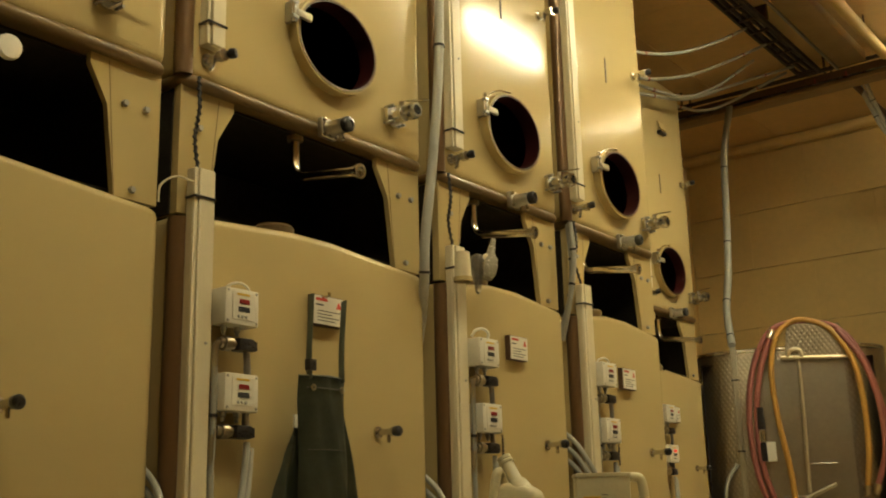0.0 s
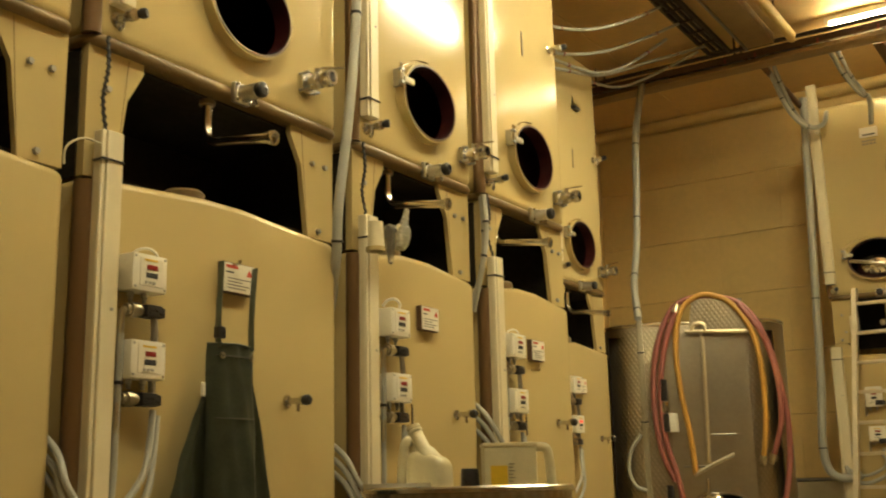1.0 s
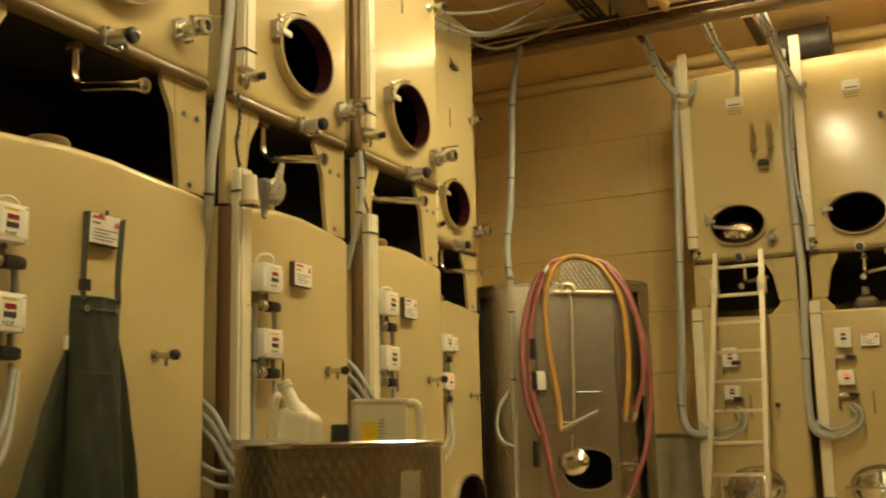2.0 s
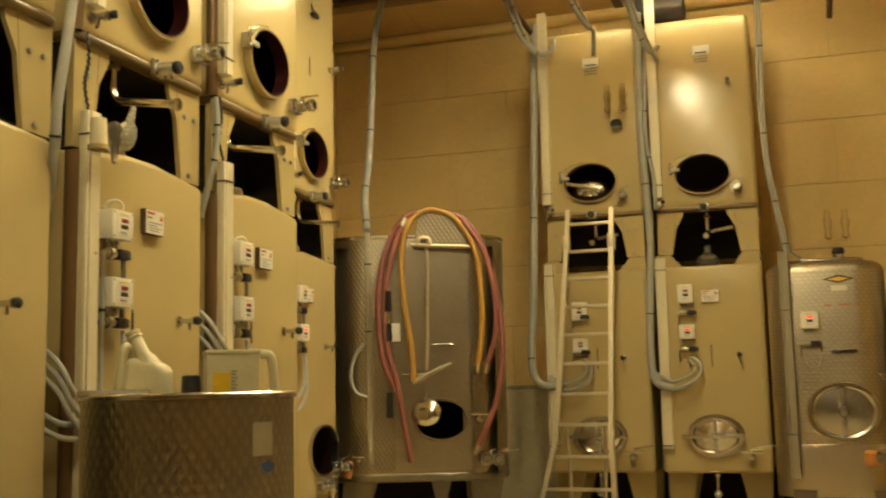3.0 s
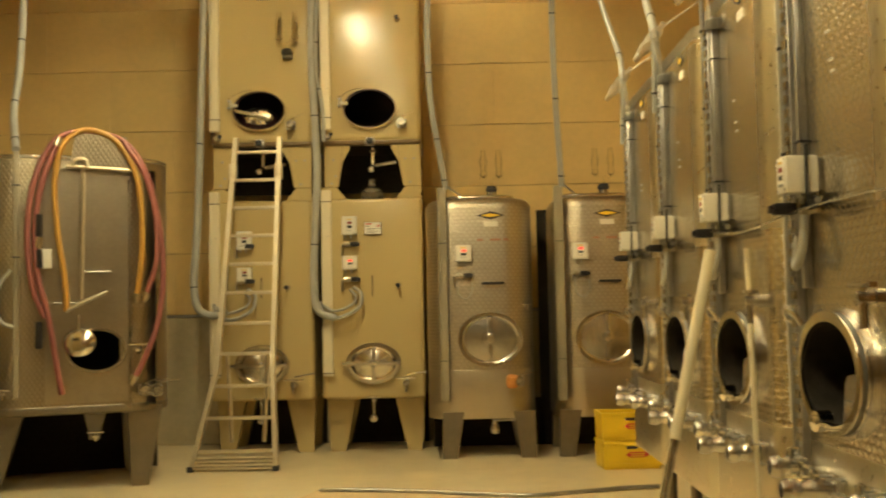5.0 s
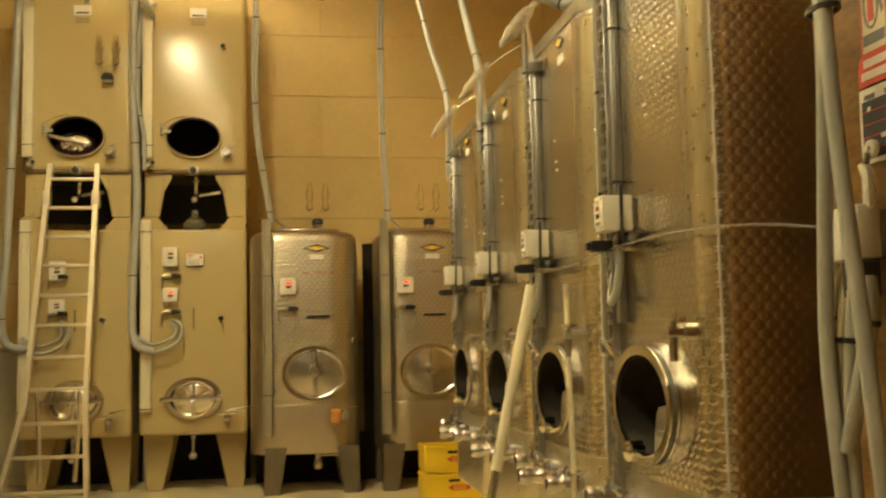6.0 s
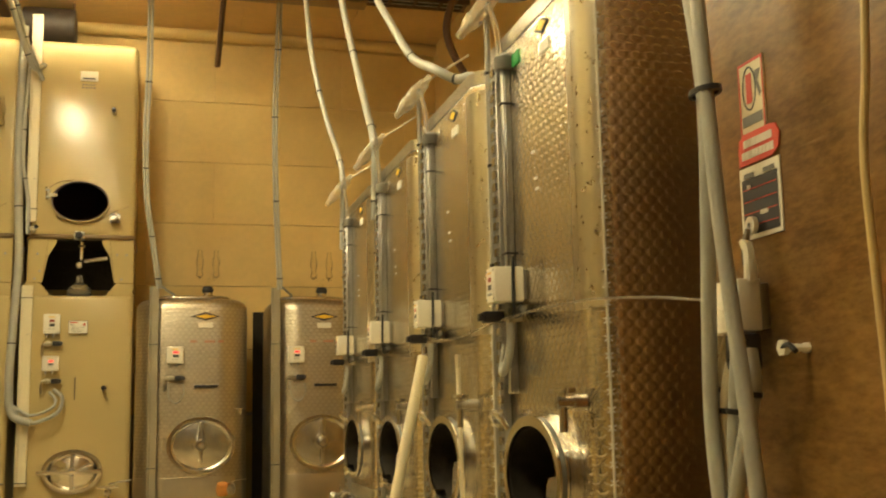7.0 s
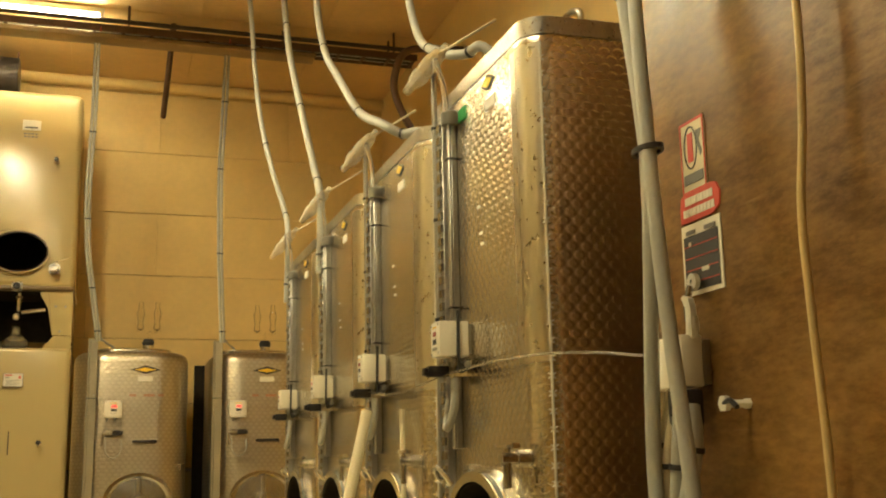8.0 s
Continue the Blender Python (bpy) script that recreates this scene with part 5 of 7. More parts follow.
# Small dimpled tanks on legs
def small_tank(x, right):
    t = thing("steel_tank", pose(x, 10.55, 0), "dimpled stainless steel wine tank with round manway on legs", "steel tank", "small steel tanks")
    wide, mid = (1.06, -0.118) if right else (0.95, -0.06)
    part("body", bm_prism(wide, 1.0, 0.42, 2.55, 0.3, 0.1, None, None, 14), DIMPLE, t, "", pose(mid, 0, 0))
    part("base_band", bm_prism(wide + 0.004, 1.004, 0.38, 0.86, 0.3, 0.008, None, None, 14), LEGM2, t, "smooth steel lower band", pose(mid, -0.003, 0))
    part("top_rim", bm_prism(0.7, 0.7, 2.53, 2.585, 0.18, 0.02), STEEL, t, "", pose(-0.1, 0.12, 0))
    for s in (-1, 1):
        for y in (0.08, 0.75):
            part("leg", bm_plate([(s * 0.45 - 0.06, 0.45), (s * 0.46 - 0.06, 0), (s * 0.31 - 0.06, 0), (s * 0.24 - 0.06, 0.45)], y - 0.1 if y < 0.3 else y, y + 0.02 if y < 0.3 else y + 0.12), LEGM, t, "folded steel leg", None, 30)
    # black sheet added for shade; taller where the gap beside the tank is dark
    part("rear_shade", bm_box(-0.62, 0.55, 0.96, 0.99, 0.0, 2.5 if not right else 0.5), SHADE_BLACK, t, "black sheet added for the shade behind the tank", None, 0)
    l = part("manway_lid", bm_disc_oval(0.29, 0.24, [(1.06, 0.02), (1.06, -0.02), (1.0, -0.035), (0.93, -0.03), (0.88, -0.02), (0.5, -0.034), (0.0, -0.04)], -0.03, 1.15), STEEL, t, "flat polished manway lid")
    sub("ring", bm_oval_ring(0.285, 0.235, 0.03, -0.042, 0.02, -0.03, 1.15), MIRROR, l)
    sub("bar", bm_box(-0.055, -0.005, -0.075, -0.045, 1.15, 1.37, 0.008), STEEL, l)
    sub("bar", bm_box(-0.048, -0.012, -0.07, -0.045, 0.94, 1.15, 0.008), STEEL, l)
    sub("boss", bm_lathe([(0.07, 0), (0.085, 0.004), (0.08, 0.02), (0.05, 0.024), (0, 0.024)], (-0.03, -0.036, 1.155), (0, -1, 0), 20), STEEL, l)
    sub("handwheel", bm_lathe([(0, 0.05), (0.03, 0.048), (0.05, 0.03), (0.055, 0.01), (0.04, 0), (0, 0)], (-0.03, -0.115, 1.16), (0, -1, 0), 14), STEEL, l)
    s = part("badge", bm_plate([(-0.14, 2.37), (0.0, 2.41), (0.14, 2.37), (0.0, 2.33)], -0.004, 0.0), NAVY, t, "yellow and black maker's badge")
    sub("badge_field", bm_plate([(-0.1, 2.37), (0.0, 2.39), (0.1, 2.37), (0.0, 2.35)], -0.006, -0.004), YELLOWPRINT, s)
    part("label", bm_box(-0.07, 0.07, -0.004, 0, 2.26, 2.31), WHITE, t)
    for k, share in enumerate((0.3, 0.5, 0.25)):
        part("chalk_mark", bm_box(-0.14 + 0.13 * k, -0.14 + 0.13 * k + 0.2 * share, -0.002, 0, 2.12, 2.14), CHALK, t, "", None, 0)
    part("thermometer", bm_box(-0.1, 0.12, -0.03, 0, 1.69, 1.715, 0.006), BLACK, t, "black stem thermometer")
    wing_tap(t, 0.33, 1.46, 0.9, 0.03)
    v = butterfly_valve(t, 0.24, 0.74, 0.12, 20)
    if right:
        part("sleeve", bm_lathe([(0, 0), (0.05, 0), (0.06, 0.04), (0.05, 0.11), (0, 0.12)], (0.17, -0.05, 0.69), (0, -0.3, 1), 14), ORANGE, t, "orange rag on the valve")
    part("drain", bm_lathe([(0, -0.05), (0.04, -0.04), (0.05, 0), (0.035, 0.045), (0, 0.05)], (0.0, 0.1, 0.27), (0, 0, 1), 14), STEEL, t)
    part("drain_pipe", bm_rod((0, 0.1, 0.3), (0, 0.1, 0.45), 0.03, 12), STEEL, t)
    part("drain_lever", bm_rod((0.0, 0.05, 0.36), (0.28, 0.03, 0.365), 0.01, 8), STEEL, t)
    cable_duct(pose(x - 0.48, 10.56, 0.55), 2.1, 0.085, 0.05, (1.55, 0.4), "grey ducts beside the small steel tanks", "grey plastic cable duct beside the steel tank", DARKGREY2)
    control_box(pose(x - 0.28, 10.56, 2.0), True, 0.16, 0.16)
    solenoid(pose(x - 0.29, 10.56, 1.78))
    hose_thing("water_hose", [(x - 0.34, 10.5, 1.74), (x - 0.33, 10.46, 1.6), (x - 0.26, 10.45, 1.55), (x - 0.2, 10.46, 1.62), (x - 0.2, 10.5, 1.72)], 0.006, GREY, "thin grey hose loop", "hose", "thin hose loops")
    a = airlock(pose(x + 0.03, 10.95, 2.64), 1.45, "glass bubblers on the small steel tanks")
    part("neck", bm_lathe([(0.05, -0.045), (0.05, 0.0), (0, 0.005)], segs=14), STEEL, a)
    hose_thing("lead", [(x - 0.42, 10.52, 2.66), (x - 0.36, 10.6, 2.62), (x - 0.3, 10.75, 2.60)], 0.01, GREY, "short grey lead to the tank top", "cable", "short leads to the tank tops")


small_tank(0.385, True)
small_tank(1.53, False)

# Yellow picking crates
def crate(z, turn):
    t = thing("crate", pose(1.55, 9.83, z, 0, 0, turn), "yellow plastic harvest crate stacked by the tanks", "crate", "stacked yellow crates")
    w, d, h = 0.25, 0.175, 0.25
    for s in (-1, 1):
        part("side", bm_box(-w, w, s * d - 0.008, s * d + 0.008, 0.02, h, 0.003, 1), YELLOW, t)
        part("end", bm_box(s * w - 0.008, s * w + 0.008, -d, d, 0.02, h, 0.003, 1), YELLOW, t)
        part("rim", bm_box(-w - 0.014, w + 0.014, s * d - 0.016, s * d + 0.016, h - 0.03, h, 0.004), YELLOW, t)
        for k in range(6):
            part("rib", bm_box(-w + 0.03 + k * 0.094, -w + 0.045 + k * 0.094, s * (d + 0.006) - 0.006, s * (d + 0.006) + 0.006, 0.03, h - 0.03), YELLOW, t, "", None, 0)
    part("base", bm_box(-w, w, -d, d, 0, 0.022, 0.003, 1), YELLOW, t)
    lg = part("logo_field", bm_plate([(-0.06, 0.13), (-0.02, 0.155), (0.12, 0.155), (0.16, 0.13), (0.12, 0.105), (-0.02, 0.105)], -d - 0.015, -d - 0.0125), RED, t, "red printed mark")
    for z in (0.138, 0.118):
        sub("print_bar", bm_box(-0.015, 0.11, -d - 0.0165, -d - 0.015, z - 0.005, z + 0.005), YELLOWPRINT, lg)
    # no opening is cut; a dark plate shows the hole's shade
    part("hand_hole", bm_box(-0.05, 0.05, -d - 0.0135, -d - 0.007, 0.18, 0.205), DARKWOOD, t, "hand hole drawn as a dark plate for its shade", None, 0)
    for z in (0.05, 0.085):
        part("rib", bm_box(-w + 0.02, w - 0.02, -d - 0.014, -d - 0.007, z - 0.004, z + 0.004), YELLOW, t, "", None, 0)


crate(0.0, 4)
crate(0.252, 2)

# Tall dimpled tanks along the right-hand side
def solenoid_out(m):
    """A brass valve whose black coil points away from the tank."""
    t = thing("solenoid_valve", m, "brass cooling valve with black coil pointing out", "solenoid valve", "solenoid valves on the tall steel tanks")
    part("valve_body", bm_lathe([(0, 0), (0.016, 0), (0.016, 0.02), (0.024, 0.022), (0.024, 0.055), (0.016, 0.06), (0.016, 0.07), (0, 0.07)], (0, 0, 0), (0, -1, 0), 10), BRASS, t)
    part("union", bm_lathe([(0, -0.045), (0.014, -0.045), (0.018, -0.02), (0.018, 0.03), (0.012, 0.05), (0, 0.05)], (0, -0.04, 0), (0, 0, 1), 8), BRASS, t, "", None, 30)
    c = part("coil", bm_box(-0.024, 0.024, -0.15, -0.07, -0.02, 0.022, 0.009), BLACK, t, "black coil housing")
    sub("plug", bm_box(-0.016, 0.016, -0.165, -0.148, -0.014, 0.014, 0.004), BLACK, c)
    sc = part("side_coil", bm_lathe([(0, 0), (0.014, 0), (0.019, 0.006), (0.019, 0.07), (0.014, 0.078), (0, 0.08)], (0.025, -0.03, 0.01), (1, 0, 0.12), 12), BLACK, t, "black coil lying along the tank")
    sub("cap", bm_lathe([(0, 0), (0.012, 0), (0.012, 0.01), (0, 0.012)], (0.104, -0.03, 0.02), (1, 0, 0.12), 10), DARKGREY, sc)
    part("inlet", bm_rod((0.0, -0.04, 0.04), (0.005, -0.05, 0.085), 0.011, 8), RUBBER_AND_SHADE, t)


def tall_tank(k):
    yc = 3.55 + 1.2 * k
    t = thing("steel_tank", pose(1.27, yc, 0, 0, 0, -90), "tall dimpled stainless steel tank with open manway", "steel tank", "tall steel tanks")
    part("body", bm_prism(1.09, 1.6, 0.5, 2.91, 0.1, 0.09, (0.045, 1.215, 0.3, 0.2), None, 12), DIMPLE_BIG, t, "", pose(-0.045, 0, 0))
    # black inner walls carry the shade inside the steel tank
    part("shade_shell", bm_bin(-0.47, 0.47, 0.04, 1.5, 0.78, 2.8), SHADE_BLACK, t, "inside blackened for its shade", None, 0)
    part("front_band", bm_prism(1.094, 1.604, 0.46, 0.98, 0.1, 0.03, None, None, 12), LEGM3, t, "smooth steel lower band", pose(-0.045, -0.002, 0))
    part("top_band", bm_prism(1.094, 1.604, 2.8, 2.915, 0.1, 0.088, None, None, 12), LID, t, "smooth rounded top band", pose(-0.045, -0.002, 0))
    part("corner_strip", bm_arc(0.4, 0.1, 0.1015, -2, 58, 1.75, 2.8), LEGM3, t, "smooth strip round the corner")
    part("corner_plate", bm_box(0.35, 0.396, -0.0025, 0.002, 1.75, 2.8), LEGM3, t, "smooth strip beside the corner", None, 0)
    # added black sheet gives the shade under the tall tanks
    part("rear_shade", bm_box(-0.59, 0.5, 0.7, 0.72, 0, 0.5), SHADE_BLACK, t, "black sheet added for the shade behind the legs", None, 0)
    bm = bm_rod((0.4875, 0.0495, 0.98), (0.4875, 0.0495, 2.8), 0.005, 8)
    for i in range(33):
        z = 1.0 + 0.0545 * i
        for dx, dz in ((0.012, 0.009), (0.012, -0.009), (0.0, 0.016)):
            bm_rod((0.4885 - dx * 0.5, 0.049 - dx * 0.87, z - dz), (0.4885 + dx * 0.5, 0.049 + dx * 0.87, z + dz), 0.002, 5, bm)
    part("corner_seam", bm, WELD, t, "bright welded corner seam with star stitches")
    for s in (-1, 1):
        for y in (0.12, 1.35):
            part("leg", bm_rod((s * 0.38, y + 0.1, 0.5), (s * 0.38, y + 0.1, 0), 0.035, 14), LEGM, t, "round steel leg")
    c = part("manway_collar", bm_oval_ring(0.265, 0.175, 0.02, -0.045, 0.02, 0, 1.215), STEEL, t, "polished manway collar")
    # neck coloured black for the shade within the manway
    sub("neck", bm_oval_ring(0.252, 0.162, 0.009, -0.04, 0.12, 0, 1.215), SHADE_BLACK, c, "inner neck blackened for its shade")
    sub("lip", bm_oval_ring(0.261, 0.171, 0.034, -0.052, -0.044, 0, 1.215), MIRROR, c)
    sub("groove", bm_oval_ring(0.286, 0.196, 0.002, -0.044, -0.028, 0, 1.215), DARKGREY, c)
    sub("flange", bm_oval_ring(0.264, 0.174, 0.034, -0.028, -0.02, 0, 1.215), MIRROR, c)
    sub("step", bm_oval_ring(0.296, 0.206, 0.012, -0.018, 0.004, 0, 1.215), STEEL, c)
    d = part("inner_door", bm_plate([(0.075, 1.06), (0.1, 1.045), (0.2, 1.09), (0.245, 1.16), (0.245, 1.23), (0.13, 1.215), (0.105, 1.19)], -0.03, -0.022), LID, t, "steel door leaf caught in the manway", None, 30)
    sub("door_bar", bm_box(0.12, 0.2, -0.04, -0.03, 1.12, 1.14, 0.003), STEEL_DULL, d)
    part("door_stop", bm_lathe([(0, 0), (0.035, 0), (0.035, 0.05), (0.02, 0.06), (0, 0.06)], (-0.02, -0.045, 1.06), (0.2, -1, 0), 18), MIRROR, t)
    wing_tap(t, 0.4, 1.46, 1.35, 0.09)
    part("hook_pipe", bm_hose([(-0.40, 0, 1.36), (-0.40, -0.05, 1.40), (-0.36, -0.07, 1.43), (-0.31, -0.06, 1.42), (-0.29, -0.03, 1.37)], 0.011, 8, 5), STEEL, t, "bent sampling pipe")
    butterfly_valve(t, 0.3, 0.84, 0.16, 5)
    butterfly_valve(t, -0.05, 0.83, 0.2, 0)
    butterfly_valve(t, -0.38, 0.86, 0.14, 15)
    wing_tap(t, -0.2, 0.86, 1.2, 0.06)
    b = part("badge", bm_plate([(0.06, 2.78), (0.13, 2.81), (0.2, 2.78), (0.13, 2.75)], -0.004, 0.0), NAVY, t, "yellow and black maker's badge")
    sub("badge_field", bm_plate([(0.08, 2.78), (0.13, 2.8), (0.18, 2.78), (0.13, 2.76)], -0.006, -0.004), YELLOWPRINT, b)
    part("label", bm_box(0.1, 0.2, -0.004, 0, 2.68, 2.72), WHITE, t)
    part("lifting_lug", bm_hose([(0.28, 0.3, 2.95), (0.28, 0.3, 3.02), (0.18, 0.3, 3.05), (0.08, 0.3, 3.02), (0.08, 0.3, 2.95)], 0.012, 8, 5), STEEL, t)
    part("top_hatch", bm_lathe([(0.22, 0), (0.22, 0.05), (0.2, 0.07), (0, 0.08)], (0, 0.7, 2.95), (0, 0, 1), 24), STEEL, t)
    # small white bars drawn for the paired glints on the steel
    for dx, z in ((-0.02, 2.35), (0.0, 2.25), (0.01, 2.21)):
        part("mark", bm_box(dx, dx + 0.03, -0.003, 0, z, z + 0.008), WHITE, t, "", None, 0)
    # ducts, controller and pipes on the front
    def at(dx, z):
        return pose(1.27, yc - dx, z, 0, 0, -90)

    G = "ducts on the tall steel tanks"
    cable_duct(at(-0.255, 1.5), 1.3, 0.034, 0.035, (0.52, 1.1), G, "grey narrow cable duct on the steel tank", STEEL_DULL)
    s = thing("slotted_duct", at(-0.357, 0.76), "slotted grey cable duct on the steel tank", "cable duct", "slotted ducts on the tall steel tanks")
    part("base", bm_box(-0.024, 0.024, -0.03, 0, 0, 2.04, 0.003, 1), STEEL_DULL, s)
    for i in range(39):
        part("tooth", bm_box(-0.02, 0.02, -0.04, -0.03, 0.04 + 0.051 * i, 0.07 + 0.051 * i), STEEL, s, "", None, 0)
    hose_thing("conduit", [(1.25, yc + 0.43, 0.78), (1.245, yc + 0.43, 1.5), (1.245, yc + 0.43, 2.3), (1.24, yc + 0.43, 3.06)], 0.012, STEEL_DULL, "thin steel conduit on the steel tank", "conduit", "thin conduits on the tall steel tanks", (0.55, 0.72, 0.9))
    control_box(at(-0.165, 1.89), False, 0.107, 0.128, 0.125)
    # lead pressed against the side of the box
    hose_thing("cable", [(1.215, yc + 0.105, 1.99), (1.213, yc + 0.102, 1.9), (1.213, yc + 0.102, 1.82), (1.225, yc + 0.12, 1.77)], 0.006, RUBBER_AND_SHADE, "black lead down the side of the controller", "cable", "leads beside the controllers")
    solenoid_out(at(-0.19, 1.775))
    hose_thing("water_hose", [(1.22, yc + 0.17, 1.75), (1.215, yc + 0.16, 1.68), (1.205, yc + 0.17, 1.61), (1.2, yc + 0.21, 1.575), (1.215, yc + 0.26, 1.6), (1.235, yc + 0.28, 1.68)], 0.015, GREY, "short grey water hose below the controller", "hose", "short grey hoses")
    # blown plastic bottle over the post, as a bubbler
    j = thing("plastic_bottle", pose(1.21, yc + 0.42, 3.03), "milky plastic bottle tied slanting over the post", "bottle", "plastic bottles on the posts")
    axis = Vector((0.19, 0.03, 0.235)).normalized()
    foot = -0.155 * axis
    part("bottle", bm_lathe([(0, 0), (0.017, 0.004), (0.02, 0.045), (0.034, 0.08), (0.038, 0.11), (0.031, 0.125), (0.037, 0.145), (0.038, 0.19), (0.032, 0.215), (0.03, 0.25), (0.017, 0.262), (0.017, 0.30), (0, 0.305)], foot, axis, 16), FOGGY, j)
    part("rod", bm_rod(0.1 * axis, 0.1 * axis + Vector((0.22, -0.07, 0.14)), 0.006, 8), ALU, j, "thin rod from bottle to tank top")
    part("sight_tube", bm_hose([(0.03, -0.15, -0.25), (0.03, -0.12, -0.12), (0.02, -0.05, 0.02)], 0.012, 8, 4), FILMY, j, "clear tube down to the clamp")
    cl = thing("clamp", at(-0.25, 2.76), "dark band clamp at the post head", "clamp", "band clamps on the posts")
    part("band", bm_lathe([(0.0, -0.024), (0.036, -0.024), (0.038, -0.018), (0.038, 0.022), (0.034, 0.026), (0, 0.026)], (0, -0.02, 0), (0, 0, 1), 18), DARKGREY, cl)
    part("tape", bm_box(0.05, 0.13, -0.006, 0, -0.03, 0.02, 0.002, 1), GREENTAPE if k == 0 else STEEL, cl)


for k in range(4):
    tall_tank(k)

# thin clear tube slung along the fronts
hose_thing("clear_tube", [(1.18, 5.0, 1.79), (1.18, 4.4, 1.74), (1.18, 3.75, 1.76), (1.19, 3.3, 1.765), (1.2, 2.9, 1.755), (1.2, 2.5, 1.72), (1.22, 2.28, 1.69)], 0.0035, FILMY, "thin clear tube slung between the tanks", "tube")

# broom stick leaning on the second tank
t = thing("broom", pose(0, 0, 0), "pale wooden broom stick leaning on the tank", "broom")
part("stick", bm_rod((1.165, 4.86, 1.69), (0.945, 4.69, 0.87), 0.025, 14), TRUNK, t)
part("lower_stick", bm_rod((0.945, 4.69, 0.87), (0.73, 4.52, 0.06), 0.019, 14), STEEL, t, "grey metal lower half")
part("head", bm_box(0.56, 0.92, 4.46, 4.56, 0.0, 0.07, 0.01), BLACK, t)
t = thing("stick", pose(0, 0, 0), "thin pale wooden stick behind the broom", "stick")
part("rod", bm_rod((1.238, 4.52, 1.66), (1.2, 4.3, 0.0), 0.011, 12), TRUNK, t)
part("ferrule", bm_rod((1.2385, 4.523, 1.68), (1.237, 4.514, 1.62), 0.013, 12), ALU, t)
# Brown fibreglass tank close by
t = thing("fibreglass_tank", pose(1.29, 1.22, 0, 0, 0, -90), "brown fibreglass wine tank with printed stickers", "fibreglass tank")
part("body", bm_prism(2.92, 1.75, 0.3, 3.25, 0.4, 0.2, None, None, 16, 6), BROWN, t)
for x in (-1.0, 1.0):
    for y in (0.3, 1.3):
        part("foot", bm_box(x - 0.12, x + 0.12, y - 0.12, y + 0.12, 0, 0.32, 0.02), CONCRETE, t)
v = part("tap", bm_lathe([(0, 0), (0.012, 0), (0.012, 0.008), (0.009, 0.012), (0.009, 0.05), (0.017, 0.052), (0.018, 0.064), (0, 0.066)], (-0.745, 0, 1.56), (0, -1, 0), 6), WHITE, t, "small steel tap")
sub("handle", bm_hose([(-0.745, -0.06, 1.56), (-0.715, -0.065, 1.565), (-0.69, -0.065, 1.55)], 0.006, 8, 4), BLACK, v)


st = thing("sticker", pose(1.29, 2.116, 2.141, 0, 0, -90), "tall cream sticker with a red and grey emblem", "sticker", "stickers on the fibreglass tank")
s = part("sheet", bm_box(-0.052, 0.052, -0.003, 0, -0.085, 0.085), TRUNK, st)
for x0, x1, z0, z1 in ((-0.052, 0.052, 0.079, 0.085), (0.047, 0.052, -0.085, 0.079), (-0.052, -0.047, -0.085, 0.079)):
    sub("edge", bm_box(x0, x1, -0.0042, -0.003, z0, z1), RED, s)
sub("emblem", bm_oval_ring(0.025, 0.048, 0.004, -0.0042, -0.003, -0.008, 0.02), NAVY, s)
sub("emblem_bar", bm_box(-0.02, 0.004, -0.0045, -0.003, -0.015, 0.055, 0.0007, 1), RED, s)
sub("emblem_side", bm_plate([(0.018, 0.055), (0.043, 0.055), (0.03, 0.03), (0.042, 0.0), (0.034, -0.01), (0.022, 0.025)], -0.0042, -0.003), BARS, s)
sub("brand_bar", bm_box(-0.042, 0.042, -0.0042, -0.003, -0.066, -0.042), BARS, s)
st = thing("sticker", pose(1.29, 2.100, 2.023, 0, 0, -90), "red rounded sticker with two white lines of print", "sticker", "stickers on the fibreglass tank")
s = part("sheet", bm_plate([(-0.085, -0.035), (0.05, -0.035), (0.08, -0.02), (0.085, 0.01), (0.07, 0.033), (0.05, 0.037), (-0.06, 0.037), (-0.08, 0.025), (-0.085, 0.0)], -0.004, 0), RED, st)
for dz, a, b in ((0.013, -0.06, 0.06), (-0.014, -0.07, 0.065)):
    for k in range(9):
        x = a + (b - a) * k / 9
        sub("print_bar", bm_box(x, x + (b - a) / 11, -0.0055, -0.004, dz - 0.009, dz + 0.009), WHITE, s)
st = thing("sticker", pose(1.29, 2.105, 1.899, 0, 0, -90), "black data panel sticker with cream border", "sticker", "stickers on the fibreglass tank")
s = part("border", bm_box(-0.083, 0.083, -0.003, 0, -0.083, 0.083), WHITE, st)
sub("field", bm_box(-0.073, 0.073, -0.0045, -0.003, -0.073, 0.055), NAVY, s)
for k in range(4):
    sub("rule", bm_box(-0.07, 0.07, -0.0055, -0.0045, 0.03 - 0.028 * k, 0.032 - 0.028 * k), RED, s)
for x, z, w in ((-0.06, 0.062, 0.04), (0.02, 0.062, 0.045), (-0.05, 0.035, 0.012), (-0.055, -0.04, 0.02), (0.0, -0.03, 0.03), (-0.06, -0.066, 0.03)):
    sub("print_bar", bm_box(x, x + w, -0.0058, -0.0045, z - 0.004, z + 0.006), BARS if z > 0.06 else WHITE, s)
h = thing("wall_hook", pose(1.29, 2.121, 1.842, 0, 0, -90), "white hook with a hanging strap", "hook")
part("ring", bm_lathe([(0.006, -0.006), (0.02, -0.006), (0.02, 0.006), (0.006, 0.006)], (0, -0.02, 0), (0, -1, 0), 16), WHITE, h)
part("strap", bm_hose([(0, -0.03, -0.01), (0.0, -0.04, -0.05), (0.0, -0.04, -0.09)], 0.008, 8, 4), STEEL, h)
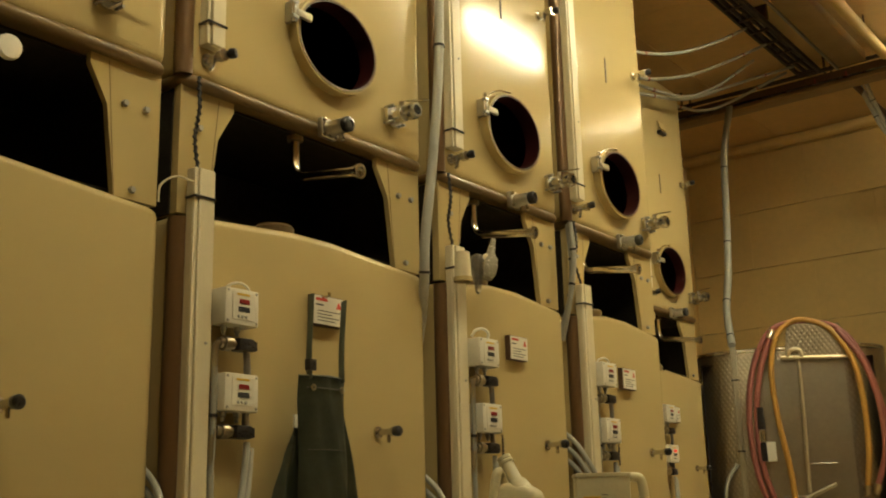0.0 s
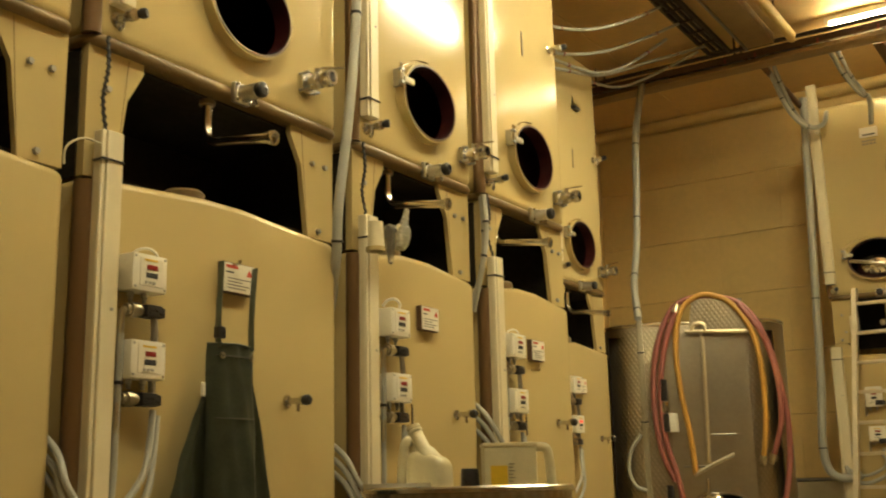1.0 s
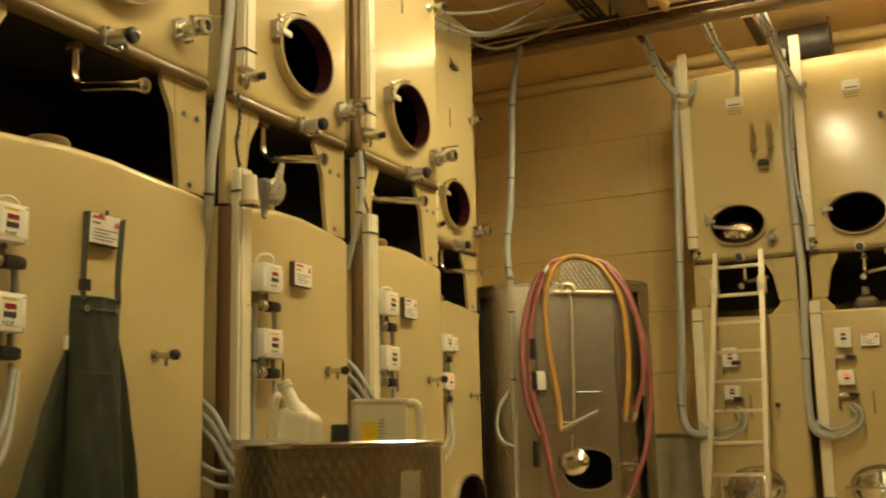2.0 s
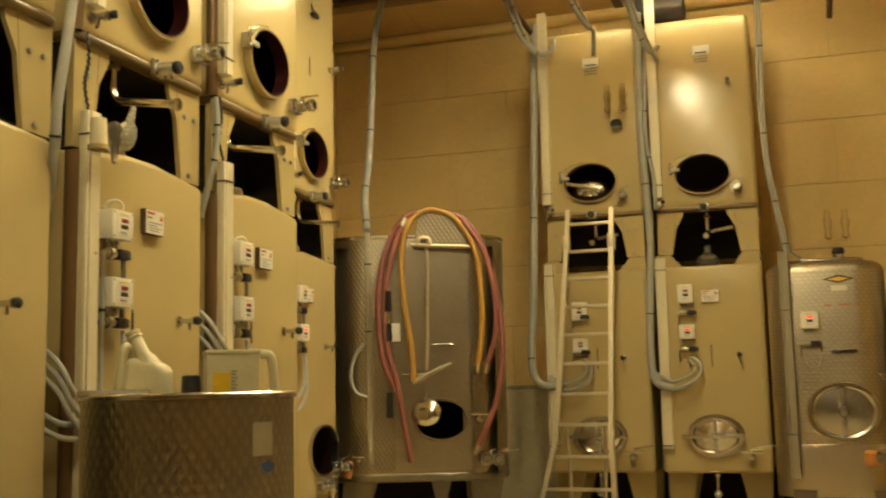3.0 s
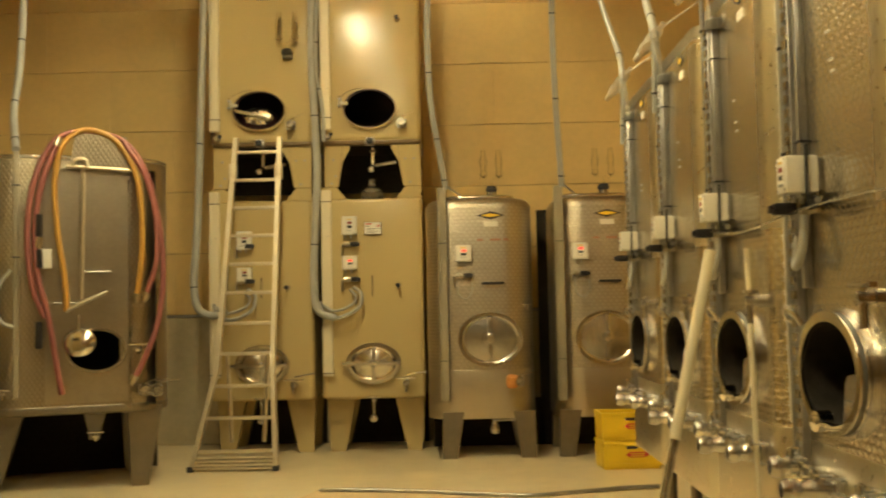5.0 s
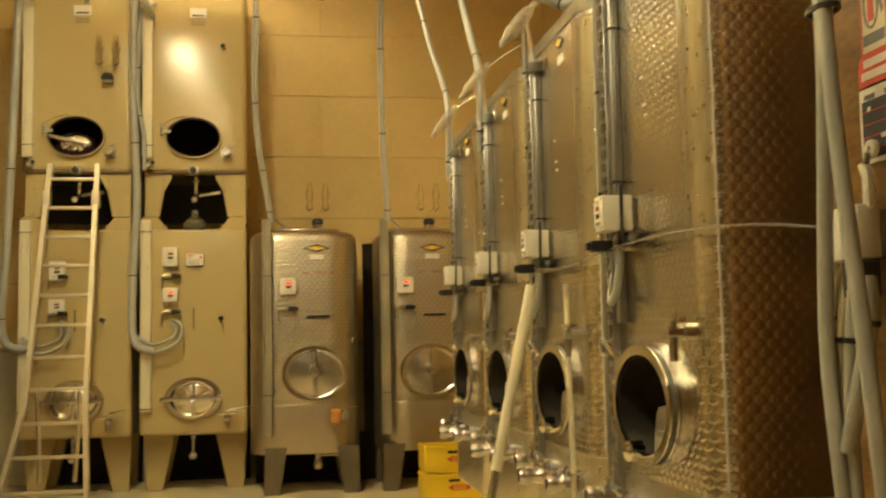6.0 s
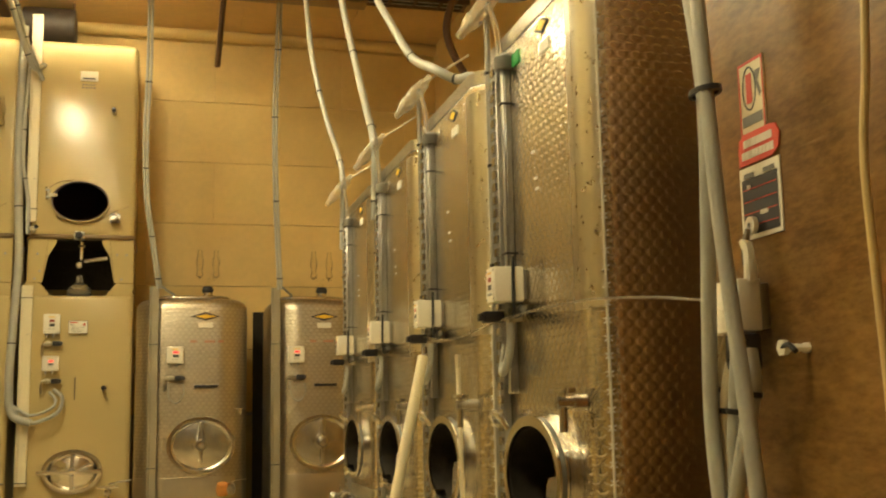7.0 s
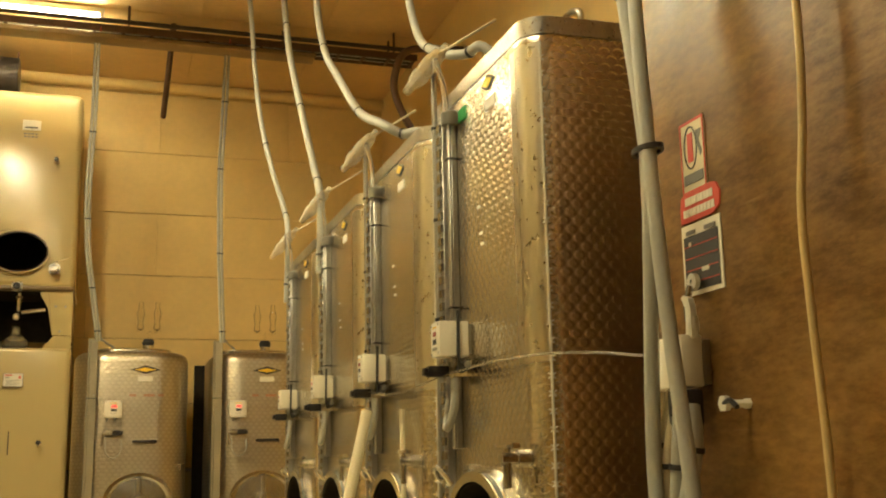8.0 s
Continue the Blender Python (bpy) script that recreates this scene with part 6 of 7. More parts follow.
part("sleeve", bm_lathe([(0, 0), (0.013, 0.0), (0.015, 0.03), (0.01, 0.05), (0, 0.05)], (0.012, -0.04, -0.13), (0.2, 0, 1), 12), WHITE, h)
cb = thing("control_box", pose(1.29, 2.15, 1.66, 0, 0, -90), "pale plastic control box with cable glands", "control box")
part("housing", bm_box(-0.065, 0.05, -0.075, -0.02, -0.055, 0.06, 0.005), WHITE, cb)
part("back_plate", bm_box(-0.07, 0.05, -0.02, 0, -0.05, 0.05, 0.003), STEEL_DULL, cb)
part("lid_arch", bm_plate([(0.035, 0.055), (0.035, 0.12), (0.02, 0.145), (0.03, 0.15), (0.05, 0.14), (0.058, 0.12), (0.058, 0.055)], -0.05, -0.035), WHITE, cb)
part("side_box", bm_box(-0.125, -0.08, -0.07, -0.0, -0.055, 0.06, 0.006), WHITE, cb)
part("plug", bm_box(0.0, 0.06, -0.09, -0.03, -0.14, -0.06, 0.01), BLACK, cb)
for k in range(2):
    part("gland", bm_lathe([(0, 0), (0.016, 0), (0.016, 0.03), (0.01, 0.04), (0, 0.04)], (-0.06 + 0.05 * k, -0.06, -0.06), (0, 0, -1), 10), BRASS, cb)
for k, (pts, r, mat) in enumerate((
        ([(1.22, 2.16, 1.6), (1.21, 2.19, 1.5), (1.21, 2.2, 1.3), (1.22, 2.18, 1.0)], 0.012, BRASS),
        ([(1.22, 2.14, 1.58), (1.2, 2.16, 1.45), (1.2, 2.17, 1.3), (1.21, 2.15, 1.0)], 0.012, TRUNK),
        ([(1.2, 2.09, 1.6), (1.19, 2.1, 1.45), (1.19, 2.12, 1.3), (1.2, 2.12, 1.0)], 0.014, GREY),
        ([(1.21, 2.06, 1.56), (1.2, 2.04, 1.48), (1.19, 2.07, 1.36), (1.18, 2.12, 1.2)], 0.018, GREY))):
    hose_thing("cable", pts, r, mat, "cable hanging below the control box", "cable", "cables below the control box", (0.4,))
hose_thing("conduit_hose", [(1.16, 2.38, 3.9), (1.17, 2.225, 2.75), (1.17, 2.178, 2.47), (1.17, 2.122, 2.13), (1.17, 2.134, 1.87), (1.17, 2.156, 1.62), (1.17, 2.166, 1.4), (1.17, 2.138, 1.15), (1.2, 2.1, 0.5)], 0.0175, GREY, "thick grey conduit hose beside the brown tank", "hose", "conduit hoses by the brown tank", (0.2,))
hose_thing("conduit_hose", [(1.18, 2.28, 3.9), (1.18, 2.16, 2.75), (1.165, 2.125, 2.47), (1.155, 2.085, 2.15), (1.15, 2.05, 1.87), (1.15, 2.02, 1.66), (1.15, 1.985, 1.45), (1.15, 1.95, 1.2), (1.17, 1.9, 0.6)], 0.0175, GREY, "thick grey conduit hose beside the brown tank", "hose", "conduit hoses by the brown tank", (0.2,))
t = thing("cable_tie", pose(1.164, 2.104, 2.14, 0, 0, -90), "black tie round two conduit hoses", "cable tie")
part("band", bm_lathe([(0.026, -0.006), (0.033, -0.006), (0.033, 0.006), (0.026, 0.006)], (0, 0.0, 0), (0, 0, 1), 18, None, 0.95, 1.6), BLACK, t)
hose_thing("amber_tube", [(1.25, 1.66, 3.6), (1.25, 1.645, 2.4), (1.25, 1.655, 2.1), (1.24, 1.67, 1.9), (1.24, 1.665, 1.7), (1.25, 1.665, 1.4), (1.25, 1.66, 0.8)], 0.0085, plain("amber_tube", (0.56, 0.42, 0.2), 0.32, 0, 0.1, 12, 0), "amber sight tube down the tank front", "tube")

# Large dimpled tank draped with hoses
H0 = pose(-3.21, 8.97, 0, 0, 0, 19.7)
t = thing("steel_tank", H0, "large dimpled steel tank with open manway", "steel tank")
part("body", bm_prism(1.64, 1.5, 0.66, 2.8, 0.42, 0.03, (0.21, 1.17, 0.235, 0.175), None, 10), DIMPLE_FLAT, t)
# black inner walls put the shade into the tank; there is no rubber here
part("shade_shell", bm_bin(-0.7, 0.7, 0.03, 1.4, 0.7, 2.7), RUBBER_AND_SHADE, t, "inside blackened for its shade", None, 0)
part("top_rim", bm_prism(1.65, 1.51, 2.775, 2.815, 0.42, 0.012), STEEL, t, "", pose(0, -0.005, 0))
part("lower_band", bm_prism(1.648, 1.508, 0.64, 0.72, 0.42, 0.02), LEGM, t, "smooth steel lower band", pose(0, -0.004, 0))
part("front_panel", bm_holed_panel(-0.2, 0.47, 0.735, 2.71, 0.21, 1.17, 0.236, 0.176, -0.006, 0.001), PANELM, t, "smooth brushed front panel", None, 30)
part("manway_collar", bm_oval_ring(0.225, 0.165, 0.022, -0.03, 0.08, 0.21, 1.17), STEEL, t)
d = part("manway_door", bm_disc_oval(0.135, 0.12, [(1.0, 0.03), (1.0, 0.0), (0.92, -0.012), (0.6, -0.03), (0.0, -0.035)], 0, 0), MIRROR, t, "polished door hanging open", pose(0.07, -0.11, 1.245, -12, 0, -14))
sub("arm", bm_rod((0.0, -0.02, 0.1), (0.0, -0.03, 0.22), 0.014, 8), STEEL, d)
part("door_arm", bm_hose([(-0.03, -0.1, 1.5), (0.12, -0.11, 1.58), (0.3, -0.1, 1.66)], 0.015, 8, 4), GALV, t, "slanting clamp arm")
for x, z, ln in ((-0.12, 1.57, 0.25), (0.13, 1.83, 0.2), (0.02, 2.7, 0.05)):
    part("crossbar", bm_rod((x, -0.03, z), (x + ln, -0.03, z), 0.008, 8), STEEL_DULL, t)
part("rod", bm_hose([(0.09, -0.03, 2.74), (0.11, -0.05, 2.6), (0.105, -0.05, 2.2), (0.09, -0.04, 1.6)], 0.016, 8, 4), ALU, t, "pale upright rod")
wing_tap(t, 0.55, 1.175, 1.5, 0.04)
butterfly_valve(t, 0.6, 0.83, 0.14, 10)
butterfly_valve(t, 0.7, 0.82, 0.14, 10)
wing_tap(t, -0.52, 0.84, 1.0, 0.05)
# shade under the large tank, put in as a black sheet
part("rear_shade", bm_box(-0.8, 0.8, 1.3, 1.33, 0, 0.66), SHADE_BLACK, t, "black sheet added for the shade behind the legs", None, 0)
for s, x in ((-1, -0.5), (1, 0.62)):
    part("leg", bm_plate([(x - 0.16, 0.68), (x + 0.14, 0.68), (x - 0.02 + 0.04 * s, 0.0), (x - 0.16 + 0.04 * s, 0.0)], 0.12, 0.3), LEGM, t, "tapered steel leg", None, 30)
    part("leg", bm_plate([(x - 0.16, 0.68), (x + 0.14, 0.68), (x - 0.02 + 0.04 * s, 0.0), (x - 0.16 + 0.04 * s, 0.0)], 1.15, 1.3), LEGM, t, "tapered steel leg", None, 30)
part("front_gusset", bm_plate([(0.1, 0.68), (0.3, 0.68), (0.24, 0.47), (0.24, 0.42), (0.15, 0.42), (0.15, 0.47)], 0.06, 0.1), LEGM, t, "steel drain gusset", None, 30)
wing_tap(t, 0.2, 0.46, 1.2, 0.04)
part("top_plate", bm_plate([(0.0, 2.72), (0.48, 2.70), (0.46, 2.98), (0.04, 3.0)], -0.05, -0.035), DIMPLE_FLAT, t, "raised chequered steel plate", None, 30)
part("top_bar", bm_rod((-0.03, -0.06, 2.715), (0.5, -0.06, 2.69), 0.016, 8), ALU, t)
part("top_hook", bm_hose([(0.02, -0.06, 2.71), (0.05, -0.07, 2.77), (0.12, -0.07, 2.77), (0.14, -0.07, 2.71)], 0.018, 8, 5), ALU, t)
part("side_duct", bm_box(-0.445, -0.395, -0.015, 0.05, 0.8, 2.84, 0.006), DARKGREY2, t, "upright cable duct")
for z in (2.55, 1.95):
    part("duct_tie", bm_box(-0.452, -0.388, -0.02, 0.05, z, z + 0.012, 0.002, 1), BLACK, t)
part("side_loop", bm_hose([(-0.46, -0.01, 1.85), (-0.55, -0.02, 1.72), (-0.58, -0.02, 1.55), (-0.53, -0.02, 1.42), (-0.44, -0.03, 1.38)], 0.017, 10, 5), GREY, t, "grey hose loop")
part("junction", bm_box(-0.22, -0.14, -0.06, 0, 1.86, 2.02, 0.008), WHITE, t, "small white junction box")
part("top_lid", bm_lathe([(0.3, 0), (0.3, 0.04), (0.27, 0.06), (0, 0.08)], (-0.3, 0.6, 2.8), (0, 0, 1), 24), STEEL, t)


def draped(points, r, mat, label, ends=True):
    h = thing("hose", H0, label, "hose", "hoses draped over the large steel tank")
    points = [(0.2 + 0.94 * (x - 0.2), y, z - 0.06 * max(0.0, min(1.0, (z - 2.4) / 0.6))) for x, y, z in points]
    part("tube", bm_hose(points, r, 12, 8), mat, h)
    if ends:
        a, b = Vector(points[-2]), Vector(points[-1])
        part("coupling", bm_lathe([(r, -0.02), (r + 0.012, -0.02), (r + 0.012, 0.02), (r + 0.004, 0.03), (r + 0.004, 0.06), (0, 0.06)], b, b - a, 14), BRASS, h, "brass hose coupling")
    return h


draped([(-0.04, -0.09, 1.5), (-0.06, -0.1, 1.8), (-0.12, -0.1, 2.2), (-0.14, -0.1, 2.6), (-0.08, -0.09, 2.92), (0.06, -0.06, 3.07), (0.22, -0.05, 3.08), (0.4, -0.06, 2.98), (0.55, -0.09, 2.7), (0.6, -0.11, 2.35), (0.6, -0.11, 1.95), (0.555, -0.1, 1.62)], 0.024, GOLDHOSE, "amber rubber hose draped over the tank")
draped([(-0.08, -0.12, 0.82), (-0.13, -0.13, 1.1), (-0.2, -0.13, 1.5), (-0.28, -0.13, 1.8), (-0.3, -0.12, 2.2), (-0.24, -0.12, 2.6), (-0.12, -0.09, 2.95)], 0.0245, REDHOSE, "faded red rubber hose draped over the tank")
draped([(-0.22, -0.12, 1.45), (-0.32, -0.12, 1.7), (-0.365, -0.12, 2.1), (-0.33, -0.12, 2.5), (-0.22, -0.1, 2.85), (-0.06, -0.07, 3.04), (0.2, -0.02, 3.07), (0.45, -0.05, 3.0), (0.62, -0.09, 2.75), (0.74, -0.1, 2.3), (0.79, -0.08, 1.85), (0.74, -0.09, 1.4), (0.6, -0.1, 1.05), (0.53, -0.1, 0.93)], 0.0245, REDHOSE, "faded red rubber hose draped over the tank")
draped([(0.45, -0.07, 2.98), (0.63, -0.11, 2.68), (0.72, -0.13, 2.3), (0.73, -0.14, 1.95), (0.68, -0.12, 1.75), (0.635, -0.12, 1.63)], 0.023, REDHOSE, "faded red rubber hose draped over the tank")
c = thing("hose_fitting", H0, "black and steel hose fittings clipped to the tank", "fitting")
for z0, z1, mat in ((2.12, 2.3, BLACK), (2.02, 2.11, STEEL), (1.86, 2.01, BLACK), (1.2, 1.42, BLACK)):
    part("sleeve", bm_lathe([(0, z0), (0.028, z0), (0.032, z0 + 0.02), (0.028, z1), (0, z1)], (-0.24, -0.13, 0), (0, 0, 1), 12), mat, c)

# Open vat with jugs
VX, VY = -2.25, 3.67
t = thing("steel_vat", pose(VX, VY, 0), "open dimpled stainless vat holding plastic jugs", "vat")
bm = bm_lathe([(0.4, 0.1), (0.4, 1.44)], segs=64)
uvl = bm.loops.layers.uv.new("UVMap")
for f in bm.faces:
    angs = [math.atan2(lp.vert.co.y, lp.vert.co.x) for lp in f.loops]
    for lp, a in zip(f.loops, angs):
        if max(angs) - min(angs) > 3 and a < 0:
            a += 2 * math.pi
        lp[uvl].uv = (a * 0.4, lp.vert.co.z)
part("wall", bm, VATM, t)
part("inside", bm_lathe([(0.395, 1.44), (0.392, 0.14), (0, 0.14)], segs=48), STEEL_DULL, t)
part("rim", bm_lathe([(0.386, 1.43), (0.386, 1.445), (0.392, 1.452), (0.402, 1.452), (0.412, 1.444), (0.412, 1.43), (0.4, 1.426)], segs=64), STEEL, t, "rolled steel rim")
part("bottom", bm_lathe([(0, 0.1), (0.4, 0.1), (0.4, 0.14)], segs=48), STEEL_DULL, t)
for a in (45, 135, 225, 315):
    part("foot", bm_rod((0.32 * math.cos(radians(a)), 0.32 * math.sin(radians(a)), 0), (0.32 * math.cos(radians(a)), 0.32 * math.sin(radians(a)), 0.11), 0.03, 12), STEEL_DULL, t)
part("board", bm_lathe([(0, 1.3), (0.38, 1.3), (0.385, 1.31), (0.38, 1.32), (0, 1.32)], segs=40), STEEL, t, "floating lid sunk below the rim")
part("sticker", bm_plate([(-0.05, 1.22), (0.05, 1.22), (0.05, 1.34), (-0.05, 1.34)], -0.402, -0.399), GALV, t, "worn label", pose(0, 0, 0, 0, 0, 72))
part("blue_mark", bm_plate([(-0.03, 1.17), (0, 1.155), (0.03, 1.17), (0.03, 1.19), (0, 1.2), (-0.03, 1.19)], -0.403, -0.4), BLUEP, t, "blue mark", pose(0, 0, 0, 0, 0, 76))

def jug(m, label, w, h, neck, loop):
    """A blown canister: rounded body with sloping shoulders, an optional leaning neck and an optional loop handle."""
    t = thing("jug", m, label, "jug", "jugs in the vat")
    body = bm_prism(w, 0.13, 0.0, h, 0.035, 0.03)
    for v in body.verts:
        if v.co.z > h - 0.05:
            v.co.z -= 0.35 * max(0.0, v.co.x + 0.01)
            v.co.y = 0.065 + 0.8 * (v.co.y - 0.065)
    part("body", body, JUGM, t, "", pose(0, -0.065, 0))
    if neck:
        n = part("neck", bm_lathe([(0.05, -0.03), (0.04, 0.01), (0.027, 0.03), (0.025, 0.115), (0.029, 0.12), (0.029, 0.132), (0.02, 0.132), (0.018, 0.1), (0, 0.09)], (-0.01, 0, h - 0.015), (-0.55, 0, 1), 18), JUGM, t)
        sub("lip", bm_lathe([(0.028, 0.1), (0.031, 0.103), (0.031, 0.112), (0.028, 0.115)], (-0.01, 0, h - 0.015), (-0.55, 0, 1), 18), JUGM, n)
    if loop:
        part("handle", bm_hose([(0.0, 0, h - 0.03), (-0.005, 0, h + 0.08), (0.002, 0, h + 0.19), (0.012, 0.02, h + 0.215), (0.02, 0.05, h + 0.19), (0.02, 0.055, h - 0.02)], 0.02, 12, 6), JUGM, t)


jug(pose(VX - 0.115, VY - 0.1, 1.322, 0, 0, 4), "milky plastic canister with its neck leaning", 0.17, 0.265, True, False)
jug(pose(VX - 0.3, VY - 0.03, 1.322, 0, 3, 10), "milky plastic canister with tall loop handle", 0.1, 0.1, False, True)
t = thing("measuring_jug", pose(VX + 0.17, VY + 0.08, 1.325, 0, 0, 35), "square milky measuring jug with orange label", "jug", "jugs in the vat")
part("body", bm_box(-0.13, 0.075, -0.08, 0.08, 0, 0.285, 0.012), JUGM, t)
part("handle", bm_hose([(0.06, 0, 0.268), (0.105, 0, 0.27), (0.128, 0, 0.25), (0.138, 0, 0.15), (0.14, 0, 0.05), (0.07, 0, 0.03)], 0.019, 10, 6), JUGM, t, "broad moulded grip")
part("lip", bm_box(-0.134, 0.079, -0.084, 0.084, 0.27, 0.287, 0.006), JUGM, t)
part("orange_label", bm_box(-0.105, -0.04, -0.084, -0.08, 0.05, 0.2), YELLOWPRINT, t, "orange label", None, 0)
for k in range(9):
    part("mark", bm_box(-0.035, -0.012 - 0.008 * (k % 2), -0.083, -0.08, 0.1 + 0.013 * k, 0.103 + 0.013 * k), BARS, t, "", None, 0)
t = thing("beaker", pose(VX + 0.02, VY - 0.02, 1.32), "black plastic beaker upside down", "beaker")
part("beaker", bm_lathe([(0.044, 0), (0.044, 0.01), (0.035, 0.192), (0.031, 0.198), (0, 0.198)], segs=20), BLACK, t)
t = thing("plastic_scoop", pose(VX + 0.22, VY - 0.05, 1.35, 0, 80, 20), "milky plastic scoop lying in the vat", "scoop")
part("scoop", bm_lathe([(0, 0), (0.03, 0.01), (0.045, 0.06), (0.04, 0.12), (0.02, 0.17), (0, 0.18)], segs=16), JUGM, t)
t = thing("plastic_tray", pose(VX - 0.2, VY - 0.2, 1.422), "white plastic plate on the vat", "plate")
part("plate", bm_lathe([(0, 0), (0.1, 0.0), (0.13, 0.02), (0.135, 0.045), (0.125, 0.03), (0, 0.02)], segs=24), WHITE, t)

# Under the ceiling
def tube_light(x, y, z, length, turn, strength):
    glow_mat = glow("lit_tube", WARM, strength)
    t = thing("tube_light", pose(x, y, z, 0, 0, turn), "lit fluorescent tube light under the ceiling", "ceiling light", "tube lights")
    part("housing", bm_box(-length / 2 - 0.03, length / 2 + 0.03, -0.05, 0.05, 0.035, 0.09, 0.006), WHITE, t)
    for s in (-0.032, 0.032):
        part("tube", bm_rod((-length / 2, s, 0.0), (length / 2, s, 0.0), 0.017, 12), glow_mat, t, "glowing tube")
    for s in (-1, 1) if turn else ():
        part("reflector", bm_box(*sorted((s * 0.105, s * 0.111)), *(0, 1), -0.034, 0.07), WHITE, t, "white reflector sheet", Matrix(((0, length + 0.06, 0, -length / 2 - 0.03), (1, 0, 0, 0), (0, 0, 1, 0), (0, 0, 0, 1))), 0)
        part("reflector_top", bm_box(-length / 2 - 0.03, length / 2 + 0.03, *sorted((s * 0.05, s * 0.108)), 0.066, 0.072), WHITE, t, "", None, 0)
        part("end_plate", bm_box(*sorted((s * (length / 2 + 0.03), s * (length / 2 + 0.036))), -0.11, 0.11, -0.045, 0.09), WHITE, t, "", None, 0)
    for s in (-1, 1):
        part("holder", bm_box(s * length / 2 - 0.015, s * length / 2 + 0.015, -0.055, 0.055, -0.02, 0.04, 0.004), WHITE, t)
        part("hanger", bm_rod((s * length * 0.3, 0, 0.09), (s * length * 0.3, 0, H - z), 0.005, 6), STEEL_DULL, t)
    return t


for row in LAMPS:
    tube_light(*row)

# Long cable tray across the room
t = thing("cable_tray", pose(0, 10.12, 5.5), "dark steel cable tray with leads across the room", "cable tray")
for y in (-0.11, 0.11):
    part("side_rail", bm_box(-5.0, 2.95, y - 0.008, y + 0.008, 0, 0.07, 0.003, 1), RUST, t)
for k in range(31):
    part("rung", bm_box(-4.9 + 0.26 * k, -4.87 + 0.26 * k, -0.11, 0.11, 0.0, 0.012), RUST, t, "", None, 0)
for k, (y, r) in enumerate(((-0.06, 0.016), (-0.02, 0.012), (0.03, 0.018), (0.07, 0.012))):
    part("lead", bm_hose([(-5.0, y, 0.03), (-2.5, y + 0.01, 0.034), (0.0, y - 0.008, 0.03), (2.9, y, 0.03)], r, 8, 6), (BLACK, GREY, BLACK, GREY)[k], t)
for x in (-4.4, -2.9, -1.4, 0.1, 1.6, 2.7):
    part("hanger", bm_rod((x, 0.11, 0.05), (x, 0.11, H - 5.5), 0.012, 8), RUST, t)
    part("hanger", bm_rod((x, -0.11, 0.05), (x, -0.11, H - 5.5), 0.012, 8), RUST, t)
for x in (-2.1, -1.55, -0.15, 1.05, -2.7, -3.0):
    part("red_clip", bm_box(x - 0.009, x + 0.009, -0.125, -0.11, -0.01, 0.04, 0.003), DARKRED, t, "red clip")
part("pipe", bm_rod((-4.9, -0.16, 0.09), (2.9, -0.16, 0.09), 0.022, 12), DARKWOOD, t)
part("channel", bm_box(-5.0, 1.9, -0.08, 0.12, -0.05, -0.006, 0.006), CHANNEL, t, "pale metal channel below the leads")

# Ladder tray and trunking running towards the end wall
t = thing("cable_tray", pose(-3.0, 0, 5.58), "dark ladder tray with black cables under the ceiling", "cable tray")
for x in (-0.13, 0.06):
    part("side_rail", bm_box(x - 0.012, x + 0.012, 3.0, 10.0, 0, 0.05, 0.003, 1), DARKWOOD, t)
for k in range(24):
    part("rung", bm_box(-0.13, 0.06, 3.2 + 0.29 * k, 3.225 + 0.29 * k, 0.004, 0.02), DARKWOOD, t, "", None, 0)
for x, r in ((-0.09, 0.022), (-0.03, 0.018), (0.02, 0.022)):
    part("lead", bm_hose([(x, 3.0, 0.045), (x + 0.01, 6.0, 0.045), (x, 9.0, 0.045), (x + 0.03, 9.9, 0.03)], r, 8, 6), BLACK, t)
for y in (4.2, 6.4, 8.6):
    part("hanger", bm_box(-0.15, 0.08, y, y + 0.03, 0.05, H - 5.58, 0.004, 1), RUST, t)
t = thing("cable_trunking", pose(-2.62, 0, 5.55), "wide brown metal trunking under the ceiling", "trunking")
part("channel", bm_box(-0.13, 0.13, 3.0, 9.95, 0.02, 0.12, 0.006), CHANNEL, t)
part("edge", bm_box(-0.15, -0.13, 3.0, 9.95, 0.0, 0.12, 0.003, 1), STEEL_DULL, t)
for y in (4.0, 6.5, 9.0):
    part("hanger", bm_rod((0, y, 0.12), (0, y, H - 5.55), 0.01, 8), RUST, t)
t = thing("ceiling_pipe", pose(-2.33, 0, 5.6), "pale round pipe under the ceiling", "pipe")
part("tube", bm_rod((0, 3.0, 0), (0, 10.0, 0), 0.05, 16), WALLM, t)
for y in (4.4, 7.0, 9.4):
    part("hanger", bm_rod((0, y, 0.04), (0, y, H - 5.6), 0.008, 8), RUST, t)
t = thing("steel_strut", pose(0, 0, 0), "brown steel strut from ceiling to wall", "strut", "brown struts")
part("strut", bm_rod((0.53, 10.3, 5.76), (0.50, 11.3, 5.12), 0.03, 10), RUST, t)
t = thing("steel_strut", pose(0, 0, 0), "brown steel strut from ceiling to wall", "strut", "brown struts")
part("strut", bm_box(-1.68, -1.58, 10.4, 11.3, 5.5, 5.56, 0.01), RUST, t)
t = thing("steel_strut", pose(0, 0, 0), "brown steel strut from ceiling to wall", "strut", "brown struts")
part("strut", bm_rod((-2.75, 10.1, 5.55), (-2.45, 11.2, 5.1), 0.03, 10), RUST, t)
t = thing("ventilation_duct", pose(-0.98, 11.5, 5.5), "short dark round duct by the wall", "duct")
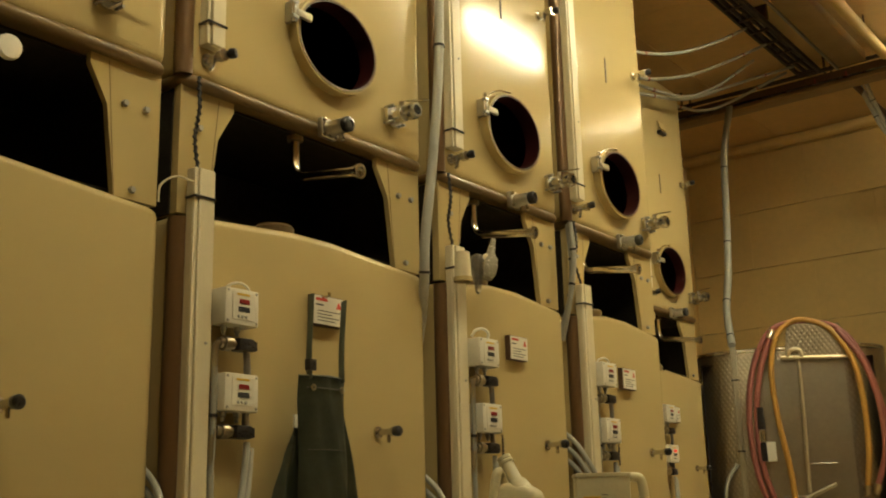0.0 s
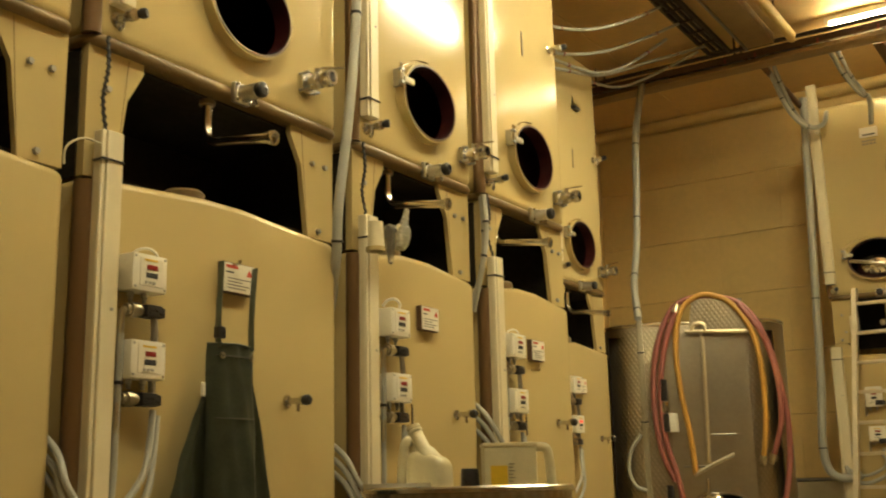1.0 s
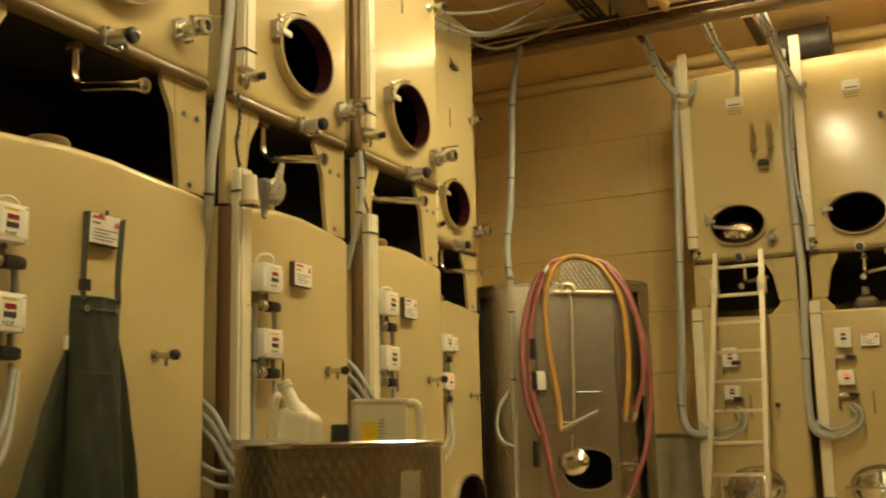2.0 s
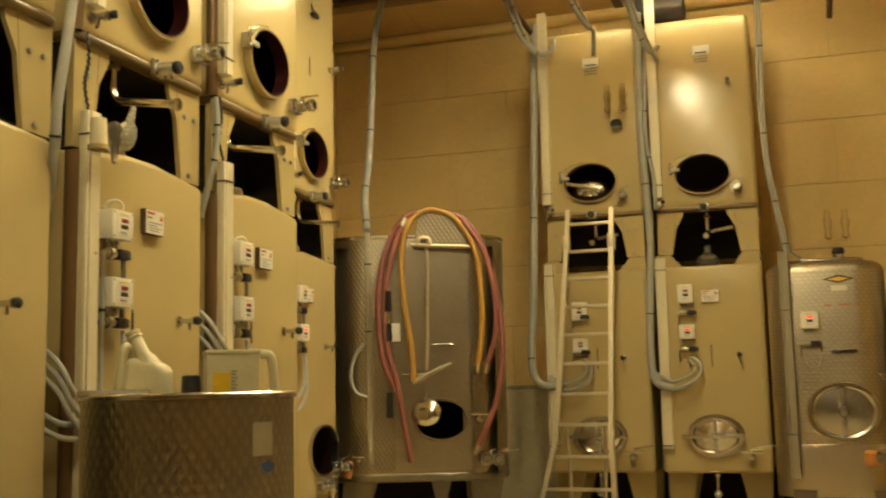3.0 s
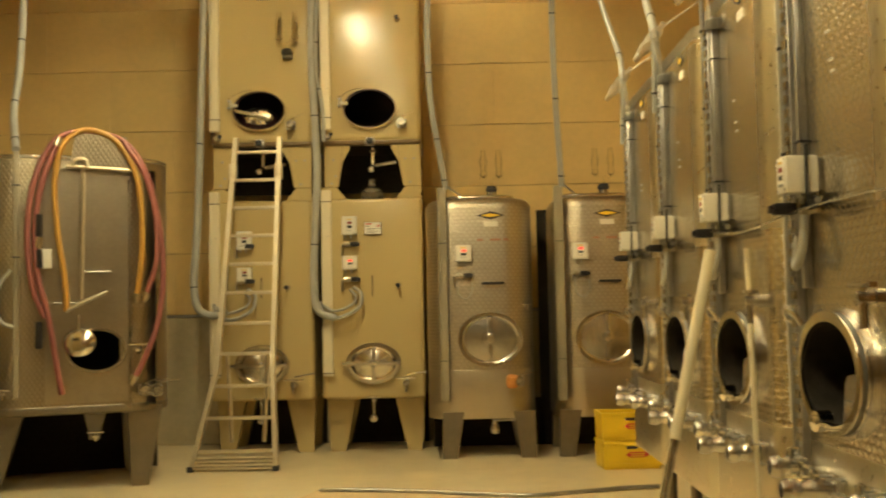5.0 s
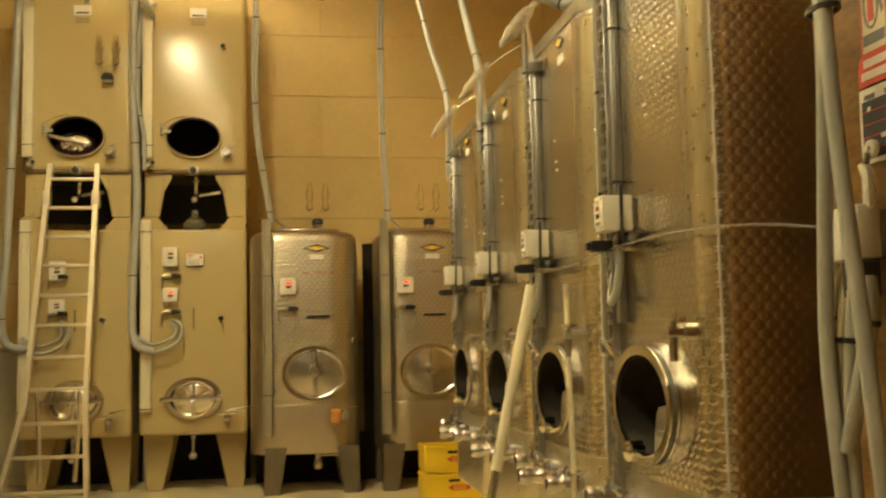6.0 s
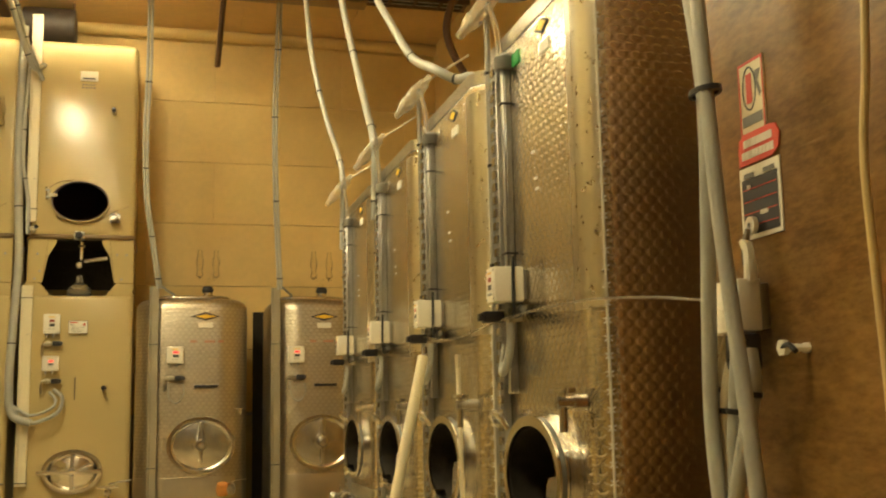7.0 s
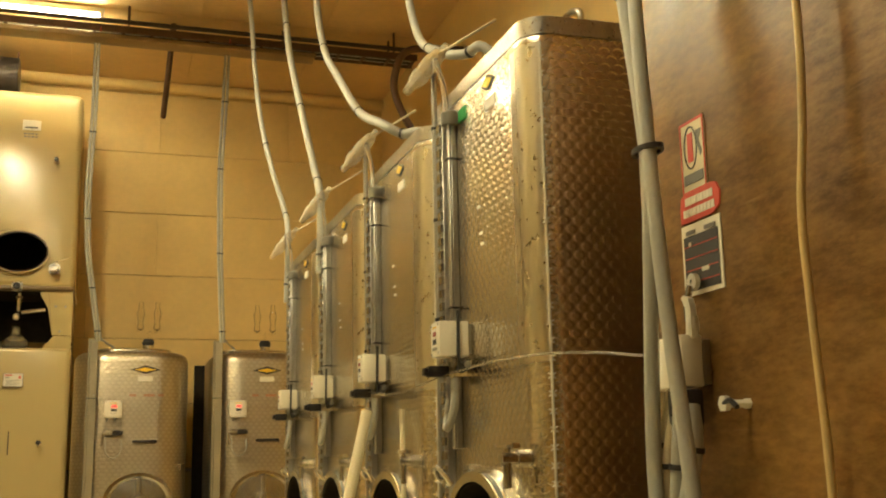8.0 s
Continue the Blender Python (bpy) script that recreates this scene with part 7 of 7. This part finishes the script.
part("tube", bm_lathe([(0.0, 0), (0.19, 0), (0.2, 0.02), (0.2, 0.5), (0.19, 0.52), (0, 0.52)], (-0.5, 0, 0), (1, 0, 0), 24), DARKWOOD, t)
part("hanger", bm_rod((0, 0, 0.15), (0, 0, H - 5.5), 0.01, 8), RUST, t)
# electrics on the right of the wall corner
hose_thing("waste_pipe", [(3.12, 9.0, 4.05), (2.7, 9.0, 4.3), (2.45, 9.0, 4.7), (2.45, 9.0, 5.0), (2.6, 9.0, 5.2), (3.12, 9.0, 5.25)], 0.035, RUST, "brown painted pipe with bends", "pipe")

# Flexible conduits from the trays down to the tanks
GC = "hanging grey conduits"
LC = "grey conduit hanging from the cable tray"
for pts, r in (
        *(([(-0.18 + d, 10.2, 5.55), (-0.18 + d, 10.26, 4.77), (-0.2 + d, 10.32, 4.07), (-0.18 + 0.9 * d, 10.38, 3.48), (-0.11 + 0.9 * d, 10.44, 3.01), (-0.05 + d, 10.51, 2.63)], 0.0145) for d in (-0.016, 0.016)),
        *(([(1.05 + d, 10.2, 5.55), (1.04 + 1.2 * d, 10.28, 4.99), (1.02 + d, 10.35, 4.32), (1.04 + d, 10.42, 3.49), (1.09 + d, 10.51, 2.63)], 0.014) for d in (-0.015, 0.015)),
        ([(1.02, 8.9, 5.76), (1.06, 8.6, 5.34), (1.09, 8.43, 4.67), (1.12, 8.26, 4.18), (1.19, 8.09, 3.72), (1.25, 7.85, 3.35), (1.24, 7.6, 3.1), (1.235, 7.6, 2.6)], 0.021),
        ([(1.29, 8.4, 5.76), (1.29, 8.2, 5.19), (1.27, 7.8, 4.59), (1.29, 7.4, 4.01), (1.29, 6.9, 3.45), (1.24, 6.37, 3.05), (1.235, 6.37, 2.6)], 0.025),
        ([(1.47, 7.9, 5.76), (1.42, 7.5, 4.95), (1.36, 6.9, 4.28), (1.34, 6.32, 3.85), (1.33, 5.7, 3.42), (1.30, 5.1, 3.16), (1.39, 5.0, 3.08), (1.47, 4.9, 3.06), (1.6, 4.85, 2.93)], 0.025),
        ([(2.0, 7.5, 5.76), (1.75, 6.2, 4.6), (1.58, 5.5, 4.02), (1.46, 4.9, 3.55), (1.34, 4.2, 3.2), (1.37, 3.95, 3.1), (1.42, 3.86, 3.1), (1.55, 3.8, 2.93)], 0.022),
        ([(-3.9, 10.05, 5.5), (-3.9, 9.79, 4.92), (-3.89, 9.68, 4.29), (-3.88, 9.57, 3.7), (-3.86, 9.4, 3.28), (-3.72, 9.1, 2.9)], 0.034)):
    hose_thing("conduit_hose", pts, r, GREY, LC, "hose", GC, (0.25, 0.5, 0.75, 0.97))
for pts, r in (
        ([(-2.7, 10.3, 5.59), (-2.64, 10.42, 5.34), (-2.55, 10.54, 5.05), (-2.42, 10.66, 4.9), (-2.3, 10.78, 4.93), (-2.28, 10.93, 5.1)], 0.024),
        ([(-2.63, 10.3, 5.59), (-2.58, 10.42, 5.3), (-2.5, 10.6, 5.02), (-2.42, 10.8, 4.93)], 0.022),
        ([(-2.09, 10.3, 5.6), (-2.0, 10.45, 5.33), (-1.88, 10.6, 5.12), (-1.83, 10.75, 5.1), (-1.87, 10.95, 4.9)], 0.024),
        ([(-2.02, 10.3, 5.6), (-1.94, 10.5, 5.3), (-1.86, 10.7, 5.15)], 0.02),
        ([(-1.57, 10.3, 5.6), (-1.46, 10.45, 5.33), (-1.36, 10.6, 5.01), (-1.27, 10.75, 4.81), (-1.2, 10.93, 4.9)], 0.026),
        ([(-1.49, 10.3, 5.6), (-1.4, 10.5, 5.3), (-1.32, 10.65, 5.0), (-1.2, 10.85, 4.72)], 0.022),
        ([(-2.5, 10.93, 5.3), (-2.54, 10.93, 4.06), (-2.57, 10.93, 3.2), (-2.6, 10.92, 2.34), (-2.64, 10.92, 1.78), (-2.6, 10.92, 1.52), (-2.46, 10.9, 1.44), (-2.3, 10.9, 1.47)], 0.04),
        ([(-1.40, 10.96, 5.3), (-1.41, 10.95, 4.06), (-1.39, 10.95, 3.47), (-1.37, 10.94, 2.9), (-1.4, 10.93, 2.21), (-1.41, 10.9, 1.75), (-1.37, 10.88, 1.47), (-1.2, 10.87, 1.39)], 0.04),
        ([(-1.33, 10.97, 5.0), (-1.36, 10.95, 4.3), (-1.36, 10.95, 3.9), (-1.3, 10.93, 3.5), (-1.3, 10.93, 3.2)], 0.02)):
    hose_thing("conduit_hose", pts, r, GREY, "grey conduit hose hanging beside the end tanks", "hose", "grey hoses at the end tanks", (0.3, 0.6))
for pts in (
        [(-3.45, 6.6, 4.86), (-3.38, 7.0, 4.89), (-3.31, 7.53, 5.05), (-3.2, 8.07, 5.3), (-3.12, 8.6, 5.6)],
        [(-3.8, 7.2, 4.95), (-3.66, 7.6, 4.95), (-3.5, 8.07, 5.08), (-3.35, 8.53, 5.3), (-3.1, 9.0, 5.58)],
        [(-3.85, 7.5, 5.0), (-3.71, 7.8, 4.94), (-3.6, 8.27, 4.98), (-3.5, 8.73, 5.19), (-3.3, 9.2, 5.55)],
        [(-3.85, 7.6, 4.9), (-3.71, 7.8, 4.88), (-3.64, 8.43, 5.02), (-3.43, 9.07, 5.31), (-3.1, 9.7, 5.6)],
        [(-4.2, 8.8, 5.26), (-4.01, 9.0, 5.22), (-3.87, 9.27, 5.22), (-3.68, 9.53, 5.34), (-3.2, 9.8, 5.6)]):
    hose_thing("ceiling_cable", pts, 0.014, GREY, "sagging grey cable from tray to tanks", "cable", "sagging ceiling cables", (0.3, 0.9), tie_mat=DARKRED)

# Hose on the floor
hose_thing("floor_hose", [(-1.12, 8.78, 0.0), (-1.0, 8.7, 0.025), (-0.4, 8.6, 0.022), (0.48, 8.3, 0.022), (0.9, 8.4, 0.022), (1.3, 8.55, 0.022), (1.6, 8.6, 0.022)], 0.018, STEEL_DULL, "grey hose lying on the floor", "hose")
# shallow brown mat edge on the floor
structure("floor_mat", bm_box(-1.14, 1.1, -2.1, 0.0, 0.0, 0.008, 0.003, 1), MATTAN, "thin brown worn floor mat", "floor mat").matrix_world = pose(0.0, 8.70, 0, 0, 0, -13)

# End-wall panels, each proud of the joints
rng = random.Random(4)
z = 1.452
row = 0
while z < H - 0.02:
    top = min(z + 0.7 if row else 2.14, H - 0.01)
    x = X0 - (0.0 if row % 2 else 0.72)
    while x < X1:
        a, b = max(x, X0) + 0.0008, min(x + 1.46, X1) - 0.0008
        if b - a > 0.05:
            dy = rng.uniform(0.0, 0.0015)
            part("panel", bm_box(a, b, Y1 - 0.006 + dy, Y1 + 0.022, z + 0.003, top - 0.003, 0.002, 1), WALLM, wall_north, "", None, 0)
        x += 1.46
    z, row = top, row + 1
